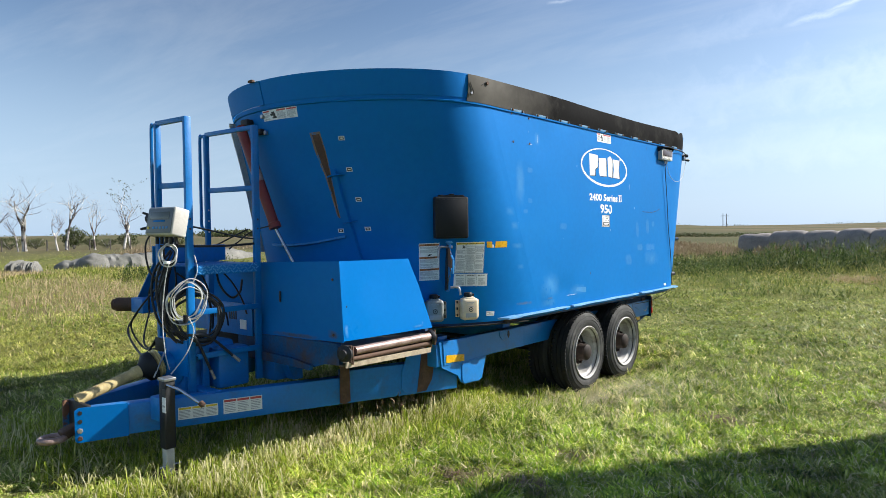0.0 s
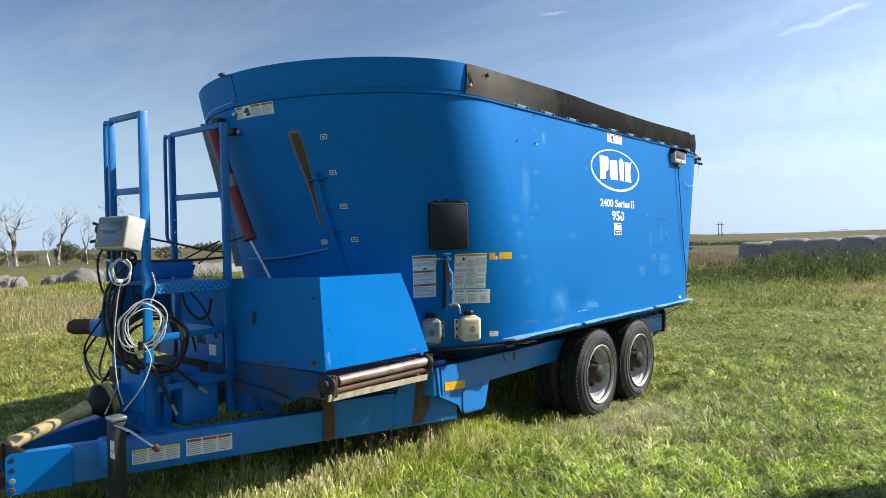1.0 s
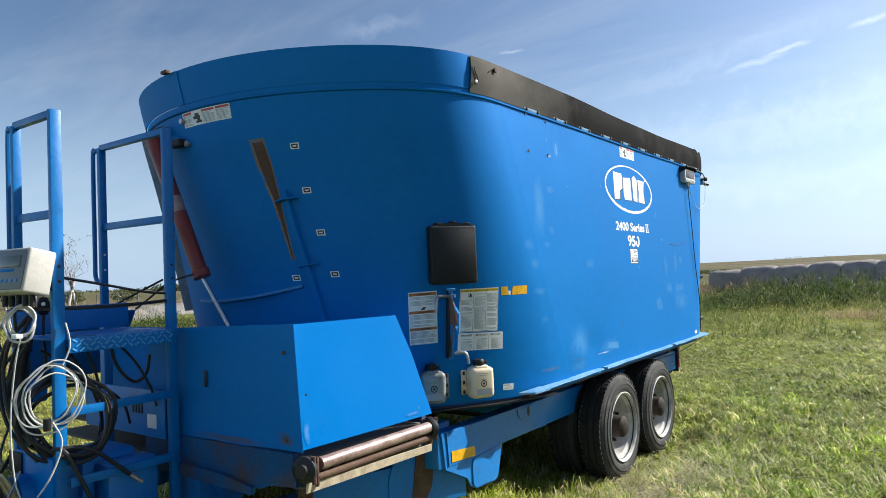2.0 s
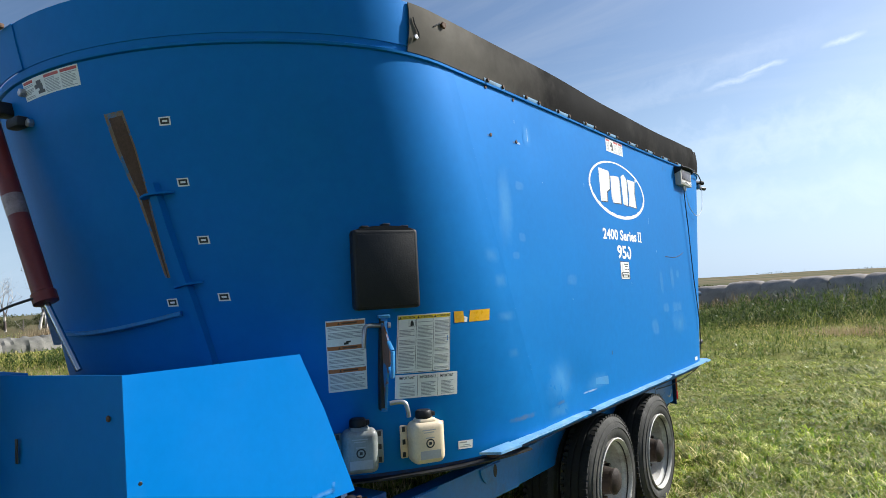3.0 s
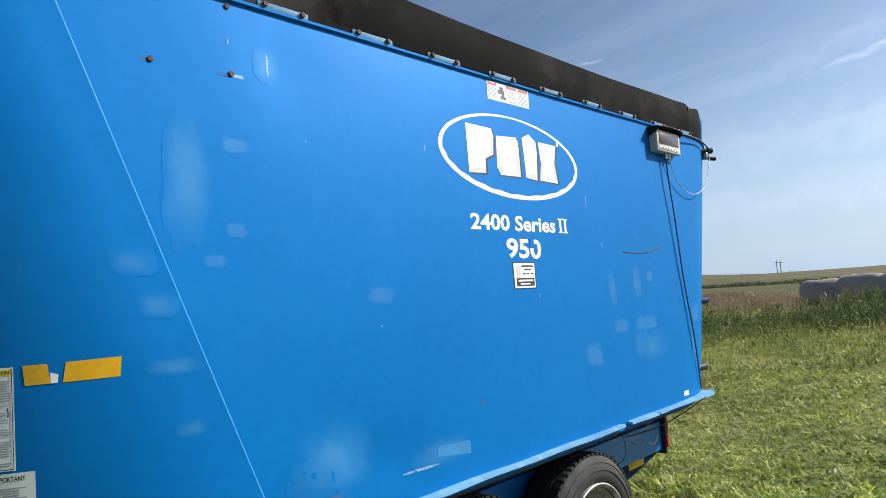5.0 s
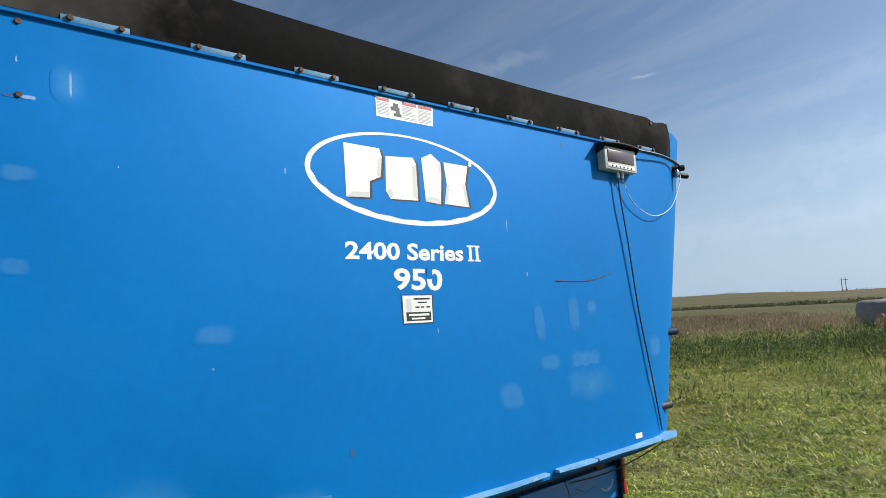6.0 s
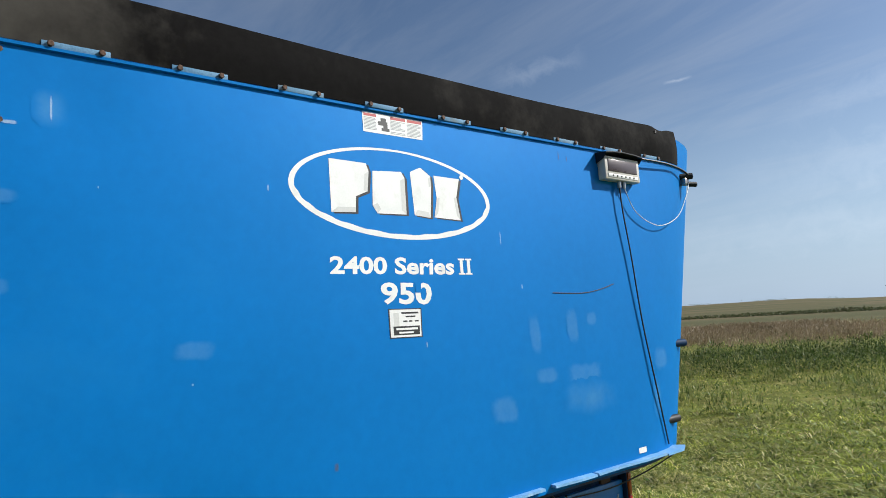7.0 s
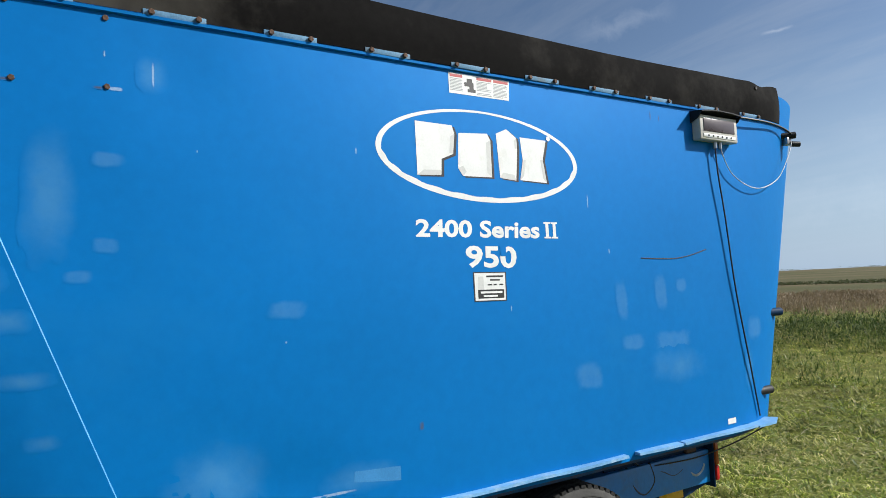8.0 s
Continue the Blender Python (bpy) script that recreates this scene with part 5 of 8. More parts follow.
# the numeral two after it: serifed uprights
for y0 in (6.577, 6.621):
    bm = bmesh.new()
    top, foot = 1.956, 1.880
    for a0, a1, z0, z1 in ((0.011, 0.029, foot, top), (0.0, 0.040, foot, foot + 0.008), (0.0, 0.040, top - 0.008, top)):
        bm.faces.new([bm.verts.new(flat(y0 + a, z, 0.0007 if a0 else 0.0009)) for a, z in ((a0, z0), (a1, z0), (a1, z1), (a0, z1))])
    part("letter", bm, WHITE, mixer, "white vinyl letter on the side", smooth=False)
s = Sheet("flat", (6.318, 1.848), (6.350, 1.848), (6.318, 1.80), (6.350, 1.80))
part("peeled_gap", s.patch(bmesh.new(), 0, 1, 0, 1, 0.0012, 2), BLUE, mixer, "blue gap where lettering has peeled")

# seller's sticker: drawn shapes and bars
s = Sheet("flat", (6.166, 1.733), (6.342, 1.731), (6.166, 1.607), (6.338, 1.605))
d = part("dealer_sticker", s.patch(bmesh.new(), 0, 1, 0, 1, 0.0006, 4), WHITE, mixer, "white sticker with a black drawn building and bars of print")
print_bars(s, [(0.0, 1.0, 0.0, 0.03), (0.0, 1.0, 0.97, 1.0), (0.0, 0.03, 0, 1), (0.97, 1.0, 0, 1), (0.12, 0.92, 0.10, 0.40), (0.38, 0.9, 0.82, 0.88), (0.5, 0.8, 0.70, 0.75), (0.42, 0.55, 0.54, 0.59), (0.6, 0.7, 0.54, 0.59), (0.78, 0.9, 0.54, 0.59)], BLACK_PRINT, d)
print_bars(s, [(0.14, 0.30, 0.40, 0.85)], GREY_SHADE, d)
print_bars(s, [(0.2, 0.86, 0.27, 0.34), (0.28, 0.72, 0.15, 0.21)], WHITE, d, 0.0015)


# ---- touch-up patches, scuffs, rust and painted sheen on the paint ----
LAYER = [0.0]


def blotch(on, u, z, wide, high, mat, name="paint_patch"):
    """A soft-edged sheet on the paint, wide by high metres."""
    du = wide / 2 if on == "flat" else -math.degrees(wide / 2 / half(z))
    s = Sheet(on, (u - du, z + high / 2), (u + du, z + high / 2), (u - du, z - high / 2), (u + du, z - high / 2))
    bm = bmesh.new()
    n = 8
    uv = bm.loops.layers.uv.new("UVMap")
    LAYER[0] += 0.000006
    grid = [[s.at(i / n, j / n, (0.0001 if on == "curved" else 0.0004) + LAYER[0]) for i in range(n + 1)] for j in range(n + 1)]
    for row in grid:
        for p in row:
            p.x += lap(p.y, p.z)
            past = p.y - rear_y(p.z)
            if past > 0:
                p.x += math.sqrt(half(p.z) ** 2 - past ** 2) - half(p.z)
    grid = [[bm.verts.new(p) for p in row] for row in grid]
    for j in range(n):
        for i in range(n):
            f = bm.faces.new((grid[j][i], grid[j][i + 1], grid[j + 1][i + 1], grid[j + 1][i]))
            for loop, (a, b) in zip(f.loops, ((i, j), (i + 1, j), (i + 1, j + 1), (i, j + 1))):
                loop[uv].uv = (a / n, b / n)
    return part(name, bm, mat, mixer)


for u, z, w, h in ((4.78, 2.124, 0.11, 0.055), (4.765, 1.847, 0.085, 0.055), (4.687, 1.75, 0.088, 0.05), (5.343, 1.615, 0.158, 0.078),
                   (7.05, 1.58, 0.088, 0.23), (7.34, 1.60, 0.10, 0.20), (7.50, 1.64, 0.10, 0.09), (7.11, 1.365, 0.19, 0.095), (7.40, 1.35, 0.34, 0.13), (6.80, 1.23, 0.19, 0.15), (8.15, 1.37, 0.20, 0.15)):
    blotch("flat", u, z, w / 0.8, h / 0.8, PATCH_PAINT)
# pale smears; those over the low front dent paint in its sheen
for u, z, w, h in ((5.10, 1.06, 0.50, 0.34), (5.62, 0.98, 0.55, 0.16), (7.45, 1.22, 0.60, 0.26), (8.06, 1.15, 0.17, 0.34), (4.61, 2.02, 0.20, 0.62), (4.91, 2.42, 0.15, 0.19), (5.05, 0.90, 0.36, 0.10)):
    blotch("flat", u, z, w, h, SMEAR_SHEEN)
for u, z, w, h in ((7.0, 1.75, 0.2, 0.13), (5.4, 1.625, 0.17, 0.11), (5.8, 1.445, 0.26, 0.08), (5.4, 1.26, 0.16, 0.07)):
    blotch("curved", u, z, w, h, SMEAR_SHEEN)
for u, z, w, h in ((6.866, 2.062, 0.008, 0.10), (5.645, 2.217, 0.009, 0.04), (6.987, 1.819, 0.012, 0.036), (4.915, 2.42, 0.010, 0.12), (5.49, 0.938, 0.26, 0.014),
                   (4.80, 2.357, 0.07, 0.018), (6.36, 1.57, 0.009, 0.035), (4.77, 2.47, 0.008, 0.03), (5.34, 1.50, 0.012, 0.012), (5.05, 2.17, 0.008, 0.014)):
    blotch("flat", u, z, w, h, SCUFF, "scuff")
for u, z, w, h in ((7.364, 2.541, 0.014, 0.09), (7.43, 2.532, 0.014, 0.055), (4.75, 2.355, 0.05, 0.018), (4.50, 2.352, 0.05, 0.018), (5.88, 1.13, 0.03, 0.05)):
    blotch("flat", u, z, w, h, RUST_STAIN, "rust_stain")

blotch("curved", 7.0, 0.93, 0.34, 0.04, TAN_STREAK, "rust_stain")
blotch("flat", 5.06, 0.94, 0.16, 0.035, TAN_STREAK, "rust_stain")
s = Sheet("flat", (5.585, 1.004), (5.775, 0.994), (5.58, 0.966), (5.775, 0.940))
part("paint_patch", s.patch(bmesh.new(), 0, 1, 0, 1, 0.0004, 3), TOUCH_UP, mixer, "small pale patch of paint")
# a long scratch
part("scratch", sweep([flat(7.21, 1.783, 0.0005), flat(7.45, 1.778, 0.0005), flat(7.60, 1.795, 0.0005), flat(7.73, 1.825, 0.0005)], 0.003, 5, smooth_steps=5), DARK_STEEL, mixer, "dark scratch in the paint")


def flat_blotch(corners, mat, parent, name="paint_patch"):
    """A soft-edged sheet between four corners of a flat panel."""
    bm = bmesh.new()
    uv = bm.loops.layers.uv.new("UVMap")
    f = bm.faces.new([bm.verts.new(c) for c in corners])
    for loop, at in zip(f.loops, ((0, 0), (1, 0), (1, 1), (0, 1))):
        loop[uv].uv = at
    return part(name, bm, mat, parent)


# ---- fittings on the rounded front ----
# rusty bare slot beside the gate guide
bm = bmesh.new()
left = [(72.4, 2.367), (71.6, 2.25), (70.4, 2.12), (69.6, 2.05), (68.9, 1.90), (68.1, 1.70)]
right = [(69.8, 2.372), (68.8, 2.25), (68.3, 2.12), (68.2, 2.05), (68.2, 1.90), (67.9, 1.70)]
a = [bm.verts.new(curved(u, z, 0.0015)) for u, z in left]
b = [bm.verts.new(curved(u, z, 0.0015)) for u, z in right]
for k in range(len(a) - 1):
    bm.faces.new((a[k], a[k + 1], b[k + 1], b[k]))
part("bare_slot", bm, RUSTY, mixer, "rusty bare metal strip where the gate has rubbed")
bm = bmesh.new()
a = [bm.verts.new(curved(u + 0.9 - 0.5 * k / 5, z + (0.02 if k == 0 else 0), 0.0007)) for k, (u, z) in enumerate(left)]
b = [bm.verts.new(curved(u - 0.3, z + (0.02 if k == 0 else 0), 0.0007)) for k, (u, z) in enumerate(right)]
for k in range(len(a) - 1):
    bm.faces.new((a[k], a[k + 1], b[k + 1], b[k]))
part("rust_bleed", bm, RUST_TAN, mixer, "tan rust bleeding round the bare strip")
# gate guide rib with two tabs
bm = bmesh.new()
outer, inner = [], []
for u, z in ((66.6, 2.09), (66.0, 1.9), (65.2, 1.72), (64.6, 1.6), (64.0, 1.45), (63.5, 1.30)):
    outer.append([bm.verts.new(curved(u + 1.1, z, 0.0)), bm.verts.new(curved(u + 0.7, z, 0.03)), bm.verts.new(curved(u - 0.7, z, 0.03)), bm.verts.new(curved(u - 1.1, z, 0.0))])
for r0, r1 in zip(outer, outer[1:]):
    for k in range(3):
        bm.faces.new((r0[k], r0[k + 1], r1[k + 1], r1[k]))
bm.faces.new(outer[0])
bm.faces.new(outer[-1][::-1])
part("gate_guide", bm, BLUE, mixer)
for u0, u1, z0, z1 in ((69.0, 63.1, 2.027, 2.045), (66.7, 61.7, 1.651, 1.672)):
    bm = bmesh.new()
    pts = []
    for k in range(9):
        t = k / 8
        u, z = u0 + (u1 - u0) * t, z0 + (z1 - z0) * t
        w = 0.055 * math.sin(math.pi * min(1, 0.12 + t * 0.9)) + 0.008
        pts.append((curved(u, z, 0.0), curved(u, z, w), curved(u, z + 0.008, w), curved(u, z + 0.008, 0.0)))
    vs = [[bm.verts.new(p) for p in row] for row in pts]
    for r0, r1 in zip(vs, vs[1:]):
        for k in range(3):
            bm.faces.new((r0[k], r0[k + 1], r1[k + 1], r1[k]))
    part("guide_tab", bm, BLUE, mixer)
# curved lower rail of the gate
bm = bmesh.new()
vs = []
for k in range(25):
    t = k / 24
    u, z = 103 - 36 * t, 1.478 + 0.068 * t - 0.030 * math.sin(math.pi * t)
    w = 0.014 + 0.042 * math.sin(math.pi * (0.1 + 0.88 * t))
    vs.append([bm.verts.new(curved(u, z - 0.012, 0.001)), bm.verts.new(curved(u, z - 0.006, w)), bm.verts.new(curved(u, z + 0.008, w)), bm.verts.new(curved(u, z + 0.012, 0.001))])
for r0, r1 in zip(vs, vs[1:]):
    for k in range(3):
        bm.faces.new((r0[k], r0[k + 1], r1[k + 1], r1[k]))
bm.faces.new(vs[0])
bm.faces.new(vs[-1])
part("gate_rail", bm, BLUE_EDGE, mixer, "scuffed blue rail round the gate")
# flange beside the gate
bm = bmesh.new()
vs = []
for k in range(20):
    z = 1.40 + (2.60 - 1.40) * k / 19
    u = 124 - 3 * (z - 1.4)
    vs.append([bm.verts.new(curved(u, z, 0.0)), bm.verts.new(curved(u - 1, z, 0.055)), bm.verts.new(curved(u + 4, z, 0.055)), bm.verts.new(curved(u + 5, z, 0.0))])
for r0, r1 in zip(vs, vs[1:]):
    for k in range(3):
        bm.faces.new((r0[k], r0[k + 1], r1[k + 1], r1[k]))
part("gate_flange", bm, GATE_STEEL, mixer, "weathered bare steel edge of the gate")
# the gate's ram: red barrel, rod, pin and hoses
ram = thing("gate_ram", (-4.9, 2.98, 2.1), "red hydraulic ram of the feed gate with bright rod", "hydraulic ram")
top, end, rod_end = Vector((-4.88, 2.93, 2.50)), Vector((-4.545, 3.03, 1.625)), Vector((-4.37, 3.08, 1.33))
axis = (end - top).normalized()
length = (end - top).length
part("barrel", lathe([(0, 0.02), (0.0, 0.040), (0.03, 0.044), (length - 0.05, 0.044), (length - 0.045, 0.052), (length, 0.052), (length + 0.004, 0.03)], top, axis, 20), RED_PAINT, ram)
part("barrel_label", lathe([(0.42, 0.0448), (0.52, 0.0448)], top, axis, 20, close=False), ROLLER, ram, "pale worn label round the barrel")
part("rod", sweep([end, rod_end], 0.014, 12), ROD, ram, "bright steel rod")
part("pin_block", block(top + Vector((0.03, 0.06, 0.03)), (0.10, 0.10, 0.06), 0.012), DARK_STEEL, ram, "dark steel pin block")
part("hose", sweep([end + Vector((0, -0.05, 0.02)), (-4.72, 2.92, 1.60), (-4.85, 2.88, 1.52), (-4.92, 2.82, 1.45)], 0.006, 6, smooth_steps=5), BLACK_CABLE, ram, "black hydraulic hose")
part("hose", sweep([(-4.75, 2.9, 1.62), (-4.95, 2.75, 1.5), (-5.1, 2.6, 1.38), (-5.0, 2.5, 1.30)], 0.006, 6, smooth_steps=5), BLACK_CABLE, ram, "black hydraulic hose")
for z, off in ((2.43, 0.02), (2.56, 0.02)):
    hexbolt(curved(92, z, 0.0), (0, -1, 0), 0.020, 0.025, STEEL, mixer)
part("ram_bracket", block(curved(95, 2.44, 0.03), (0.12, 0.06, 0.05), 0.015), DARK_STEEL, mixer, "dark bracket of the ram")

# ---- lower edge: light blue skirt strips ----
for y0, y1 in ((4.50, 5.385), (5.455, 6.985), (7.06, 7.375), (7.39, 8.02)):
    bm = bmesh.new()
    rows_ = []
    for k in range(25):
        y = y0 + (y1 - y0) * k / 24
        x = CX + half(Z0)
        rows_.append([bm.verts.new((x - 0.01, y, 0.840 + 0.002 * math.sin(9 * y))), bm.verts.new((x + 0.034 + 0.002 * math.sin(7 * y), y, 0.837 + 0.002 * math.sin(11 * y))), bm.verts.new((x + 0.036 + 0.002 * math.sin(7 * y), y, 0.825 + 0.002 * math.sin(11 * y))), bm.verts.new((x - 0.01, y, 0.822))])
    for r0, r1 in zip(rows_, rows_[1:]):
        for k in range(4):
            bm.faces.new((r0[k], r0[(k + 1) % 4], r1[(k + 1) % 4], r1[k]))
    bm.faces.new(rows_[0])
    bm.faces.new(rows_[-1][::-1])
    part("skirt_strip", bm, SKIRT, mixer, "light blue worn skirt strip along the lower edge")
# the rear end of the skirt, a pointed plate, and the front end, a bent plate
part("skirt_end", prism([(-3.14, 8.02, 0.838), (-3.068, 8.02, 0.832), (-3.082, 8.20, 0.829), (-3.16, 8.34, 0.826), (-3.24, 8.26, 0.83)], (0, 0, -0.010)), SKIRT, mixer, "light blue pointed plate at the rear of the skirt")
part("skirt_end", prism([(-3.13, 4.50, 0.842), (-3.055, 4.50, 0.836), (-3.075, 4.34, 0.832), (-3.17, 4.30, 0.83)], (0, 0, -0.012)), SKIRT, mixer, "bent light blue plate at the front of the skirt")
part("skirt_bracket", block((-3.20, 4.56, 0.792), (0.09, 0.30, 0.052), 0.008), RUSTY, mixer, "rusty bracket under the skirt")

# ---- chassis ----
chassis = []
for side in (1, -1):
    x = CX + side * 1.13
    bm = bmesh.new()
    box(bm, (x, 5.86, 0.562), (0.11, 4.24, 0.190), 0.006)
    part("chassis_rail", bm, BLUE_FRAME, mixer)
    part("tongue_beam", bar((CX + side * 0.115, 1.46, 0.352), (CX + side * 0.50, 2.43, 0.352), 0.10, 0.205, 0.006), BLUE_FRAME, mixer)
    part("tongue_beam", bar((CX + side * 0.497, 2.422, 0.352), (CX + side * 0.76, 3.09, 0.352), 0.10, 0.205, 0.006), BLUE_FRAME, mixer)
    part("tongue_beam", bar((CX + side * 0.757, 3.083, 0.3775), (CX + side * 1.13, 4.03, 0.3775), 0.102, 0.255, 0.006), BLUE_FRAME, mixer)
    # deep gusset where tongue and rail meet
    pts = [(3.76, 0.672), (3.79, 0.46), (4.00, 0.36), (4.04, 0.30), (4.09, 0.274), (4.29, 0.267), (4.335, 0.285), (4.405, 0.485), (5.0, 0.47), (5.0, 0.660)]
    part("gusset", prism([(x + side * 0.056, y, z) for y, z in pts], (side * 0.012, 0, 0)), BLUE_FRAME, mixer)
    pts = [(4.075, 0.285), (4.285, 0.278), (4.318, 0.292), (4.375, 0.455), (4.36, 0.475), (4.075, 0.462), (4.05, 0.44), (4.05, 0.315)]
    part("gusset_plate", prism([(x + side * 0.0685, y, z) for y, z in pts], (side * 0.008, 0, 0)), BLUE_FRAME, mixer)
    pts = [(3.80, 0.668), (3.815, 0.475), (4.20, 0.478), (4.222, 0.498), (4.232, 0.664)]
    part("gusset_plate", prism([(x + side * 0.0685, y, z) for y, z in pts], (side * 0.008, 0, 0)), BLUE_FRAME, mixer)
    part("gusset_plate", prism([(x + side * 0.0685, 4.70 + 0.10 * math.cos(a), 0.655 + 0.09 * math.sin(a)) for a in [math.pi * (1 + k / 12) for k in range(13)]], (side * 0.008, 0, 0)), BLUE_FRAME, mixer)
    part("slot_hole", prism([(x + side * 0.077, 4.74 + 0.018 * math.cos(a), 0.62 + 0.035 * math.sin(a)) for a in [math.pi * k / 6 for k in range(12)]], (side * 0.001, 0, 0)), DARK_STEEL, mixer, "dark slot in the gusset")
for y in (3.95, 4.9, 5.82, 6.70, 7.7):
    part("cross_member", block((CX, y, 0.62), (2.15, 0.12, 0.14), 0.006), BLUE_FRAME, mixer)
for y in (4.95, 7.1):
    part("tub_foot", block((CX, y, 0.74), (2.2, 0.16, 0.10), 0.006), RUSTY, mixer, "rusty support under the tub")
    part("gear_case", lathe([(0, 0.30), (0.03, 0.33), (0.16, 0.33), (0.20, 0.24)], (CX, y, 0.54), (0, 0, 1), 28), BLUE_FRAME, mixer, "round auger gear case under the tub")
part("reflector", prism([(-3.363, 3.835, 0.556), (-3.363, 4.073, 0.534), (-3.363, 4.073, 0.476), (-3.363, 3.835, 0.494)], (0.004, 0, 0)), AMBER, mixer, "amber reflector strip on the chassis")
# straps that carry the conveyor
D2 = Vector((0.58, 1.47, 0)).normalized()
N2 = Vector((D2.y, -D2.x, 0))


def on_tongue(s, z, off=0.052):
    return Vector((CX + 0.50, 2.43, z)) + D2 * s + N2 * off


part("strap", prism([on_tongue(s_, z) for s_, z in ((0.675, 0.262), (0.715, 0.25), (0.76, 0.27), (0.755, 0.50), (0.72, 0.69), (0.68, 0.69))], N2 * 0.010), RUSTY, mixer, "rust-brown steel strap")
part("strap", prism([on_tongue(s_, z) for s_, z in ((1.335, 0.262), (1.42, 0.268), (1.475, 0.36), (1.53, 0.72), (1.40, 0.72), (1.37, 0.50))], N2 * 0.012), RUSTY, mixer, "rust-brown steel strap")
part("gusset_plate", prism([on_tongue(s_, z) for s_, z in ((1.34, 0.265), (1.24, 0.27), (1.20, 0.31), (1.20, 0.44), (1.26, 0.60), (1.38, 0.60))], N2 * 0.008), BLUE_FRAME, mixer)
# rear end: side plate, light board and lamps
part("rear_plate", prism([(-3.425, 7.15, 0.70), (-3.425, 7.98, 0.70), (-3.425, 7.98, 0.45), (-3.425, 7.55, 0.36), (-3.425, 7.15, 0.45)], (0.010, 0, 0)), NAVY, mixer, "blue plate at the rear of the chassis, darkened to paint in shade")
lamp_board = part("lamp_board", block((-3.480, 7.99, 0.575), (0.24, 0.012, 0.27), 0.003), NAVY, mixer, "blue lamp board at the rear, darkened to paint in shade")
part("lamp", block((-3.378, 8.012, 0.63), (0.055, 0.03, 0.13), 0.008), LAMP_ORANGE, lamp_board, "orange tail lamp")
part("lamp", block((-3.378, 8.012, 0.52), (0.055, 0.03, 0.085), 0.008), LAMP_RED, lamp_board, "red tail lamp")
part("reflector", block((-3.412, 7.66, 0.445), (0.005, 0.20, 0.06), 0.001), AMBER, mixer, "amber reflector strip on the chassis")
part("wiring", sweep([(-3.41, 7.35, 0.70), (-3.40, 7.45, 0.62), (-3.39, 7.56, 0.60), (-3.39, 7.66, 0.56), (-3.39, 7.74, 0.58)], 0.006, 6, smooth_steps=5), BLACK_CABLE, mixer, "black lamp wiring")
part("wiring", sweep([(-3.39, 7.50, 0.64), (-3.30, 7.75, 0.66), (-3.22, 8.0, 0.72), (-3.15, 8.22, 0.80)], 0.004, 6, smooth_steps=5), BLACK_CABLE, mixer, "black lamp wiring")

part("lamp_bracket", block((-3.41, 7.84, 0.66), (0.03, 0.09, 0.06), 0.008), RUSTY, mixer, "rusty lamp bracket")
part("wiring", sweep([(-3.40, 7.78, 0.58), (-3.385, 7.84, 0.53), (-3.385, 7.90, 0.54), (-3.385, 7.93, 0.58)], 0.007, 6, smooth_steps=5), WHITE_CABLE, mixer, "pale loop of lamp wiring")
part("wiring", sweep([(-3.40, 7.30, 0.66), (-3.39, 7.34, 0.55), (-3.39, 7.42, 0.50), (-3.39, 7.50, 0.56), (-3.39, 7.47, 0.66)], 0.007, 6, smooth_steps=5), BLACK_CABLE, mixer, "black loop of lamp wiring")
# hitch: bolt plates, clevis and ring
HD = Vector((0.385, 0.97, 0)).normalized()
HN = Vector((HD.y, -HD.x, 0))


def on_beam(s, z, off):
    p = Vector((CX + 0.115, 1.46, 0)) + HD * s + HN * (0.0505 + off)
    return Vector((p.x, p.y, z))


part("hitch_plate", prism([on_beam(s_, z, 0.0) for s_, z in ((-0.075, 0.255), (-0.06, 0.240), (0.24, 0.244), (0.24, 0.462), (-0.05, 0.466), (-0.075, 0.45))], HN * 0.012), BLUE_NEW, mixer, "blue hitch plate with bolt holes")
part("hitch_plate", prism([(CX - 0.13, 1.40, 0.255), (CX - 0.13, 1.40, 0.47), (CX - 0.16, 1.62, 0.47), (CX - 0.16, 1.62, 0.245)], (-0.012, 0, 0)), LIGHT_RUST, mixer, "rusty hitch plate on the far side")
part("hitch_plate", block((CX, 1.455, 0.35), (0.30, 0.03, 0.24), 0.004), DARK_STEEL, mixer, "dark steel hitch plate")
for z, mat, r_ in ((0.432, BLACK_PRINT, 0.015), (0.376, BLACK_PRINT, 0.015), (0.318, STEEL, 0.018), (0.268, RUSTY, 0.016)):
    hexbolt(on_beam(-0.045, z, 0.012), HN, r_, 0.002 if mat is BLACK_PRINT else 0.012, mat, mixer)
part("clevis", bar((CX, 1.44, 0.31), (CX, 1.335, 0.272), 0.10, 0.06, 0.014), RUSTY, mixer, "rusty drawbar shank")
bm = bmesh.new()
n, m_ = 32, 10
rings_ = []
for k in range(n):
    a = 2 * math.pi * k / n
    rings_.append([bm.verts.new((CX + (0.062 + 0.020 * math.cos(b)) * math.cos(a), 1.285 + (0.062 + 0.020 * math.cos(b)) * math.sin(a) * 1.15, 0.262 + 0.022 * math.sin(b))) for b in [2 * math.pi * j / m_ for j in range(m_)]])
for k in range(n):
    for j in range(m_):
        bm.faces.new((rings_[k][j], rings_[(k + 1) % n][j], rings_[(k + 1) % n][(j + 1) % m_], rings_[k][(j + 1) % m_]))
part("drawbar_ring", bm, ROLLER, mixer, "rusty worn drawbar ring")
# decals along the tongue
TA, TB = Vector((CX + 0.115 + 0.050, 1.46 - 0.02, 0)), Vector((CX + 0.50 + 0.050, 2.43 - 0.02, 0))
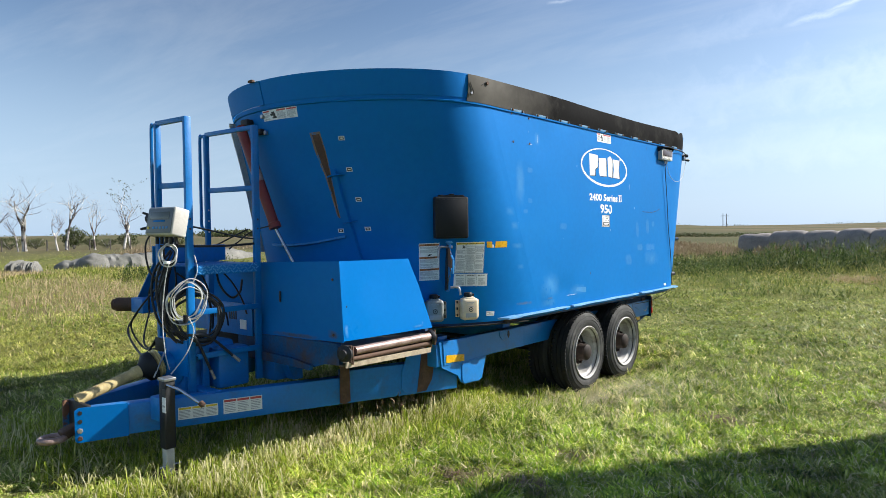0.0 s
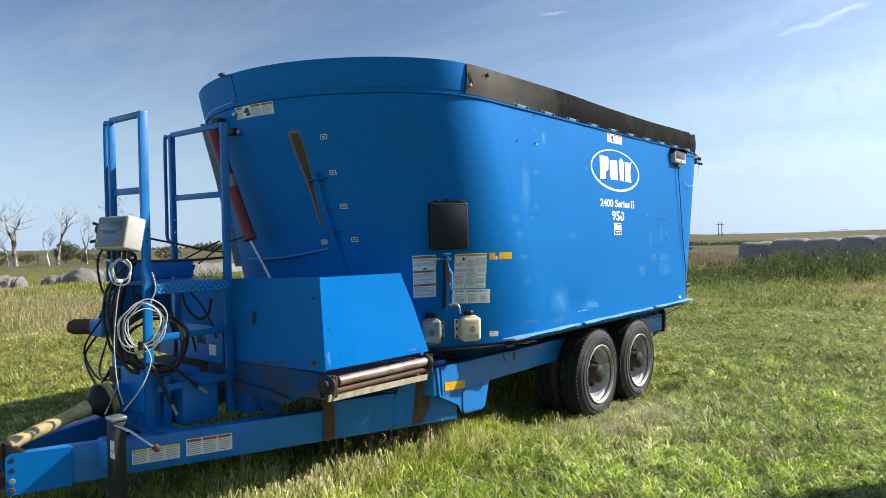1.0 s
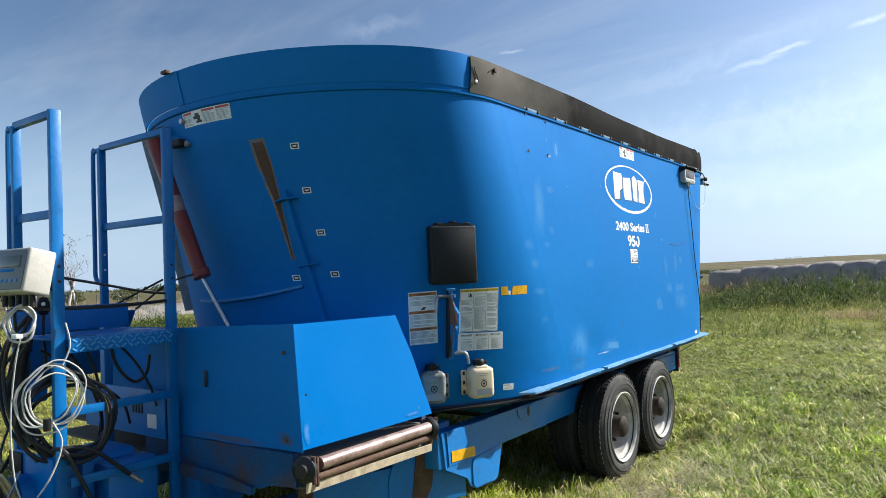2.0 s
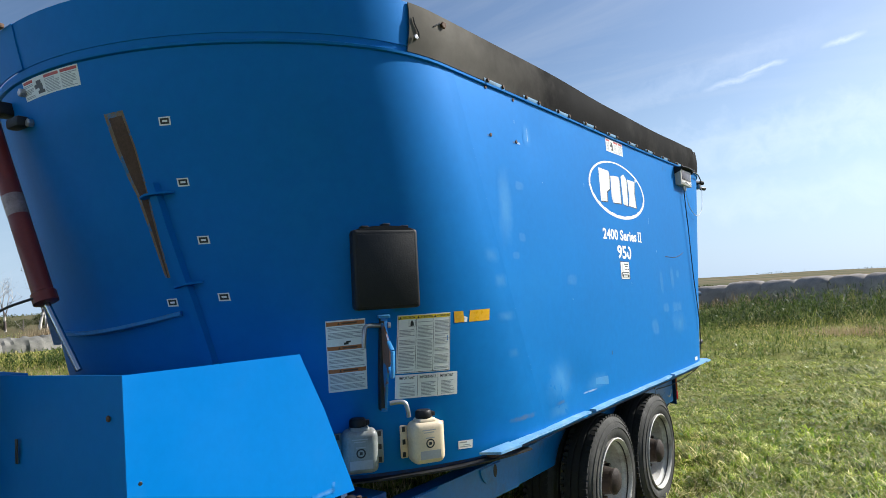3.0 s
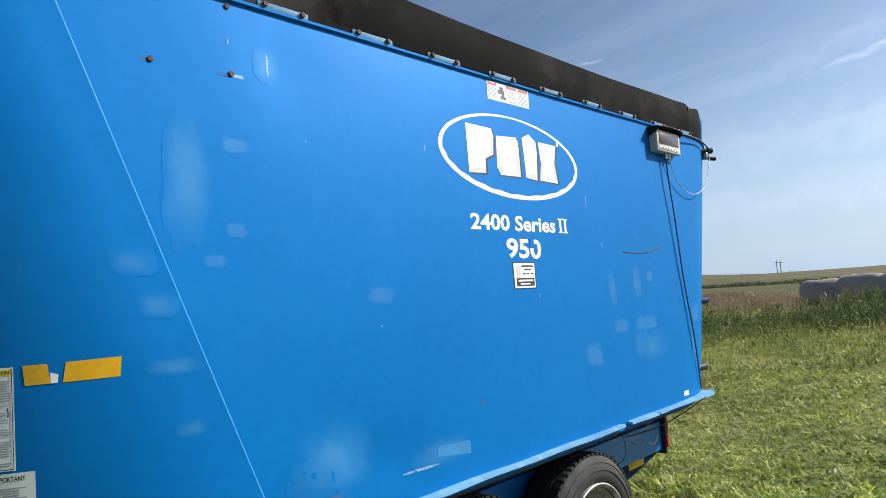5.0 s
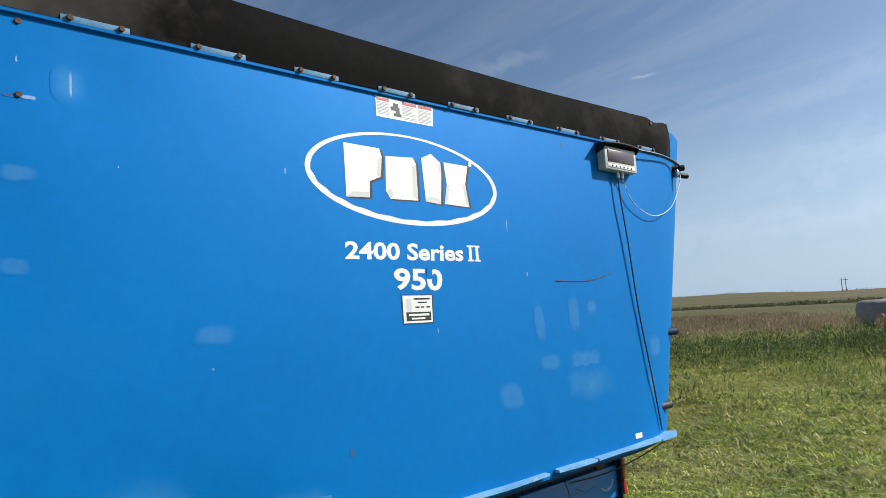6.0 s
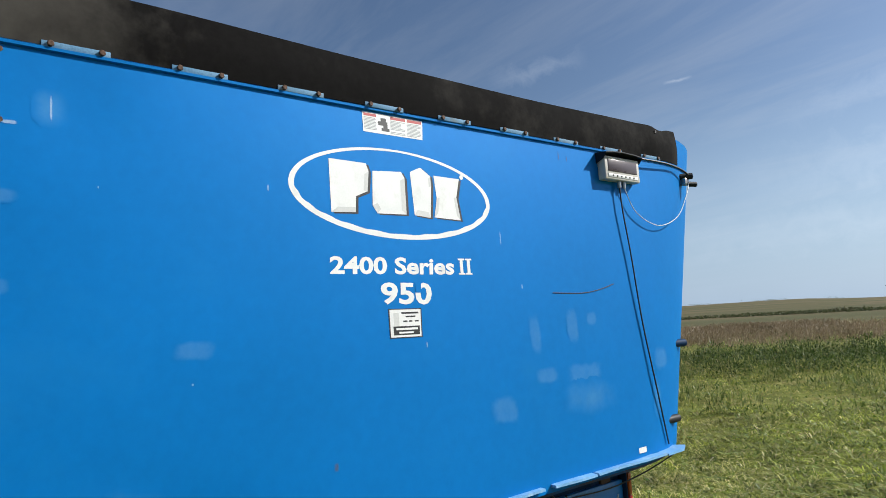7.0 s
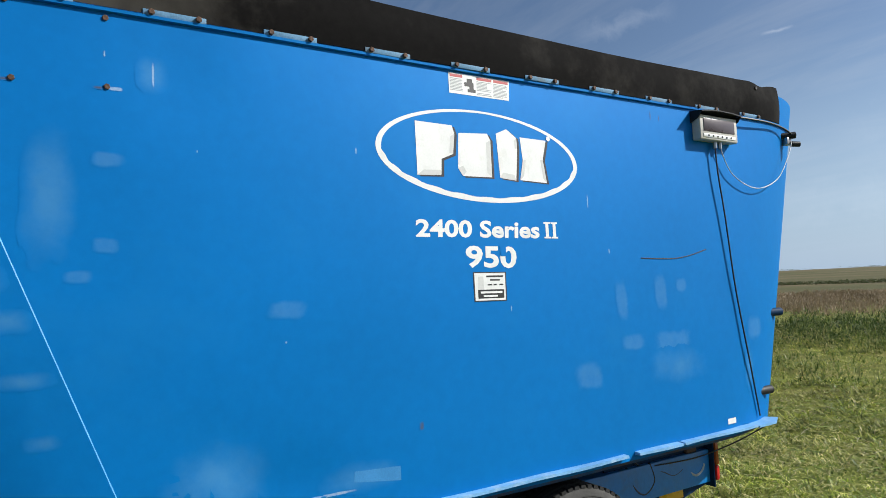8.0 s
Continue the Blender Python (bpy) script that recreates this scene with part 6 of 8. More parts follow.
TD = (TB - TA).normalized()
TN = Vector((TD.y, -TD.x, 0))


def tongue_decal(s0, s1, z0, z1, head, label):
    def at(s, z, off):
        p = Vector((CX + 0.115, 1.46, 0)) + TD * s + TN * (0.0505 + off)
        return Vector((p.x, p.y, z))
    d = part("warning_decal", prism([at(s0, z0, 0.0), at(s1, z0, 0.0), at(s1, z1, 0.0), at(s0, z1, 0.0)], TN * 0.0012), DECAL, mixer, label)
    w, h = s1 - s0, z1 - z0
    for a0, a1 in ((0.02, 0.32), (0.35, 0.66), (0.69, 0.98)):
        part("print", prism([at(s0 + a * w, z0 + b * h, 0.0014) for a, b in ((a0, 0.80), (a1, 0.80), (a1, 0.95), (a0, 0.95))], TN * 0.0005), head, d)
        bm = bmesh.new()
        for k in range(6):
            z = z0 + h * (0.10 + 0.115 * k)
            vs_ = [bm.verts.new(at(s0 + a * w, zz, 0.0019)) for a, zz in ((a0 + 0.01, z), (a1 - rng.choice((0.01, 0.04, 0.1)), z), (a1 - 0.02, z + h * 0.05), (a0 + 0.01, z + h * 0.05))]
            bm.faces.new(vs_)
        part("print", bm, PRINT, d)


tongue_decal(0.55, 0.815, 0.298, 0.384, YELLOW, "white caution decal with yellow header on the tongue")
tongue_decal(0.852, 1.125, 0.298, 0.402, RED, "white danger decal with red header on the tongue")

# ---- parking jack ----
JX, JY = -4.06, 1.803
jack = thing("parking_jack", (JX, JY, 0.0), "dark grey square-tube parking jack on a worn foot, standing in grass", "jack")
tube = part("tube", block((JX, JY, 0.40), (0.075, 0.075, 0.45), 0.006), DARK_STEEL, jack)
part("inner_leg", block((JX, JY, 0.10), (0.058, 0.058, 0.24), 0.005), GALVANISED, jack, "bare steel inner leg")
part("foot", block((JX, JY, 0.0), (0.15, 0.15, 0.012), 0.004), RUSTY, jack, "rusty steel foot plate")
part("cap", block((JX, JY, 0.633), (0.095, 0.085, 0.022), 0.006), STEEL, jack, "steel cap")
part("crank", sweep([(JX + 0.035, JY - 0.02, 0.60), (JX + 0.12, JY + 0.02, 0.575), (JX + 0.22, JY + 0.08, 0.505), (JX + 0.245, JY + 0.10, 0.485)], 0.009, 8), ROD, jack, "bright crank handle")
part("crank_knob", lathe([(0, 0.010), (0.004, 0.019), (0.03, 0.019), (0.036, 0.010)], (JX + 0.235, JY + 0.10, 0.492), (0.8, 0.2, -0.5), 14), RUSTY, jack, "rusty crank knob")
part("foot_pin", sweep([(JX + 0.02, JY - 0.075, 0.062), (JX + 0.02, JY + 0.075, 0.062)], 0.009, 8), ROD, jack, "bright pin through the leg")
part("mount", block((JX - 0.10, JY + 0.02, 0.42), (0.16, 0.10, 0.16), 0.01), BLUE_FRAME, jack, "blue mounting collar")
for z0, z1, mat in ((0.53, 0.575, BLACK_PRINT), (0.42, 0.52, WHITE)):
    part("sticker", block((JX + 0.03, JY - 0.0385, (z0 + z1) / 2), (0.046, 0.0012, z1 - z0), 0.0), mat, jack, "small jack sticker")
part("sticker_print", block((JX + 0.03, JY - 0.0394, 0.462), (0.036, 0.0008, 0.012), 0.0), PRINT, jack)

# ---- ladder with handrails ----
LX = -4.30
ladder = thing("ladder", (LX, 2.40, 0.45), "blue steel access ladder with two handrails and a checker-plate step", "ladder")
for y in (2.115, 2.675):
    part("stile", block((LX, y, 1.435), (0.032, 0.052, 1.97), 0.004), LADDER_PAINT, ladder)
    for z in (1.62, 1.69):
        part("stile_hole", lathe([(0, 0.008), (0.0015, 0.008)], (LX + 0.0165, y + 0.002, z), (1, 0, 0), 10), BLACK_PRINT, ladder, "dark bolt hole")
for z in (1.035, 0.715):
    rung = bmesh.new()
    box(rung, (LX + 0.03, 2.395, z), (0.036, 0.51, 0.010), 0.002)
    box(rung, (LX + 0.045, 2.395, z - 0.012), (0.010, 0.51, 0.040), 0.002)
    part("rung", rung, LADDER_PAINT, ladder)
step = bmesh.new()
box(step, (LX - 0.04, 2.395, 1.352), (0.17, 0.51, 0.006), 0.001)
box(step, (LX + 0.044, 2.395, 1.322), (0.008, 0.51, 0.066), 0.001)
step_ob = part("step", step, LADDER_PAINT, ladder, "blue checker-plate step")
studs = bmesh.new()
for k in range(15):
    for j in range(3):
        y, z = 2.165 + 0.033 * k + (0.016 if j % 2 else 0), 1.302 + 0.021 * j
        t = Matrix.Rotation(radians(35 if (k + j) % 2 else -35), 4, "X")
        box(studs, (LX + 0.0488, y, z), (0.005, 0.026, 0.008), 0.001, t, 1)
    for j in range(4):
        y, x = 2.165 + 0.033 * k, LX - 0.10 + 0.036 * j
        t = Matrix.Rotation(radians(35 if (k + j) % 2 else -35), 4, "Z")
        box(studs, (x, y, 1.356), (0.006, 0.022, 0.003), 0.001, t, 1)
tagged(part("tread_pattern", studs, WELD, step_ob), kind="stuff")
for y, xp, xt, low in ((2.115, -4.73, -4.82, 1.60), (2.675, -5.00, -5.10, 1.28)):
    part("handrail_bar", bar((LX, y, 2.405), (xp, y, 2.415), 0.030, 0.034), LADDER_PAINT, ladder)
    part("handrail_bar", bar((LX, y, 1.935), (xp, y, 1.945), 0.012, 0.042), LADDER_PAINT, ladder)
    part("handrail_post", block((xp, y, (2.41 + low) / 2), (0.034, 0.04, 2.41 - low), 0.004), LADDER_PAINT, ladder)
    part("handrail_tube", sweep([(xp, y, 2.41), (xt + 0.03, y, 2.405), (xt, y, 2.36), (xt, y, 1.80), (xt, y, 1.66), (xt + 0.04, y, 1.62), (xp, y, 1.60)], 0.013, 8, smooth_steps=4), LADDER_PAINT, ladder)
    for z in (1.60, 1.69, 1.78):
        part("stile_hole", lathe([(0, 0.007), (0.0015, 0.007)], (xp + 0.0175, y, z), (1, 0, 0), 8), WHITE, ladder, "pale bolt hole")
part("platform_plate", block((-4.80, 2.40, 1.43), (0.012, 0.62, 0.13), 0.004), BLUE_FRAME, ladder)
part("platform_plate", block((-4.58, 2.40, 1.35), (0.44, 0.56, 0.010), 0.002), BLUE_FRAME, ladder)
part("back_post", block((-4.73, 2.115, 0.98), (0.04, 0.05, 1.3), 0.004), BLUE_FRAME, ladder)
part("back_post", block((-4.99, 2.675, 0.92), (0.05, 0.05, 1.1), 0.004), BLUE_FRAME, ladder)
# tie-down straps across the handrails
part("strap", sweep([(LX, 2.10, 1.645), (-4.35, 2.35, 1.60), (-4.33, 2.55, 1.555), (LX, 2.68, 1.54)], 0.007, 6, smooth_steps=4), BLACK_CABLE, ladder, "black strap tied between the rails")
part("strap", sweep([(-4.45, 1.98, 1.50), (LX, 2.14, 1.495), (LX, 2.40, 1.492), (LX, 2.68, 1.505)], 0.009, 6, smooth_steps=4), BLACK_CABLE, ladder, "black strap tied between the rails")

# ---- discharge conveyor and its hood ----
conv = thing("discharge_conveyor", (-3.9, 3.15, 0.7), "blue cross conveyor with a sheet-metal hood, worn rollers and rust-stained frame", "conveyor")
hood_pts = [(-3.405, 2.735, 1.380), (-3.385, 3.418, 1.372), (-3.365, 3.50, 1.17), (-3.352, 3.505, 1.15), (-3.335, 3.635, 0.815), (-3.345, 2.715, 0.825)]
hood = part("hood_panel", prism(hood_pts, (-0.005, 0, -0.001)), BLUE_NEW, conv, "bright blue sheet-metal end panel of the hood")
for p in ((-3.372, 2.765, 1.060), (-3.371, 3.133, 1.053), (-3.370, 3.498, 1.048)):
    hexbolt(p, (1, 0, 0), 0.007, 0.004, DARK_STEEL, conv)
for y, z, w, h in ((3.035, 1.10, 0.10, 0.20), (2.99, 1.13, 0.05, 0.10), (2.745, 0.90, 0.05, 0.16), (3.525, 0.885, 0.03, 0.10), (3.48, 0.845, 0.22, 0.03), (3.05, 1.29, 0.07, 0.08)):
    flat_blotch([(-3.3435 - 0.108 * (zz - 0.825) + (yy - 2.7) * 0.012, yy, zz) for yy, zz in ((y - w / 2, z - h / 2), (y + w / 2, z - h / 2), (y + w / 2, z + h / 2), (y - w / 2, z + h / 2))], HOOD_SCUFF, conv, "scuff")
flat_blotch([(-3.55, 2.7125, 0.82), (-3.36, 2.7125, 0.82), (-3.36, 2.7155, 0.90), (-3.52, 2.7155, 0.92)], RUST_STAIN, conv, "rust_stain")
flat_blotch([(-4.30, 2.7115, 0.79), (-3.45, 2.7115, 0.80), (-3.45, 2.7135, 0.85), (-4.30, 2.7135, 0.84)], RUST_STAIN, conv, "rust_stain")
part("hood_side", prism([(-3.408, 2.735, 1.380), (-3.350, 2.716, 0.815), (-4.62, 2.716, 0.785), (-4.62, 2.735, 1.345)], (0, 0.005, 0)), BLUE, conv, "blue sheet-metal side of the hood")
part("hood_side", prism([(-3.39, 3.42, 1.37), (-3.345, 3.63, 0.82), (-4.2, 3.63, 0.82), (-4.1, 3.42, 1.2)], (0, 0.005, 0)), BLUE, conv, "blue sheet-metal side of the hood")
part("side_slot", block((-4.07, 2.716, 1.10), (0.020, 0.004, 0.085), 0.001), BLACK_PRINT, conv, "dark slot in the hood side")
hexbolt((-3.47, 2.728, 1.25), (0, -1, 0), 0.010, 0.006, RUSTY, conv)
hexbolt((-3.45, 2.712, 0.86), (0, -1, 0), 0.010, 0.006, RUSTY, conv)
part("conveyor_frame", prism([(-4.62, 2.70, 0.79), (-3.40, 2.70, 0.805), (-3.38, 2.70, 0.66), (-3.55, 2.70, 0.645), (-3.70, 2.70, 0.600), (-4.62, 2.70, 0.585)], (0, 0.035, 0)), BLUE_RUSTY, conv, "rust-stained blue conveyor frame")
part("conveyor_frame", prism([(-5.9, 3.62, 0.79), (-3.40, 3.62, 0.805), (-3.38, 3.62, 0.66), (-3.70, 3.62, 0.600), (-5.9, 3.62, 0.585)], (0, 0.035, 0)), BLUE_RUSTY, conv, "rust-stained blue conveyor frame")
part("frame_bracket", prism([(-4.25, 2.672, 0.60), (-4.25, 2.672, 0.665), (-3.88, 2.672, 0.655), (-3.66, 2.672, 0.625), (-3.67, 2.672, 0.59)], (0, 0.026, 0)), BLUE_RUSTY, conv, "rusty bracket under the conveyor")
part("belt", block((-4.6, 3.17, 0.76), (2.42, 0.86, 0.016), 0.004), RUBBER, conv, "black rubber conveyor belt")
part("belt", block((-4.6, 3.17, 0.645), (2.42, 0.86, 0.014), 0.004), RUBBER, conv, "black rubber conveyor belt")
part("roller", sweep([(-3.325, 2.79, 0.752), (-3.318, 3.575, 0.752)], 0.030, 20), ROLLER, conv, "worn roller with flaking paint")
part("roller", sweep([(-3.322, 2.77, 0.698), (-3.315, 3.60, 0.698)], 0.018, 16), RUSTY, conv, "rusty steel bar below the roller")
part("belt_wiper", prism([(-3.330, 2.715, 0.682), (-3.335, 2.715, 0.640), (-3.315, 3.58, 0.628), (-3.310, 3.58, 0.665)], (0.010, 0, 0)), CREAM_STRIP, conv, "worn cream wiper strip")
for y, dx in ((2.735, 0.0), (3.62, 0.01)):
    part("bearing", lathe([(0, 0.055), (0.012, 0.060), (0.03, 0.060), (0.042, 0.035), (0.055, 0.03)], (-3.345 + dx, y + (0.0 if y < 3 else -0.03), 0.742), (0.3, -1 if y < 3 else 1, 0), 20), DARK_STEEL, conv, "dark greasy roller bearing")
    part("tension_bolt", sweep([(-3.30, y, 0.68), (-3.30, y, 0.80)], 0.010, 8), RUSTY, conv, "rusty tension bolt")
    part("end_plate", block((-3.335, y + (0.03 if y < 3 else -0.03), 0.725), (0.06, 0.014, 0.13), 0.004), RUSTY, conv, "rusty roller end plate")
part("support_leg", prism([(-4.23, 2.80, 0.60), (-4.23, 2.96, 0.60), (-4.17, 2.92, 0.44), (-4.17, 2.84, 0.44)], (0.10, 0, 0)), BLUE_FRAME, conv)
# the far end: deflector and rusty motor
part("deflector", prism([(-5.62, 2.55, 1.42), (-5.62, 3.2, 1.42), (-5.95, 3.2, 0.98), (-5.95, 2.50, 0.98)], (-0.006, 0, 0.006)), BLUE_FRAME, conv)
part("deflector_stripe", prism([(-5.74, 2.55, 1.265), (-5.74, 2.72, 1.265), (-5.78, 2.72, 1.21), (-5.78, 2.55, 1.21)], (0.008, 0, 0.008)), AMBER, conv, "amber reflector strip")
part("end_box", block((-5.72, 2.50, 0.955), (0.22, 0.22, 0.13), 0.012), BLUE_FRAME, conv)
part("far_motor", lathe([(0, 0.05), (0.01, 0.062), (0.18, 0.062), (0.19, 0.05), (0.21, 0.05)], (-5.85, 2.45, 0.955), (-0.8, -0.6, 0), 20), RUSTY, conv, "rusty drive motor")

# ---- gearbox bay behind the ladder ----
part("vent_panel", block((-4.78, 2.66, 0.90), (0.86, 0.012, 0.25), 0.003), BLUE_FRAME, mixer)
for g in (-4.93, -4.66):
    for k in range(4):
        part("vent_slot", block((g + 0.030 * k, 2.652, 0.935), (0.014, 0.004, 0.085), 0.001), BLACK_PRINT, mixer, "dark louvre slot")
part("small_sticker", block((-4.47, 2.652, 0.86), (0.09, 0.003, 0.075), 0.001), WHITE, mixer, "white sticker on the vented panel")
part("gearbox", block((-4.57, 2.33, 0.60), (0.30, 0.42, 0.34), 0.03), BLUE_FRAME, mixer)
part("gearbox_flange", lathe([(0, 0.16), (0.03, 0.16), (0.05, 0.10), (0.12, 0.10)], (-4.57, 2.14, 0.62), (0, -1, 0), 24), BLUE_FRAME, mixer)
part("front_plate", block((-4.50, 2.085, 0.69), (0.40, 0.014, 0.26), 0.004), BLUE_NEW, mixer)
part("front_plate", block((-4.68, 2.074, 0.76), (0.14, 0.008, 0.10), 0.002), BLACK_PLASTIC, mixer, "black rubber guard plate")
part("oil_tank", block((-4.36, 2.45, 0.58), (0.15, 0.26, 0.30), 0.02), BLUE_FRAME, mixer)
part("cover_box", block((-4.30, 2.85, 0.52), (0.22, 0.22, 0.18), 0.012), BLUE_FRAME, mixer)
part("bay_upright", block((-4.40, 2.27, 0.60), (0.05, 0.05, 0.36), 0.004), BLUE_FRAME, mixer)
part("tongue_tie", bar((CX - 0.42, 2.2, 0.43), (CX + 0.42, 2.2, 0.43), 0.10, 0.06), BLUE_FRAME, mixer)
part("bay_wall", block((-5.05, 2.95, 1.08), (1.0, 0.014, 0.50), 0.004), BLUE, mixer)

# ---- drive shaft ----
shaft = thing("drive_shaft", (-4.57, 1.75, 0.5), "dirty yellow guarded drive shaft with black bellows resting on the tongue", "drive shaft")
a, b = Vector((-4.565, 2.02, 0.655)), Vector((-4.60, 1.44, 0.475))
ax = (b - a).normalized()
part("bellows", lathe([(0.0, 0.055)] + [(0.012 + 0.011 * k, 0.105 if k % 2 else 0.090) for k in range(5)], a, ax, 28), PTO_YELLOW, shaft, "dirty yellow bellows")
part("bell", lathe([(0.066, 0.106), (0.085, 0.108), (0.115, 0.098), (0.14, 0.062), (0.16, 0.05)], a, ax, 28), BLACK_PLASTIC, shaft, "black rubber bell guard")
part("guard_tube", lathe([(0.13, 0.044), (0.20, 0.046), (0.21, 0.038), (0.56, 0.038), (0.57, 0.042), (0.60, 0.042)], a, ax, 24), PTO_YELLOW, shaft)
part("chain", sweep([a + Vector((0.08, 0.0, 0.1)), a + Vector((0.10, -0.06, 0.0)), a + Vector((0.09, -0.10, -0.09))], 0.006, 6, smooth_steps=4), STEEL, shaft, "small steel chain")

# ---- wheels ----
def wheel(y, z, outer_x, inward, label):
    """One wheel of a pair: tyre with tread, dished rim, hub."""
    r = 0.415
    w = thing("wheel", (outer_x - 0.13, y, z), label, "wheel", "wheels of the mixer")
    w.parent = mixer
    w.location = Vector(w.location) - WHERE[mixer.name]
    for key in ("category", "group"):
        del w[key]
    c = (outer_x, y, z)
    prof = [(-0.025, 0.262), (-0.008, 0.285), (0.0, 0.315), (-0.006, 0.355), (-0.022, 0.390), (-0.036, r - 0.008), (-0.050, r), (-0.075, r + 0.002), (-0.078, r - 0.010), (-0.086, r - 0.010), (-0.089, r + 0.003),
            (-0.124, r + 0.004), (-0.127, r - 0.010), (-0.135, r - 0.010), (-0.138, r + 0.003), (-0.166, r + 0.002), (-0.180, r - 0.004), (-0.194, 0.390), (-0.212, 0.35), (-0.215, 0.31), (-0.205, 0.28), (-0.19, 0.262)]
    tyre = part("tyre", lathe(prof, c, (1, 0, 0), 72, close=False), TYRE, w, "dusty black truck tyre")
    tyre.data.materials.append(SIDEWALL)
    for face in tyre.data.polygons:
        if WHERE[tyre.name].x + face.center.x > outer_x - 0.030:
            face.material_index = 1
    lugs = bmesh.new()
    for k in range(64):
        a = 2 * math.pi * k / 64
        for dx in (-0.046, -0.184):
            m = Matrix.Rotation(a, 4, "X")
            p = Vector((outer_x + dx, y, z)) + m.to_3x3() @ Vector((0, 0, r - 0.004))
            box(lugs, p, (0.030, 0.026, 0.016), 0.0, m)
    tagged(part("tread_lug", lugs, TYRE, tyre), kind="stuff")
    for rr in (0.335, 0.372):
        part("sidewall_rib", lathe([(-0.006 if rr < 0.36 else -0.0175, rr - 0.003), (0.002 if rr < 0.36 else -0.0095, rr), (-0.006 if rr < 0.36 else -0.0175, rr + 0.003)], c, (1, 0, 0), 64, close=False), SIDEWALL, tyre)
    part("rim", lathe([(-0.022, 0.266), (-0.002, 0.272), (0.002, 0.266), (-0.002, 0.258), (-0.018, 0.250), (-0.040, 0.246), (-0.056, 0.228), (-0.110, 0.222), (-0.140, 0.213), (-0.160, 0.198), (-0.160, 0.168), (-0.148, 0.150), (-0.145, 0.125), (-0.145, 0.0)], c, (1, 0, 0), 56, close=False), RIM, w, "white-painted dished rim, rusting")
    part("rim_lip", lathe([(-0.0195, 0.2505), (-0.0235, 0.2465), (-0.030, 0.2475)], c, (1, 0, 0), 56, close=False), DARK_STEEL, w, "dark joint round the rim lip")
    for k in range(5):
        a = 2 * math.pi * (k + 0.3) / 5
        m = Matrix.Translation((outer_x - 0.156, y, z)) @ Matrix.Rotation(a, 4, "X") @ pose(0, 0, 0.178) @ Matrix.Diagonal((1, 1.5, 0.85, 1))
        hole = lathe([(0.004, 0.034), (-0.012, 0.032)], (0, 0, 0), (1, 0, 0), 14)
        bmesh.ops.transform(hole, matrix=m, verts=hole.verts)
        part("hand_hole", hole, RUSTY if k % 2 else DARK_STEEL, w, "dark hand hole in the rim")
    if inward:
        part("hub_flange", lathe([(-0.146, 0.118), (-0.135, 0.118), (-0.131, 0.110), (-0.129, 0.075)], c, (1, 0, 0), 28, close=False), RUSTY, w, "rusty hub flange")
        part("hub", lathe([(-0.133, 0.096), (-0.115, 0.092), (-0.060, 0.083), (-0.030, 0.079), (-0.024, 0.084), (-0.010, 0.081), (0.004, 0.062), (0.013, 0.036), (0.015, 0.0)], c, (1, 0, 0), 28, close=False), HUB, w, "brown greasy protruding hub")
        for k in range(8):
            a = 2 * math.pi * k / 8
            part("wheel_stud", lathe([(-0.133, 0.022), (-0.106, 0.021), (-0.104, 0.013), (-0.078, 0.013)], (outer_x, y + 0.112 * math.cos(a), z + 0.112 * math.sin(a)), (1, 0, 0), 6), HUB, w, "rusty wheel stud")
    return w


for y, z in ((5.815, 0.317), (6.705, 0.314)):
    wheel(y, z, -3.115, True, "outer truck wheel with dusty tyre and rusting white rim")
    wheel(y, z, -3.375, False, "inner truck wheel of a pair")
    wheel(y, z, CX * 2 + 3.115 + 0.215, True, "far truck wheel with dusty tyre")
    part("axle", sweep([(CX - 1.2, y, z), (CX + 1.2, y, z)], 0.05, 12), DARK_STEEL, mixer, "dark steel axle")
    part("axle_bracket", block((CX + 1.13, y, 0.48), (0.10, 0.20, 0.18), 0.01), DARK_STEEL, mixer, "dark spring bracket")
for tip, mat in ((Vector((-3.235, 8.565, 1.44)), NAVY), (Vector((-3.200, 8.352, 0.985)), BLACK_PLASTIC)):
    part("hinge_pin", sweep([tip - Vector((0.004, 0.26, 0.0)), tip - Vector((0.002, 0.10, 0.0)), tip], 0.025, 14), mat, mixer, "stub pin on the rear door")

# ---- things hung on the tub ----
def on_front(deg, z, off=0.0):
    """A frame on the rounded front: x along the wall to the right, y outward, z up."""
    p = curved(deg, z, off)
    out = Vector((math.cos(radians(deg)), -math.sin(radians(deg)), 0))
    right = Vector((math.sin(radians(deg)), math.cos(radians(deg)), 0))
    return Matrix.Translation(p) @ Matrix((right, out, Vector((0, 0, 1)))).transposed().to_4x4()


def rounded_slab(m, w, d, h, bevel, segments=4):
    bm = bmesh.new()
    box(bm, (0, 0, 0), (w, d, h), bevel, None, segments)
    bmesh.ops.transform(bm, matrix=m, verts=bm.verts)
    return bm


# document box: moulded black case with ribbed lid
m = on_front(32.4, 1.695, 0.0)
doc = thing("document_box", m @ Vector((0, 0.04, -0.17)), "black plastic document box with a hinged lid on the tub", "document box")
part("case", rounded_slab(m @ pose(0, 0.040, -0.005), 0.286, 0.072, 0.338, 0.016), BLACK_PLASTIC, doc)
bm = bmesh.new()
pts = [(-0.135, 0.150), (-0.128, 0.163), (-0.10, 0.170), (-0.055, 0.176), (0.0, 0.179), (0.055, 0.176), (0.10, 0.170), (0.128, 0.163), (0.135, 0.150)]
vs0 = [bm.verts.new(m @ Vector((x, 0.006, z))) for x, z in pts]
vs1 = [bm.verts.new(m @ Vector((x, 0.072, z))) for x, z in pts]
bm.faces.new(vs0)
bm.faces.new(vs1[::-1])
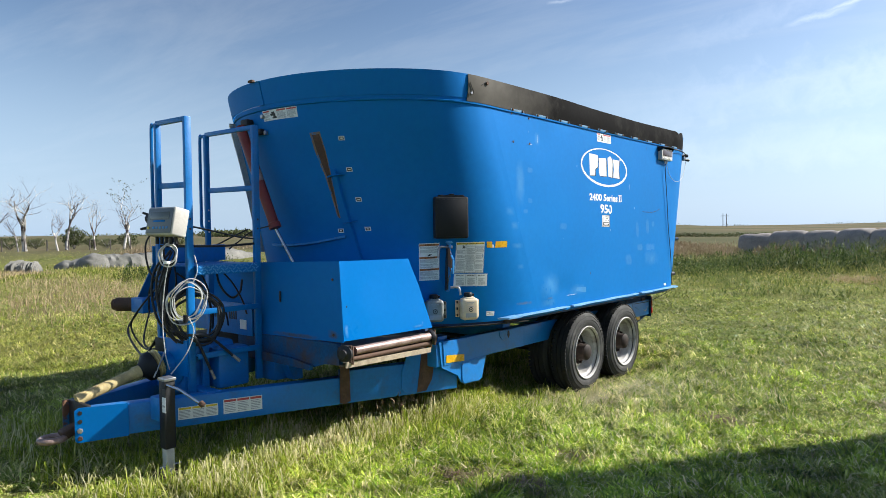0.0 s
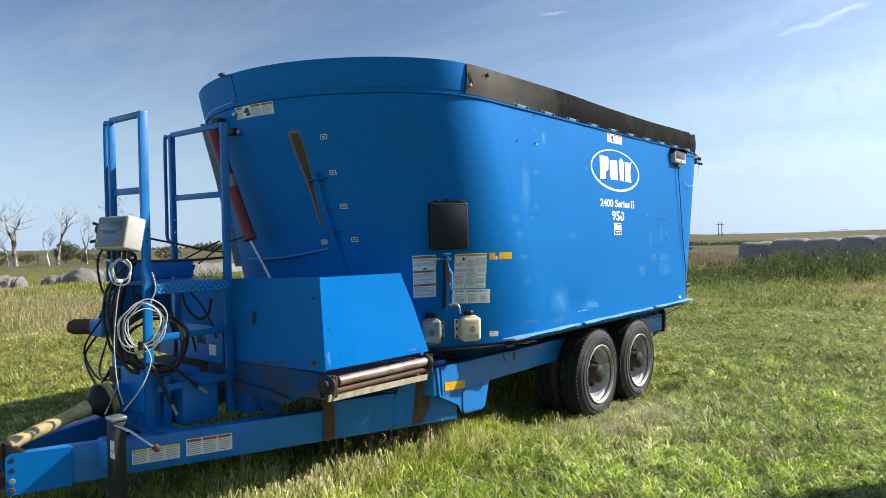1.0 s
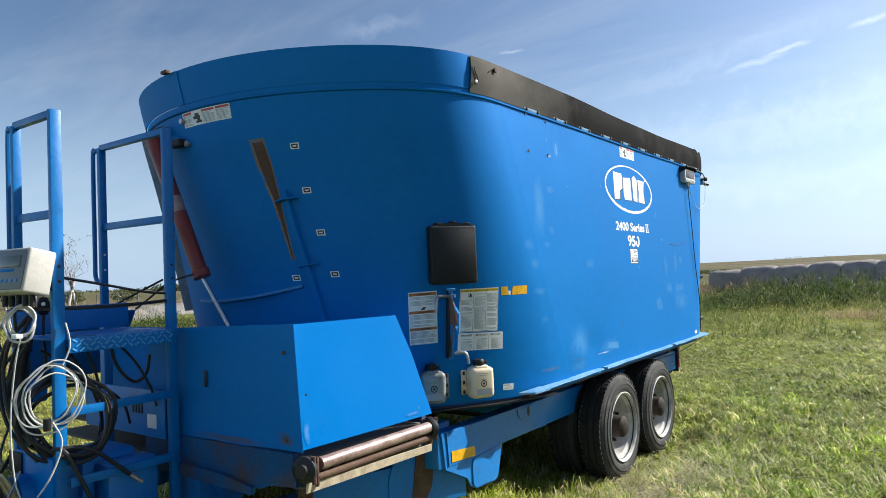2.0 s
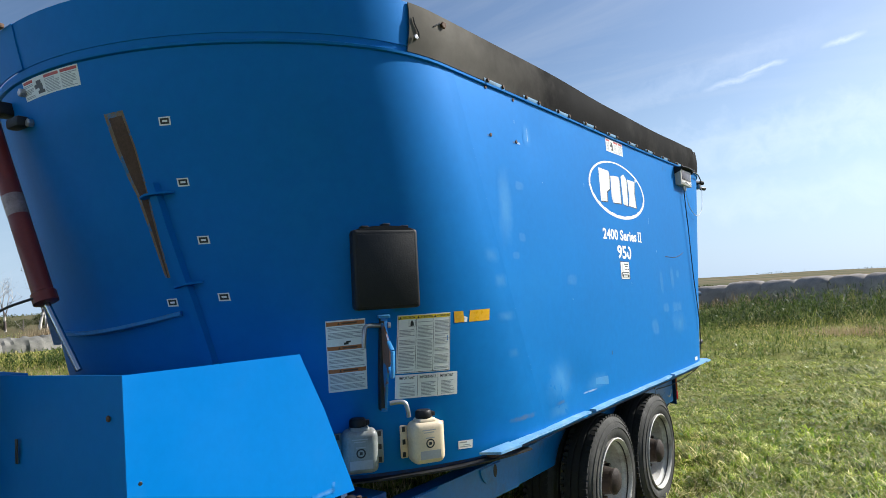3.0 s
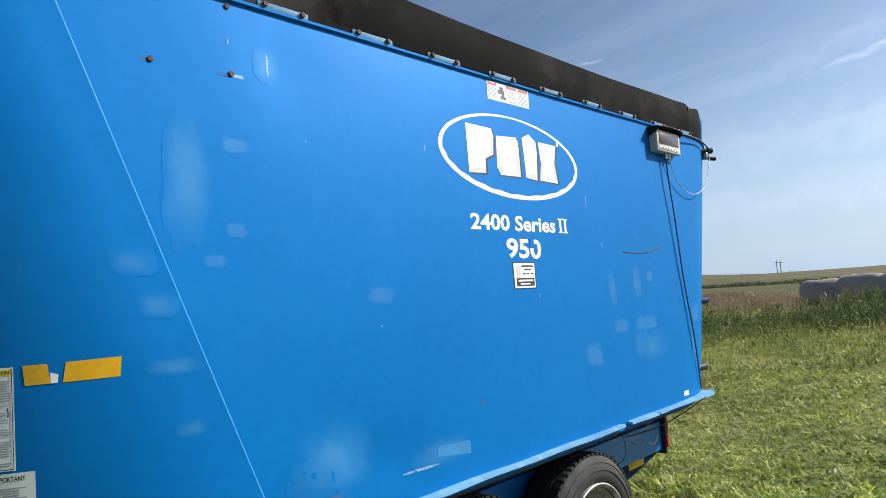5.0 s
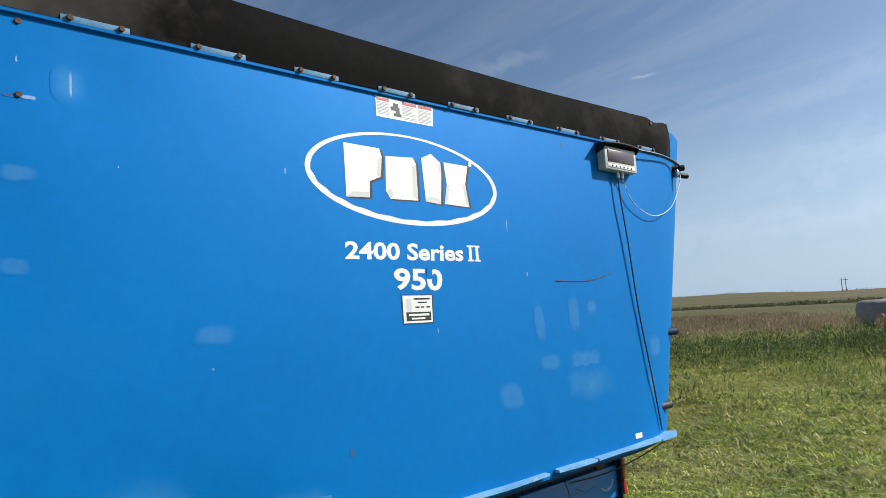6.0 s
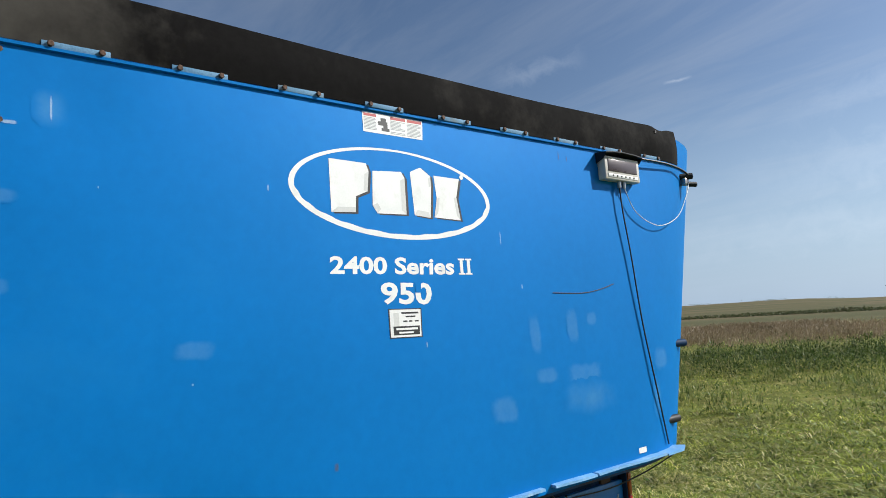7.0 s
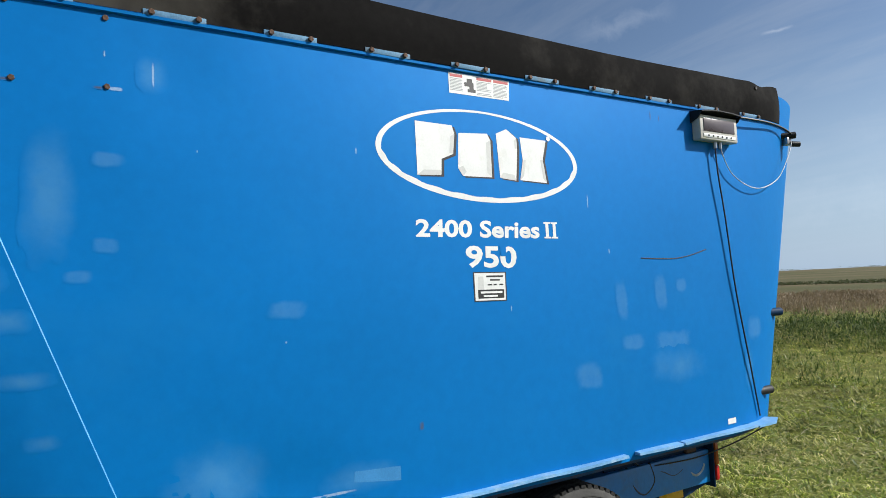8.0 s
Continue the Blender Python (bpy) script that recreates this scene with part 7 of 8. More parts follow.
for k in range(len(pts)):
    j = (k + 1) % len(pts)
    bm.faces.new((vs0[k], vs1[k], vs1[j], vs0[j]))
bmesh.ops.bevel(bm, geom=list(bm.edges), offset=0.004, segments=2, affect="EDGES")
lid = part("lid", bm, BLACK_PLASTIC, doc)
for x, z in ((-0.088, 0.174), (0.006, 0.183), (0.088, 0.174)):
    part("hinge", rounded_slab(m @ pose(x, 0.050, z), 0.034 if x else 0.014, 0.042, 0.010, 0.004, 2), BLACK_PLASTIC, lid)
part("cover_panel", rounded_slab(m @ pose(0, 0.0760, -0.008), 0.250, 0.003, 0.300, 0.0012, 2), BLACK_PLASTIC, doc)

# tool bar bracket: upright channel with a rusty plate, two bent rods
m = on_front(35.8, 1.285, 0.0)
tool = thing("tool_bracket", m @ Vector((0, 0, -0.2)), "narrow blue and rusty bracket holding bent steel rods", "bracket")
part("channel", rounded_slab(m @ pose(0.004, 0.028, 0.0, 0, 0, 0) @ pose(0, 0, 0, 0, 2.2, 0), 0.030, 0.05, 0.40, 0.004, 2), BLUE_FRAME, tool)
# two dark strips colour in the shade on the channel's front and left
part("channel_shade_front", rounded_slab(m @ pose(-0.004, 0.0545, 0.0) @ pose(0, 0, 0, 0, 2.2, 0), 0.016, 0.004, 0.37, 0.001, 1), BLACK_PRINT, tool, "dark strip painting the shade in the channel's hollow")
part("channel_shade_side", rounded_slab(m @ pose(-0.0115, 0.028, 0.0) @ pose(0, 0, 0, 0, 2.2, 0), 0.003, 0.046, 0.39, 0.001, 1), DARK_STEEL, tool, "dark strip painting the channel's shaded side")
part("channel_cap", rounded_slab(m @ pose(0.012, 0.030, 0.203), 0.052, 0.062, 0.014, 0.004, 2), BLUE_EDGE, tool)
bm = bmesh.new()
def swung(y, z, dx=0.0):
    return m @ Vector((-0.004 + 0.02 * (y - 0.03) + dx, 0.03 + 0.72 * (y - 0.03), z))


def swung_plate(pl, thick):
    bm = bmesh.new()
    f0 = [bm.verts.new(swung(y, z, 0.0)) for y, z in pl]
    f1 = [bm.verts.new(swung(y, z, thick)) for y, z in pl]
    bm.faces.new(f0)
    bm.faces.new(f1[::-1])
    for k in range(len(pl)):
        j = (k + 1) % len(pl)
        bm.faces.new((f0[k], f1[k], f1[j], f0[j]))
    return bm


part("latch_plate", swung_plate([(0.03, 0.185), (0.075, 0.175), (0.15, 0.135), (0.20, 0.10), (0.215, 0.02), (0.17, -0.01), (0.06, -0.195), (0.03, -0.195)], 0.008), LIGHT_RUST, tool, "plate worn to rust and pale blue")
bm = bmesh.new()
for a_, b_ in (((0.19, 0.10), (0.27, 0.065)), ((0.27, 0.065), (0.245, -0.045)), ((0.245, -0.045), (0.195, -0.005))):
    bar(swung(*a_, 0.004), swung(*b_, 0.004), 0.016, 0.012, 0.003, bm)
part("latch_handle", bm, BLUE_EDGE, tool, "pale blue handle loop")
for (x, y, z), r in (((0.0175, 0.085, 0.145), 0.009), ((0.0175, 0.13, 0.115), 0.009)):
    part("latch_hole", lathe([(0, r), (0.002, r)], swung(y, z, 0.0075), m.to_3x3() @ Vector((1, 0, 0)), 10), BLACK_PRINT, tool, "dark hole")
part("rod_hook", sweep([m @ Vector(p) for p in ((0.0, 0.05, 0.165), (-0.05, 0.055, 0.168), (-0.075, 0.06, 0.16), (-0.082, 0.065, 0.12), (-0.085, 0.065, 0.075))], 0.010, 10, smooth_steps=4), STEEL, tool, "bent steel rod")
part("rod_hook", sweep([m @ Vector(p) for p in ((0.02, 0.05, -0.168), (0.06, 0.055, -0.165), (0.085, 0.06, -0.172), (0.094, 0.062, -0.20), (0.098, 0.062, -0.232))], 0.010, 10, smooth_steps=4), STEEL, tool, "bent steel rod")
part("nut", lathe([(0, 0.012), (0.012, 0.012)], m @ Vector((0.028, 0.045, 0.165)), m.to_3x3() @ Vector((1, 0, 0)), 6), STEEL, tool, smooth=False)


def bottle(deg, z, mat, label, tall=0.182, stains=True):
    m = on_front(deg, z, 0.0)
    b = thing("fluid_bottle", m @ Vector((0, 0.06, -tall / 2)), label, "bottle", "bottles on the tub")
    body = rounded_slab(m @ pose(0, 0.062, 0), 0.150, 0.105, tall, 0.030, 5)
    part("body", body, mat, b)
    part("shoulder", rounded_slab(m @ pose(0, 0.060, tall / 2 - 0.004), 0.085, 0.080, 0.03, 0.012, 3), mat, b)
    part("cap", lathe([(0, 0.034), (0.006, 0.037), (0.028, 0.036), (0.036, 0.030), (0.037, 0.0)], m @ Vector((-0.005, 0.060, tall / 2 + 0.008)), (0, 0, 1), 16, close=False), BLACK_PLASTIC, b, "black ribbed cap")
    part("cap_tab", rounded_slab(m @ pose(0.03, 0.060, tall / 2 + 0.024), 0.03, 0.03, 0.02, 0.004, 2), BLACK_PLASTIC, b)
    for side in (-1, 1):
        f = part("flange", rounded_slab(m @ pose(side * 0.088, 0.020, 0.0), 0.034, 0.012, tall * 0.78, 0.005, 2), mat, b)
        for dz in (-0.055, 0.0, 0.055):
            part("flange_slot", rounded_slab(m @ pose(side * 0.090, 0.027, dz), 0.014, 0.003, 0.022, 0.001, 1), BLACK_PRINT, f, "dark slot")
    ringm = m @ pose(0, 0.1155, -0.002)
    bm = bmesh.new()
    r0 = [bm.verts.new(ringm @ Vector((0.020 * math.cos(k * math.pi / 12), 0, 0.020 * math.sin(k * math.pi / 12)))) for k in range(24)]
    r1 = [bm.verts.new(ringm @ Vector((0.014 * math.cos(k * math.pi / 12), 0, 0.014 * math.sin(k * math.pi / 12)))) for k in range(24)]
    for k in range(24):
        bm.faces.new((r0[k], r0[(k + 1) % 24], r1[(k + 1) % 24], r1[k]))
    part("round_mark", bm, BLACK_PRINT, b, "dark printed ring")
    part("round_mark", rounded_slab(ringm, 0.012, 0.0006, 0.012, 0.0, 1), BLACK_PRINT, b, "printed symbol")
    bm = bmesh.new()
    for k, (x0, x1, zz) in enumerate(((-0.035, 0.03, 0.055), (-0.028, 0.02, 0.045), (-0.02, 0.02, 0.022))):
        box(bm, (0, 0, 0), (x1 - x0, 0.0006, 0.004), 0.0, Matrix.Translation(((x0 + x1) / 2, 0.1155, zz)))
    bmesh.ops.transform(bm, matrix=m, verts=bm.verts)
    part("print", bm, PRINT, b)
    if stains:
        part("print_panel", rounded_slab(m @ pose(0, 0.1155, -0.050), 0.095, 0.0008, 0.036, 0.0, 1), PRINT, b, "grey printed panel")
    return b


bottle(31.3, 0.932, WHITE_PLASTIC, "cream plastic fluid bottle with black cap, yellowed by fluid")
bottle(42.4, 0.925, GREY_PLASTIC, "dusty grey-white plastic fluid bottle with black cap")
# added dark strip where only shade lies beneath the tub
part("under_tub_shade_strip", wall_band([(0.770, -0.004), (0.771, 0.034), (0.780, 0.034), (0.781, -0.004)], lambda k: STRAIGHT + 3 <= k < STRAIGHT + 20), DARK_STEEL, mixer, "added dark strip under the tub, in place of shade")

# remote display under the flap, with its hood, bracket and cables
disp = thing("remote_display", (-3.08, 7.87, 2.42), "grey remote weight display with dark screen and hood", "display")
part("case", block((-3.115, 7.868, 2.503), (0.055, 0.335, 0.140), 0.007, None, 3), GREY_BOX, disp)
part("screen", block((-3.086, 7.868, 2.518), (0.004, 0.275, 0.072), 0.002), DARK_SCREEN, disp, "dark red unlit screen")
part("key_strip", block((-3.086, 7.868, 2.457), (0.004, 0.285, 0.020), 0.002), WHITE, disp, "pale key strip")
for k in range(6):
    part("key", lathe([(0, 0.006), (0.003, 0.005)], (-3.084, 7.768 + 0.040 * k, 2.457), (1, 0, 0), 10), BLACK_PRINT, disp, "small dark key")
part("hood", prism([(-3.145, 7.690, 2.592), (-3.145, 8.046, 2.592), (-3.062, 8.046, 2.584), (-3.058, 7.95, 2.590), (-3.056, 7.85, 2.592), (-3.058, 7.76, 2.589), (-3.062, 7.690, 2.582)], (0, 0, 0.006)), BLACK_PLASTIC, disp, "black rubber hood")
for y in (7.690, 8.040):
    part("hood_side", prism([(-3.145, y, 2.592), (-3.064, y, 2.583), (-3.085, y, 2.555), (-3.145, y, 2.53)], (0, 0.005, 0)), BLACK_PLASTIC, disp, "black rubber hood side")
for y in (7.855, 7.900):
    part("gland", sweep([(-3.112, y, 2.436), (-3.112, y, 2.395)], 0.011, 10), STEEL, disp, "metal cable gland")
xw = CX + 1.445
part("cable", sweep([(-3.112, 7.855, 2.40), (-3.11, 7.862, 2.25), (xw + 0.015, 7.90, 2.0), (xw + 0.014, 7.95, 1.6), (xw + 0.014, 8.03, 1.2), (-3.155, 8.16, 0.86)], 0.0045, 6, smooth_steps=6), BLACK_CABLE, disp, "thin dark cable hanging down the side")
part("cable", sweep([(-3.112, 7.900, 2.40), (-3.112, 8.00, 2.255), (-3.112, 8.22, 2.185), (-3.122, 8.46, 2.255), (-3.15, 8.64, 2.41), (-3.17, 8.73, 2.52)], 0.0028, 6, smooth_steps=6), WHITE_CABLE, disp, "thin pale cable looping to the rear")
part("cable", sweep([(-3.10, 8.02, 2.595), (-3.112, 8.35, 2.60), (-3.15, 8.60, 2.595), (-3.17, 8.73, 2.572)], 0.006, 6, smooth_steps=5), BLACK_CABLE, disp, "black cable along the rim")
cam_knob = thing("rear_camera", (-3.17, 8.78, 2.52), "small black rear-view camera on a stub", "camera")
part("camera_body", sweep([(-3.22, 8.69, 2.56), (-3.165, 8.765, 2.565)], 0.022, 14), BLACK_PLASTIC, cam_knob)
part("camera_mount", block((-3.20, 8.72, 2.525), (0.05, 0.05, 0.05), 0.008), STEEL, cam_knob, "pale metal mount")
part("camera_lens", sweep([(-3.18, 8.74, 2.508), (-3.155, 8.79, 2.505)], 0.018, 14), BLACK_PLASTIC, cam_knob)

# ---- scale indicator on the ladder ----
ind = thing("scale_indicator", (-4.36, 1.98, 1.56), "grey scale indicator with lcd and keypad, strapped to the ladder", "scale indicator")
lean = pose(-4.355, 1.985, 1.665, -12, 0, 10)
def ind_slab(x, y, z, w, d, h, bevel, segments=2):
    return rounded_slab(lean @ pose(x, y, z), w, d, h, bevel, segments)
part("case", ind_slab(0, 0, 0, 0.285, 0.125, 0.200, 0.012, 3), GREY_BOX, ind)
part("face", ind_slab(0, -0.064, 0, 0.262, 0.006, 0.178, 0.003), GREY_FACE, ind, "dark grey keypad face")
part("screen", ind_slab(0, -0.0685, 0.036, 0.200, 0.004, 0.052, 0.002), LCD, ind, "blank grey-green lcd")
part("name_bar", ind_slab(0, -0.0685, -0.003, 0.12, 0.003, 0.012, 0.001), BLUE, ind, "small blue bar")
for k in range(5):
    part("key", ind_slab(-0.05 + 0.035 * k, -0.0685, -0.050, 0.020, 0.004, 0.016, 0.002), BLUE_EDGE, ind, "pale blue key")
part("key", ind_slab(-0.105, -0.0685, -0.050, 0.020, 0.004, 0.018, 0.002), YELLOW, ind, "yellow key")
for k in range(5):
    p0 = lean @ Vector((-0.10 + 0.05 * k, 0.01, -0.10))
    part("gland", sweep([p0, p0 - Vector((0, 0, 0.05))], 0.012, 10), DARK_STEEL, ind, "dark cable gland")
part("mount", block((-4.335, 2.07, 1.66), (0.09, 0.05, 0.16), 0.006), DARK_STEEL, ind, "dark mounting bracket")
part("side_plug", sweep([lean @ Vector((-0.145, 0, 0.03)), lean @ Vector((-0.215, 0.01, 0.035))], 0.038, 12), BLACK_PLASTIC, ind, "black plug on the side")
part("side_lever", sweep([lean @ Vector((-0.18, 0, 0.05)), lean @ Vector((-0.27, -0.01, 0.075))], 0.010, 6), BLACK_PLASTIC, ind, "black plug lever")
part("side_lever", sweep([lean @ Vector((-0.18, 0, -0.03)), lean @ Vector((-0.265, -0.01, -0.045))], 0.010, 6), BLACK_PLASTIC, ind, "black plug lever")

# ---- cable coils and hoses on the ladder ----
def coil(name, label, centre, normal, radii, r, mat, seed, category, group="", stretch=1.15):
    """Loose loops of cable hanging from a point."""
    q = random.Random(seed)
    n = Vector(normal).normalized()
    s = n.cross(Vector((0, 0, 1))).normalized()
    u = s.cross(n)
    t = thing(name, centre, label, category, group)
    for rad in radii:
        pts = []
        c = Vector(centre) + s * q.uniform(-0.02, 0.02) + u * q.uniform(-0.02, 0.02) + n * q.uniform(-0.02, 0.02)
        ph, wob = q.uniform(0, 6.3), q.uniform(0.05, 0.14)
        for k in range(21):
            a = 2 * math.pi * k / 20
            w = 1 + wob * math.sin(2 * a + ph) + 0.03 * math.sin(5 * a)
            pts.append(c + s * rad * w * math.cos(a) + u * rad * stretch * w * math.sin(a) + n * 0.01 * math.sin(2 * a))
        part("loop", sweep(pts, r, 6, smooth_steps=2), mat, t)
    return t


c = coil("cable_coil", "coil of grey-white scale cable hung on the ladder", (-4.245, 2.055, 1.115), (1, -0.45, 0), (0.098, 0.106, 0.114, 0.122, 0.128), 0.0042, WHITE_CABLE, 3, "cable")
part("plug", sweep([(-4.20, 2.02, 1.02), (-4.20, 2.02, 0.97)], 0.016, 10), BLACK_PLASTIC, c, "black plug")
part("tail", sweep([(-4.22, 2.05, 1.0), (-4.20, 2.08, 0.90), (-4.20, 2.02, 0.75), (-4.23, 1.92, 0.62)], 0.0042, 6, smooth_steps=5), WHITE_CABLE, c)
part("tail", sweep([(-4.25, 2.11, 1.24), (-4.24, 2.14, 1.33), (-4.26, 2.13, 1.43)], 0.0042, 6, smooth_steps=5), WHITE_CABLE, c)
c = coil("hose_coil", "coil of black hydraulic hose behind the ladder stile", (-4.31, 2.17, 1.00), (1, -0.35, 0), (0.16, 0.172, 0.185, 0.150, 0.165), 0.0095, BLACK_CABLE, 5, "hose")
for k, (x, y, z) in enumerate(((-4.23, 2.22, 0.60), (-4.23, 2.40, 0.68))):
    mid = Vector((-4.25, 2.12 + 0.10 * k, 0.84))
    part("hose_tail", sweep([(-4.30, 2.08, 0.86), mid, (x, y, z)], 0.010, 8, smooth_steps=5), BLACK_CABLE, c)
    d = (Vector((x, y, z)) - mid).normalized()
    part("coupler", sweep([Vector((x, y, z)), Vector((x, y, z)) + d * 0.075], 0.012, 10), STEEL, c, "steel hose coupler")
c = coil("cable_coil", "small coil of grey-white cable under the scale indicator", (-4.31, 1.955, 1.43), (1, -0.6, 0), (0.05, 0.056, 0.062), 0.0055, WHITE_CABLE, 8, "cable")
part("tail", sweep([(-4.30, 1.96, 1.38), (-4.34, 1.95, 1.25), (-4.37, 1.94, 1.0), (-4.36, 1.95, 0.75), (-4.40, 2.0, 0.62)], 0.004, 6, smooth_steps=6), WHITE_CABLE, c)
part("clip", block((-4.30, 1.945, 1.385), (0.05, 0.03, 0.02), 0.004), WHITE, c, "white cable clip")
q = random.Random(12)
hoses = thing("hydraulic_hoses", (-4.55, 2.1, 0.9), "bundle of black hydraulic hoses and cables in front of the gearbox", "hose")
HOSES = (((-4.40, 2.03, 1.47), (-4.44, 1.97, 1.36), (-4.47, 1.95, 1.2), (-4.43, 1.97, 1.0), (-4.33, 2.05, 0.88), (-4.26, 2.15, 0.80)),
         ((-4.48, 2.06, 1.45), (-4.58, 2.0, 1.33), (-4.60, 1.98, 1.15), (-4.52, 1.99, 0.95), (-4.40, 2.06, 0.80)),
         ((-4.50, 2.2, 1.34), (-4.42, 2.25, 1.22), (-4.38, 2.3, 1.10), (-4.42, 2.36, 0.96), (-4.5, 2.4, 0.86)),
         ((-4.6, 2.5, 1.33), (-4.58, 2.52, 1.18), (-4.52, 2.58, 1.08), (-4.46, 2.62, 1.12), (-4.44, 2.63, 1.22)),
         ((-5.45, 2.42, 1.02), (-5.1, 2.3, 1.2), (-4.8, 2.12, 1.3), (-4.6, 2.05, 1.34)),
         ((-5.75, 2.42, 0.9), (-5.7, 2.3, 0.75), (-5.3, 2.2, 0.62), (-4.95, 2.1, 0.66), (-4.8, 2.1, 0.78)),
         ((-4.42, 2.05, 1.46), (-4.48, 2.0, 1.30), (-4.50, 1.98, 1.10), (-4.40, 2.02, 0.92), (-4.28, 2.12, 0.85)),
         ((-4.45, 2.08, 1.42), (-4.55, 2.02, 1.20), (-4.52, 2.0, 1.0), (-4.42, 2.05, 0.86), (-4.30, 2.2, 0.84)),
         ((-4.36, 2.04, 1.40), (-4.45, 1.98, 1.22), (-4.46, 1.96, 1.05), (-4.38, 2.0, 0.90)),
         ((-4.60, 2.1, 1.35), (-4.75, 2.05, 1.2), (-5.1, 2.2, 0.98), (-5.5, 2.4, 0.95)),
         ((-4.55, 2.1, 1.30), (-4.8, 2.0, 1.05), (-5.2, 2.1, 0.85), (-5.0, 2.1, 0.70), (-4.75, 2.1, 0.72)),
         ((-5.5, 2.4, 0.92), (-5.2, 2.2, 0.74), (-4.95, 2.12, 0.70), (-4.7, 2.1, 0.80)),
         ((-4.70, 2.06, 1.62), (-4.76, 2.02, 1.5), (-4.74, 2.04, 1.30), (-4.60, 2.08, 1.2)),
         ((-4.5, 2.12, 1.3), (-4.45, 2.3, 1.15), (-4.5, 2.5, 1.0), (-4.6, 2.6, 0.85)),
         ((-4.6, 2.35, 1.33), (-4.55, 2.4, 1.15), (-4.6, 2.45, 0.95), (-4.55, 2.4, 0.78)),
         ((-4.5, 2.45, 1.33), (-4.45, 2.55, 1.2), (-4.42, 2.62, 1.05), (-4.40, 2.64, 0.95)),
         ((-4.62, 2.28, 1.30), (-4.62, 2.28, 1.1), (-4.58, 2.25, 0.92), (-4.5, 2.2, 0.80)),
         ((-4.36, 2.0, 1.58), (-4.38, 1.97, 1.5), (-4.40, 1.98, 1.40), (-4.44, 2.02, 1.3)))
for k, line in enumerate(HOSES):
    part("hose", sweep(line, 0.009 if k < 6 else 0.007, 7, smooth_steps=6), BLACK_CABLE, hoses)
part("bundle", sweep([(-4.50, 2.06, 1.36), (-4.53, 2.04, 1.2), (-4.50, 2.03, 1.0), (-4.42, 2.06, 0.88)], 0.030, 10, smooth_steps=5), BLACK_CABLE, hoses, "thick bundle of black hose")

# hanging pendant controller with its cable
pendant = thing("pendant_control", (-4.72, 2.227, 1.45), "small black oval pendant control hanging on a cable", "control")
bm = lathe([(-0.052, 0.0), (-0.045, 0.018), (-0.02, 0.030), (0.015, 0.030), (0.042, 0.018), (0.05, 0.0)], (-4.72, 2.227, 1.505), (0, 0, 1), 18, close=False)
part("body", bm, BLACK_PLASTIC, pendant)
part("button", lathe([(0, 0.010), (0.004, 0.009)], (-4.692, 2.215, 1.515), (1, -0.4, 0), 10), WHITE, pendant, "pale button")
part("cable", sweep([(-4.72, 2.227, 1.46), (-4.735, 2.23, 1.36), (-4.715, 2.23, 1.26), (-4.72, 2.23, 1.186), (-4.76, 2.22, 1.10)], 0.007, 6, smooth_steps=5), BLACK_CABLE, pendant)


# ---- beyond the pasture ----
def bale(at, along, radius, length, flat_by, seed, label):
    """A sagged round bale lying on its side: lumpy, with rounded ends."""
    q = random.Random(seed)
    ax = Vector((math.cos(along), math.sin(along), 0))
    s = Vector((-ax.y, ax.x, 0))
    bm = bmesh.new()
    n, rows_ = 26, 9
    ringv = []
    for i in range(rows_):
        t = i / (rows_ - 1) * 2 - 1
        f = 1.0 - 0.10 * abs(t) ** 6
        ring = []
        for k in range(n):
            a = 2 * math.pi * k / n
            r = radius * f * (1 + 0.08 * noise.noise((3 * math.cos(a) + seed, 3 * math.sin(a), 2.2 * t)))
            ca, sa = math.cos(a), math.sin(a)
            ca, sa = math.copysign(abs(ca) ** 0.72, ca), math.copysign(abs(sa) ** 0.72, sa)
            h = r * sa
            h = max(h, -radius * flat_by)
            ring.append(bm.verts.new(Vector(at) + ax * t * length / 2 + s * r * 1.04 * ca + Vector((0, 0, h + radius * flat_by))))
        ringv.append(ring)
    for a, b in zip(ringv, ringv[1:]):
        for k in range(n):
            bm.faces.new((a[k], a[(k + 1) % n], b[(k + 1) % n], b[k]))
    bm.faces.new(ringv[0][::-1])
    bm.faces.new(ringv[-1])
    return tagged(part("hay_bale", bm, BALE), label, "hay bale", "row of hay bales")


def out_left(px_angle, dist):
    """A place beyond the wagon by its bearing (degrees left of the wagon's axis) and distance from the walk's start."""
    return (0.147 - dist * math.sin(radians(px_angle)), -0.348 + dist * math.cos(radians(px_angle)), 0.0)


JOINTS = (15.9, 13.65, 11.3, 9.1, 7.0, 4.9, 2.8, 0.7, -1.4)
for k, (g0, g1) in enumerate(zip(JOINTS, JOINTS[1:])):
    a, b = Vector(out_left(g0, 43.0 - 0.75 * k)), Vector(out_left(g1, 42.25 - 0.75 * k))
    r = (0.68, 0.77, 0.77, 0.82, 0.82, 0.84, 0.82, 0.84)[k]
    bale(tuple((a + b) / 2 - Vector((0, 0, 0.02))), math.atan2((b - a).y, (b - a).x), r, (b - a).length * 0.97, 0.80, 20 + k, "dark grey-brown net-wrapped round hay bale, weathered, in a row behind weeds")


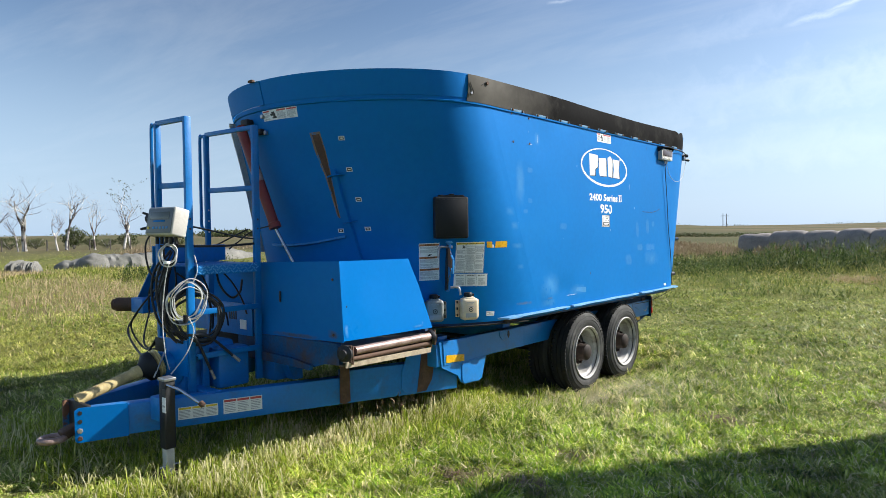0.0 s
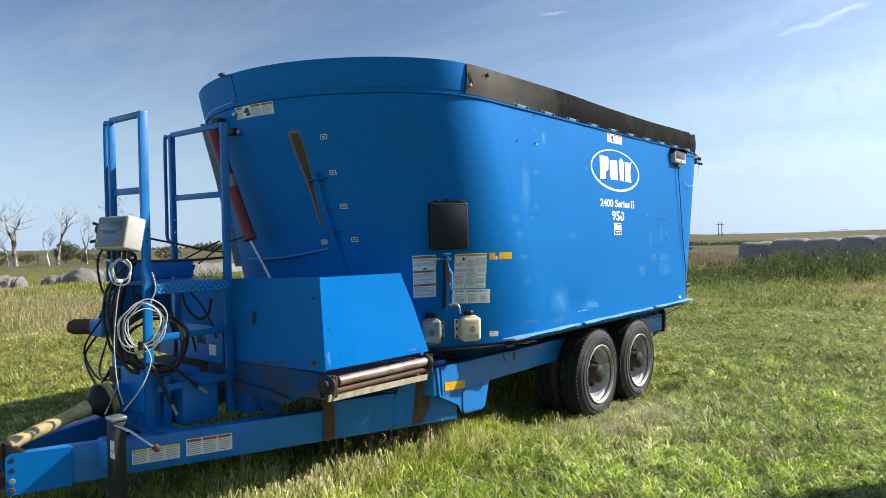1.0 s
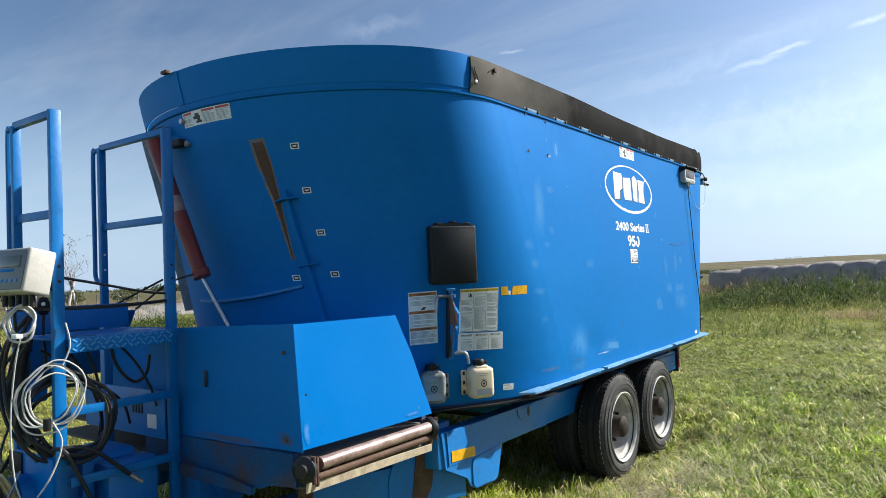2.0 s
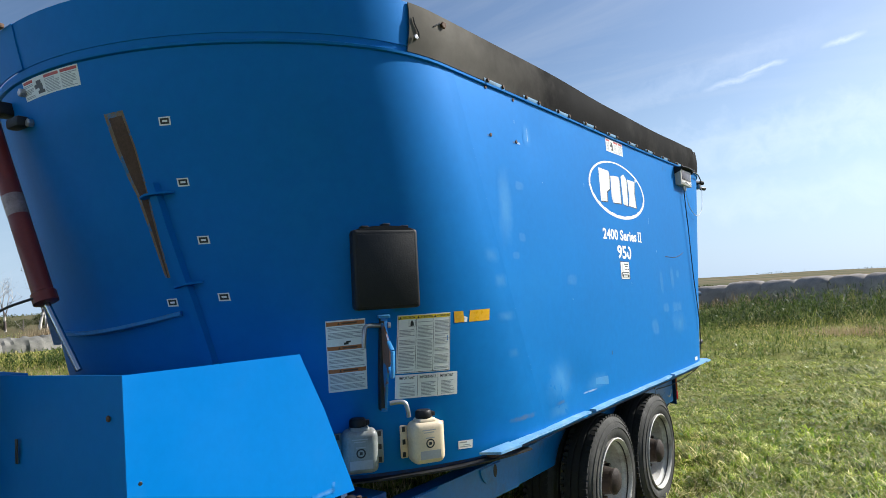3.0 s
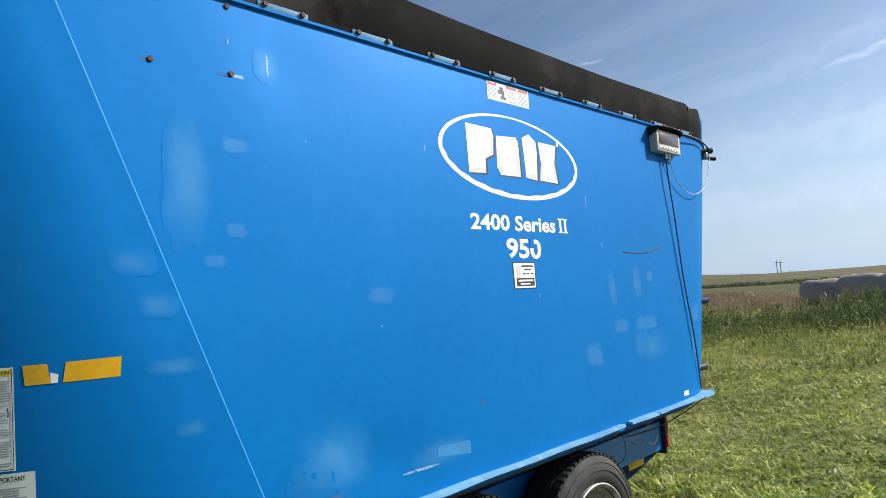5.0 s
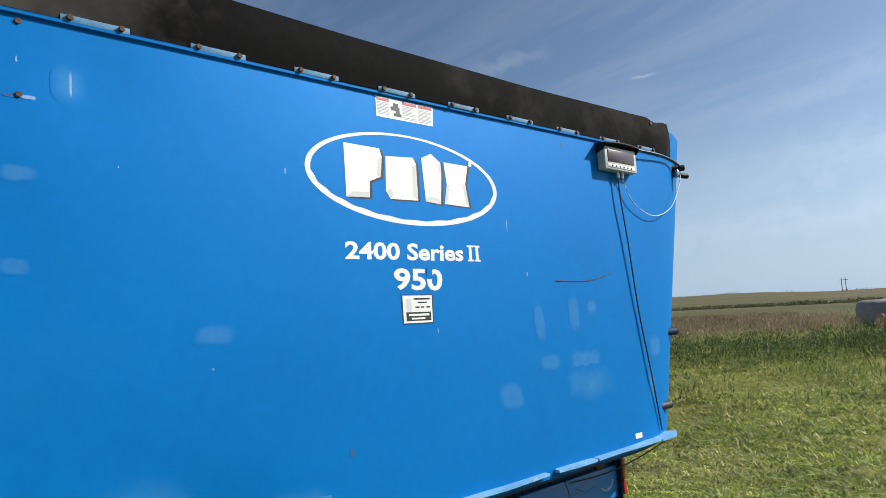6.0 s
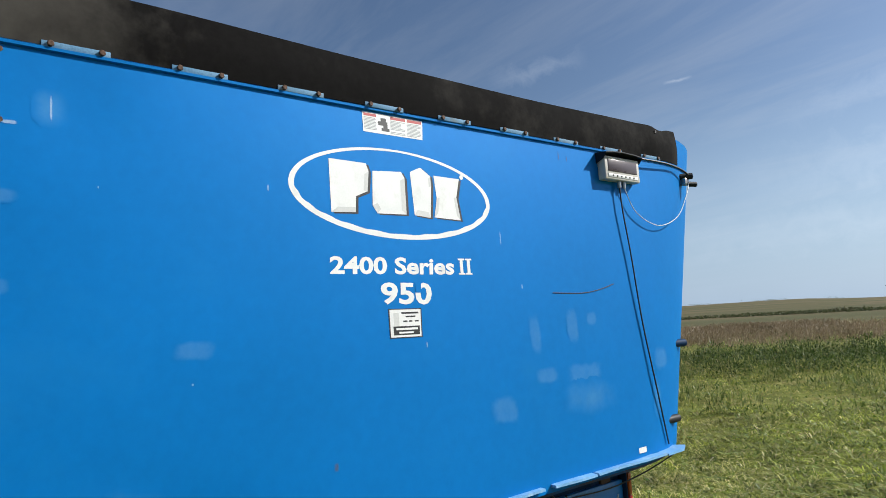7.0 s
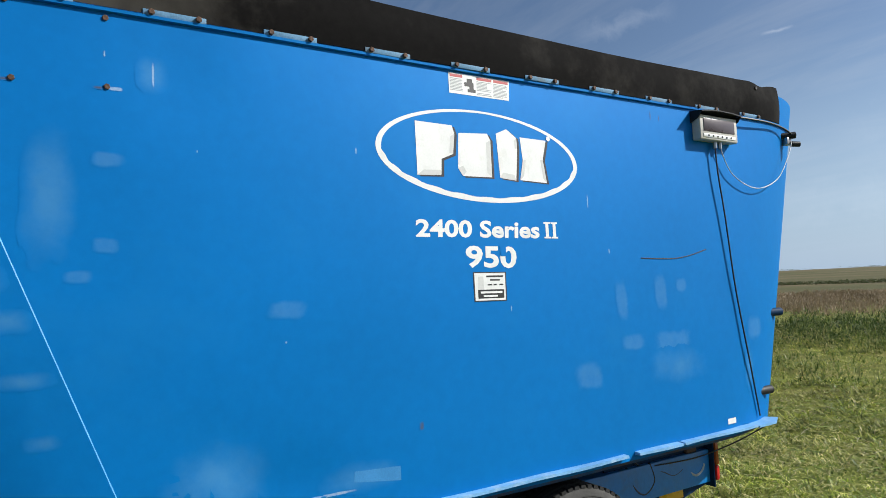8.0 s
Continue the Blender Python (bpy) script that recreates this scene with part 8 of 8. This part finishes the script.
def silage(points, radius, seed, label):
    """A row of heaped feed under loose film: a low lumpy ridge with sagging flanks and creased film."""
    bm = bmesh.new()
    n = 26
    rings = []
    pts = [Vector(p) for p in points]
    total = 90
    for i in range(total):
        u = i / (total - 1) * (len(pts) - 1)
        k = min(int(u), len(pts) - 2)
        p = pts[k].lerp(pts[k + 1], u - k)
        dd = (pts[k + 1] - pts[k]).normalized()
        s = Vector((-dd.y, dd.x, 0))
        w = i / (total - 1)
        end = min(1.0, 6 * w, 6 * (1 - w)) ** 0.5
        lump = radius * end * (1.0 + 0.35 * noise.noise((i * 0.16, seed, 0)) + 0.16 * noise.noise((i * 0.5, seed, 4)))
        ring = []
        for j in range(n):
            a = math.pi * j / (n - 1)
            crease = 1 + 0.10 * noise.noise((i * 0.45, 3.2 * math.cos(a) + seed, 3.2 * math.sin(a)))
            ring.append(bm.verts.new(p + s * lump * 1.35 * crease * math.cos(a) + Vector((0, 0, max(0.0, lump * crease * math.sin(a) ** 0.8) - 0.03))))
        rings.append(ring)
    for r0, r1 in zip(rings, rings[1:]):
        for j in range(n - 1):
            bm.faces.new((r0[j], r0[j + 1], r1[j + 1], r1[j]))
    bm.faces.new(rings[0])
    bm.faces.new(rings[-1][::-1])
    return tagged(part("silage_bag", bm, BAG), label, "silage bag")


silage([(-34.6, 11.9, 0), (-33.6, 13.6, 0), (-33.4, 15.6, 0), (-34.3, 18.0, 0), (-36.5, 21.5, 0), (-40.0, 27.0, 0)], 0.66, 1.0, "long lumpy grey-white silage row under film in the pasture")
silage([(-33.6, 9.7, 0), (-33.1, 10.2, 0), (-32.7, 10.8, 0)], 0.46, 4.0, "short grey-white silage heap under film in the pasture")


def bare_tree(at, high, seed, lean=0.0, spread=0.66, leafy=False, stout=0.021):
    q = random.Random(seed)
    t = thing("dead_tree", at, "bleached bare dead tree with broken limbs" if not leafy else "nearly bare tree with a few tufts of leaves", "tree", "dead trees along the far pasture")
    limbs = bmesh.new()
    tips = []

    def grow(p, d, length, r, level):
        pts, radii = [Vector(p)], [r]
        steps = 5
        for k in range(steps):
            d = (d + Vector((q.uniform(-1, 1), q.uniform(-1, 1), q.uniform(-0.4, 0.7))) * 0.24).normalized()
            pts.append(pts[-1] + d * length / steps)
            radii.append(r * (1 - 0.62 * (k + 1) / steps))
        sweep(pts, r, 6 if level < 2 else 4, limbs, radii=radii)
        tips.append(pts[-1])
        if level < 5:
            for _ in range(q.choice((2, 3, 3)) if level < 3 else q.choice((1, 2))):
                k = q.randint(2, steps)
                side = Vector((q.uniform(-1, 1), q.uniform(-1, 1), q.uniform(-0.1, 0.75))).normalized()
                grow(pts[k], (d * (1 - spread) + side * spread).normalized(), length * q.uniform(0.55, 0.8), radii[k] * 0.75, level + 1)

    trunk_pts, radii = [], []
    d = Vector((lean, 0.1 * q.uniform(-1, 1), 1)).normalized()
    p = Vector(at) - Vector((0, 0, 0.1))
    for k in range(6):
        trunk_pts.append(p.copy())
        radii.append(high * stout * (1 - 0.09 * k))
        d = (d + Vector((q.uniform(-1, 1), q.uniform(-1, 1), 0)) * 0.08).normalized()
        p = p + d * high * 0.075
    part("trunk", sweep(trunk_pts, 0.1, 10, radii=radii), BARK, t)
    for _ in range(q.choice((3, 4))):
        side = Vector((q.uniform(-1, 1), q.uniform(-1, 1), q.uniform(0.5, 1.4))).normalized()
        grow(trunk_pts[q.choice((3, 4, 5, 5))], (side * 0.7 + d * 0.5).normalized(), high * q.uniform(0.30, 0.46), radii[-1] * 0.85, 1)
    tagged(part("branchwork", limbs, BARK, t), kind="stuff")
    if leafy:
        g = np.random.default_rng(seed)
        base = np.repeat(np.array([list(p) for p in tips]), 5, 0) + g.normal(0, 0.06, (len(tips) * 5, 3))
        strips("leafage", "", "", base, g.uniform(0.08, 0.18, len(base)), g.uniform(0.05, 0.09, len(base)), g.normal(0, 0.6, (len(base), 2)), FAR_LEAF, kind="stuff", parent=t)
    return t


for ang, dist, high, seed, lean, leafy, stout in ((74.4, 80, 6.0, 5, 0.1, False, 0.022), (72.3, 82, 7.6, 9, 0.1, False, 0.034), (72.7, 81, 4.6, 14, -0.25, False, 0.02), (70.2, 80, 5.4, 21, -0.35, False, 0.02), (69.65, 84, 7.6, 33, 0.0, False, 0.022),
                                                  (67.75, 82, 5.6, 40, -0.1, False, 0.024), (65.75, 83, 7.8, 52, 0.05, True, 0.021), (65.3, 84, 6.2, 61, -0.35, False, 0.02)):
    bare_tree(out_left(ang, dist), high, seed, lean, leafy=leafy, stout=stout)


def bush(at, wide, high, seed, n=2200):
    q = np.random.default_rng(seed)
    t = thing("bush", at, "rounded dark green bush in the far pasture", "bush", "bushes in the far pasture")
    stems = bmesh.new()
    for k in range(7):
        a = q.uniform(0, 6.28)
        sweep([Vector(at), Vector(at) + Vector((math.cos(a) * wide * 0.2, math.sin(a) * wide * 0.2, high * 0.45)), Vector(at) + Vector((math.cos(a) * wide * 0.35, math.sin(a) * wide * 0.35, high * 0.8))], 0.05, 5, stems, radii=[0.06, 0.04, 0.015])
    part("stems", stems, BARK, t)
    u = q.normal(0, 1, (n, 3))
    u /= np.linalg.norm(u, axis=1)[:, None]
    lump = np.array([noise.noise((x * 1.6 + seed, y * 1.6, z * 1.6)) for x, y, z in u])
    rad = (0.55 + 0.45 * q.random(n) ** 0.5) * (0.8 + 0.5 * lump)
    base = np.array(at) + np.stack([u[:, 0] * rad * wide / 2, u[:, 1] * rad * wide / 2, high * 0.48 + u[:, 2] * rad * high * 0.48], 1)
    base[:, 2] = np.maximum(base[:, 2], 0.02)
    strips("foliage", "", "", base, q.uniform(0.10, 0.22, n) * high * 0.5, q.uniform(0.05, 0.11, n) * high * 0.45, q.normal(0, 0.6, (n, 2)), FAR_LEAF, kind="", parent=t)
    return t


for ang, dist, wide, high, seed in ((69.15, 88, 2.8, 2.7, 1), (73.2, 92, 3.2, 1.7, 2), (71.6, 95, 2.4, 1.4, 3), (68.0, 94, 2.2, 1.5, 4), (66.9, 92, 2.6, 1.3, 5), (65.5, 90, 3.0, 2.0, 6), (75.2, 110, 3.0, 1.4, 7), (62.0, 85, 3.4, 2.0, 9)):
    bush(out_left(ang, dist), wide, high, seed)

# dry tall clump near the silage bag, and fence posts
g = np.random.default_rng(77)
n = 2600
c = np.array(out_left(63.4, 40))
base = c + np.stack([g.normal(0, 1.0, n), g.normal(0, 0.9, n), np.zeros(n)], 1)
strips("dry_weeds", "clump of tall dry tan weeds in the pasture", "weeds", base, g.uniform(0.5, 1.25, n), g.uniform(0.012, 0.03, n), g.normal(0, 0.22, (n, 2)), REED)
n = 15000
u = g.random(n)
c = np.array(out_left(74.5, 31)) + (np.array(out_left(60.5, 30)) - np.array(out_left(74.5, 31))) * u[:, None]
base = c + np.stack([g.normal(0, 2.6, n), g.normal(0, 1.6, n), np.zeros(n)], 1)
lift = 0.6 + np.clip(1.6 * patchy(base[:, 0], base[:, 1], 0.45, 3.0), -0.4, 1.2)
strips("rough_growth", "uneven olive and tan growth before the silage row", "grass", base, g.uniform(0.08, 0.27, n) * lift, g.uniform(0.015, 0.035, n), g.normal(0, 0.4, (n, 2)), ROUGH)
fence = thing("fence", out_left(72, 82), "row of thin grey fence posts across the far pasture", "fence")
for k in range(12):
    x, y, _ = out_left(76.5 - 1.4 * k, 80 + 0.6 * (k % 3))
    part("post", sweep([(x, y, -0.1), (x, y, 1.15)], 0.06, 6), POLE_WOOD, fence)


def far_line(name, label, start, stop, count, high, wide, seed, category="hedge", mat=FAR_LEAF, gaps=0.0, depth=3.0):
    q = np.random.default_rng(seed)
    a, b = np.array(start), np.array(stop)
    u = q.random(count)
    keep = np.array([noise.noise((x * 24, seed, 0)) for x in u]) > gaps
    u = u[keep]
    count = len(u)
    p = a + (b - a) * u[:, None]
    h = high * (0.65 + 0.6 * np.abs(np.array([noise.noise((x * 60, seed + 3.0, 0)) for x in u])))
    base = np.stack([p[:, 0] + q.normal(0, depth, count), p[:, 1] + q.normal(0, depth, count), q.random(count) * h * 0.7], 1)
    base[:, 2] += np.array([far_z(x, y) for x, y in base[:, :2]])
    strips(name, label, category, base, h * q.uniform(0.3, 0.5, count), wide * q.uniform(0.5, 1.2, count), q.normal(0, 0.5, (count, 2)), mat)


far_line("hedgerow", "low dark green hedgerow between far fields", out_left(44, 190)[:2], out_left(12, 120)[:2], 12000, 0.85, 0.36, 3, gaps=-0.15, depth=1.4)
far_line("far_trees", "distant low tree line on the horizon", out_left(80, 640)[:2], out_left(50, 560)[:2], 3600, 3.6, 1.3, 5, "trees", gaps=0.12, depth=8)
far_line("far_trees", "distant dark trees on the horizon", out_left(59.5, 330)[:2], out_left(55, 310)[:2], 2600, 4.4, 0.9, 6, "trees", gaps=-0.3, depth=4)
far_line("far_trees", "distant trees on the horizon", out_left(36, 900)[:2], out_left(2, 800)[:2], 1800, 2.4, 1.3, 8, "trees", gaps=0.28, depth=10)
far_line("tan_field_edge", "dry tan grass at the edge of a far field", out_left(58, 75)[:2], out_left(20, 52)[:2], 9000, 0.7, 0.09, 9, "grass", REED, depth=2.0)

# twin-pole power line support
px, py, _ = out_left(17.2, 520)
base_z = far_z(px, py)
poles = thing("power_pole", (px, py, base_z), "distant twin-pole wooden power line support with cross arm", "power pole")
for s in (-1.15, 1.15):
    part("pole", sweep([(px + s * 0.955, py + s * 0.295, base_z - 0.5), (px + s * 0.955, py + s * 0.295, base_z + 9.6)], 0.26, 8, radii=[0.28, 0.2]), POLE_WOOD, poles)
part("cross_arm", bar((px - 2.6 * 0.955, py - 2.6 * 0.295, base_z + 8.0), (px + 2.6 * 0.955, py + 2.6 * 0.295, base_z + 8.0), 0.25, 0.3), POLE_WOOD, poles)

# an unseen building, added so that its corner throws the shadow on the grass
shed = thing("shed", (6.75, 7.4, 0), "plain grey steel-clad shed out of view, added to cast the shadow on the grass", "shed")
for name, c, s_ in (("wall", (6.75, 6.45, 2.25), (10.8, 0.10, 4.5)), ("wall", (6.75, 8.35, 2.25), (10.8, 0.10, 4.5)), ("wall", (1.40, 7.4, 2.25), (0.10, 1.8, 4.5)), ("wall", (12.10, 7.4, 2.25), (0.10, 1.8, 4.5)), ("roof", (6.75, 7.4, 4.56), (10.9, 2.1, 0.12))):
    part(name, block(c, s_, 0.01), SHED, shed)
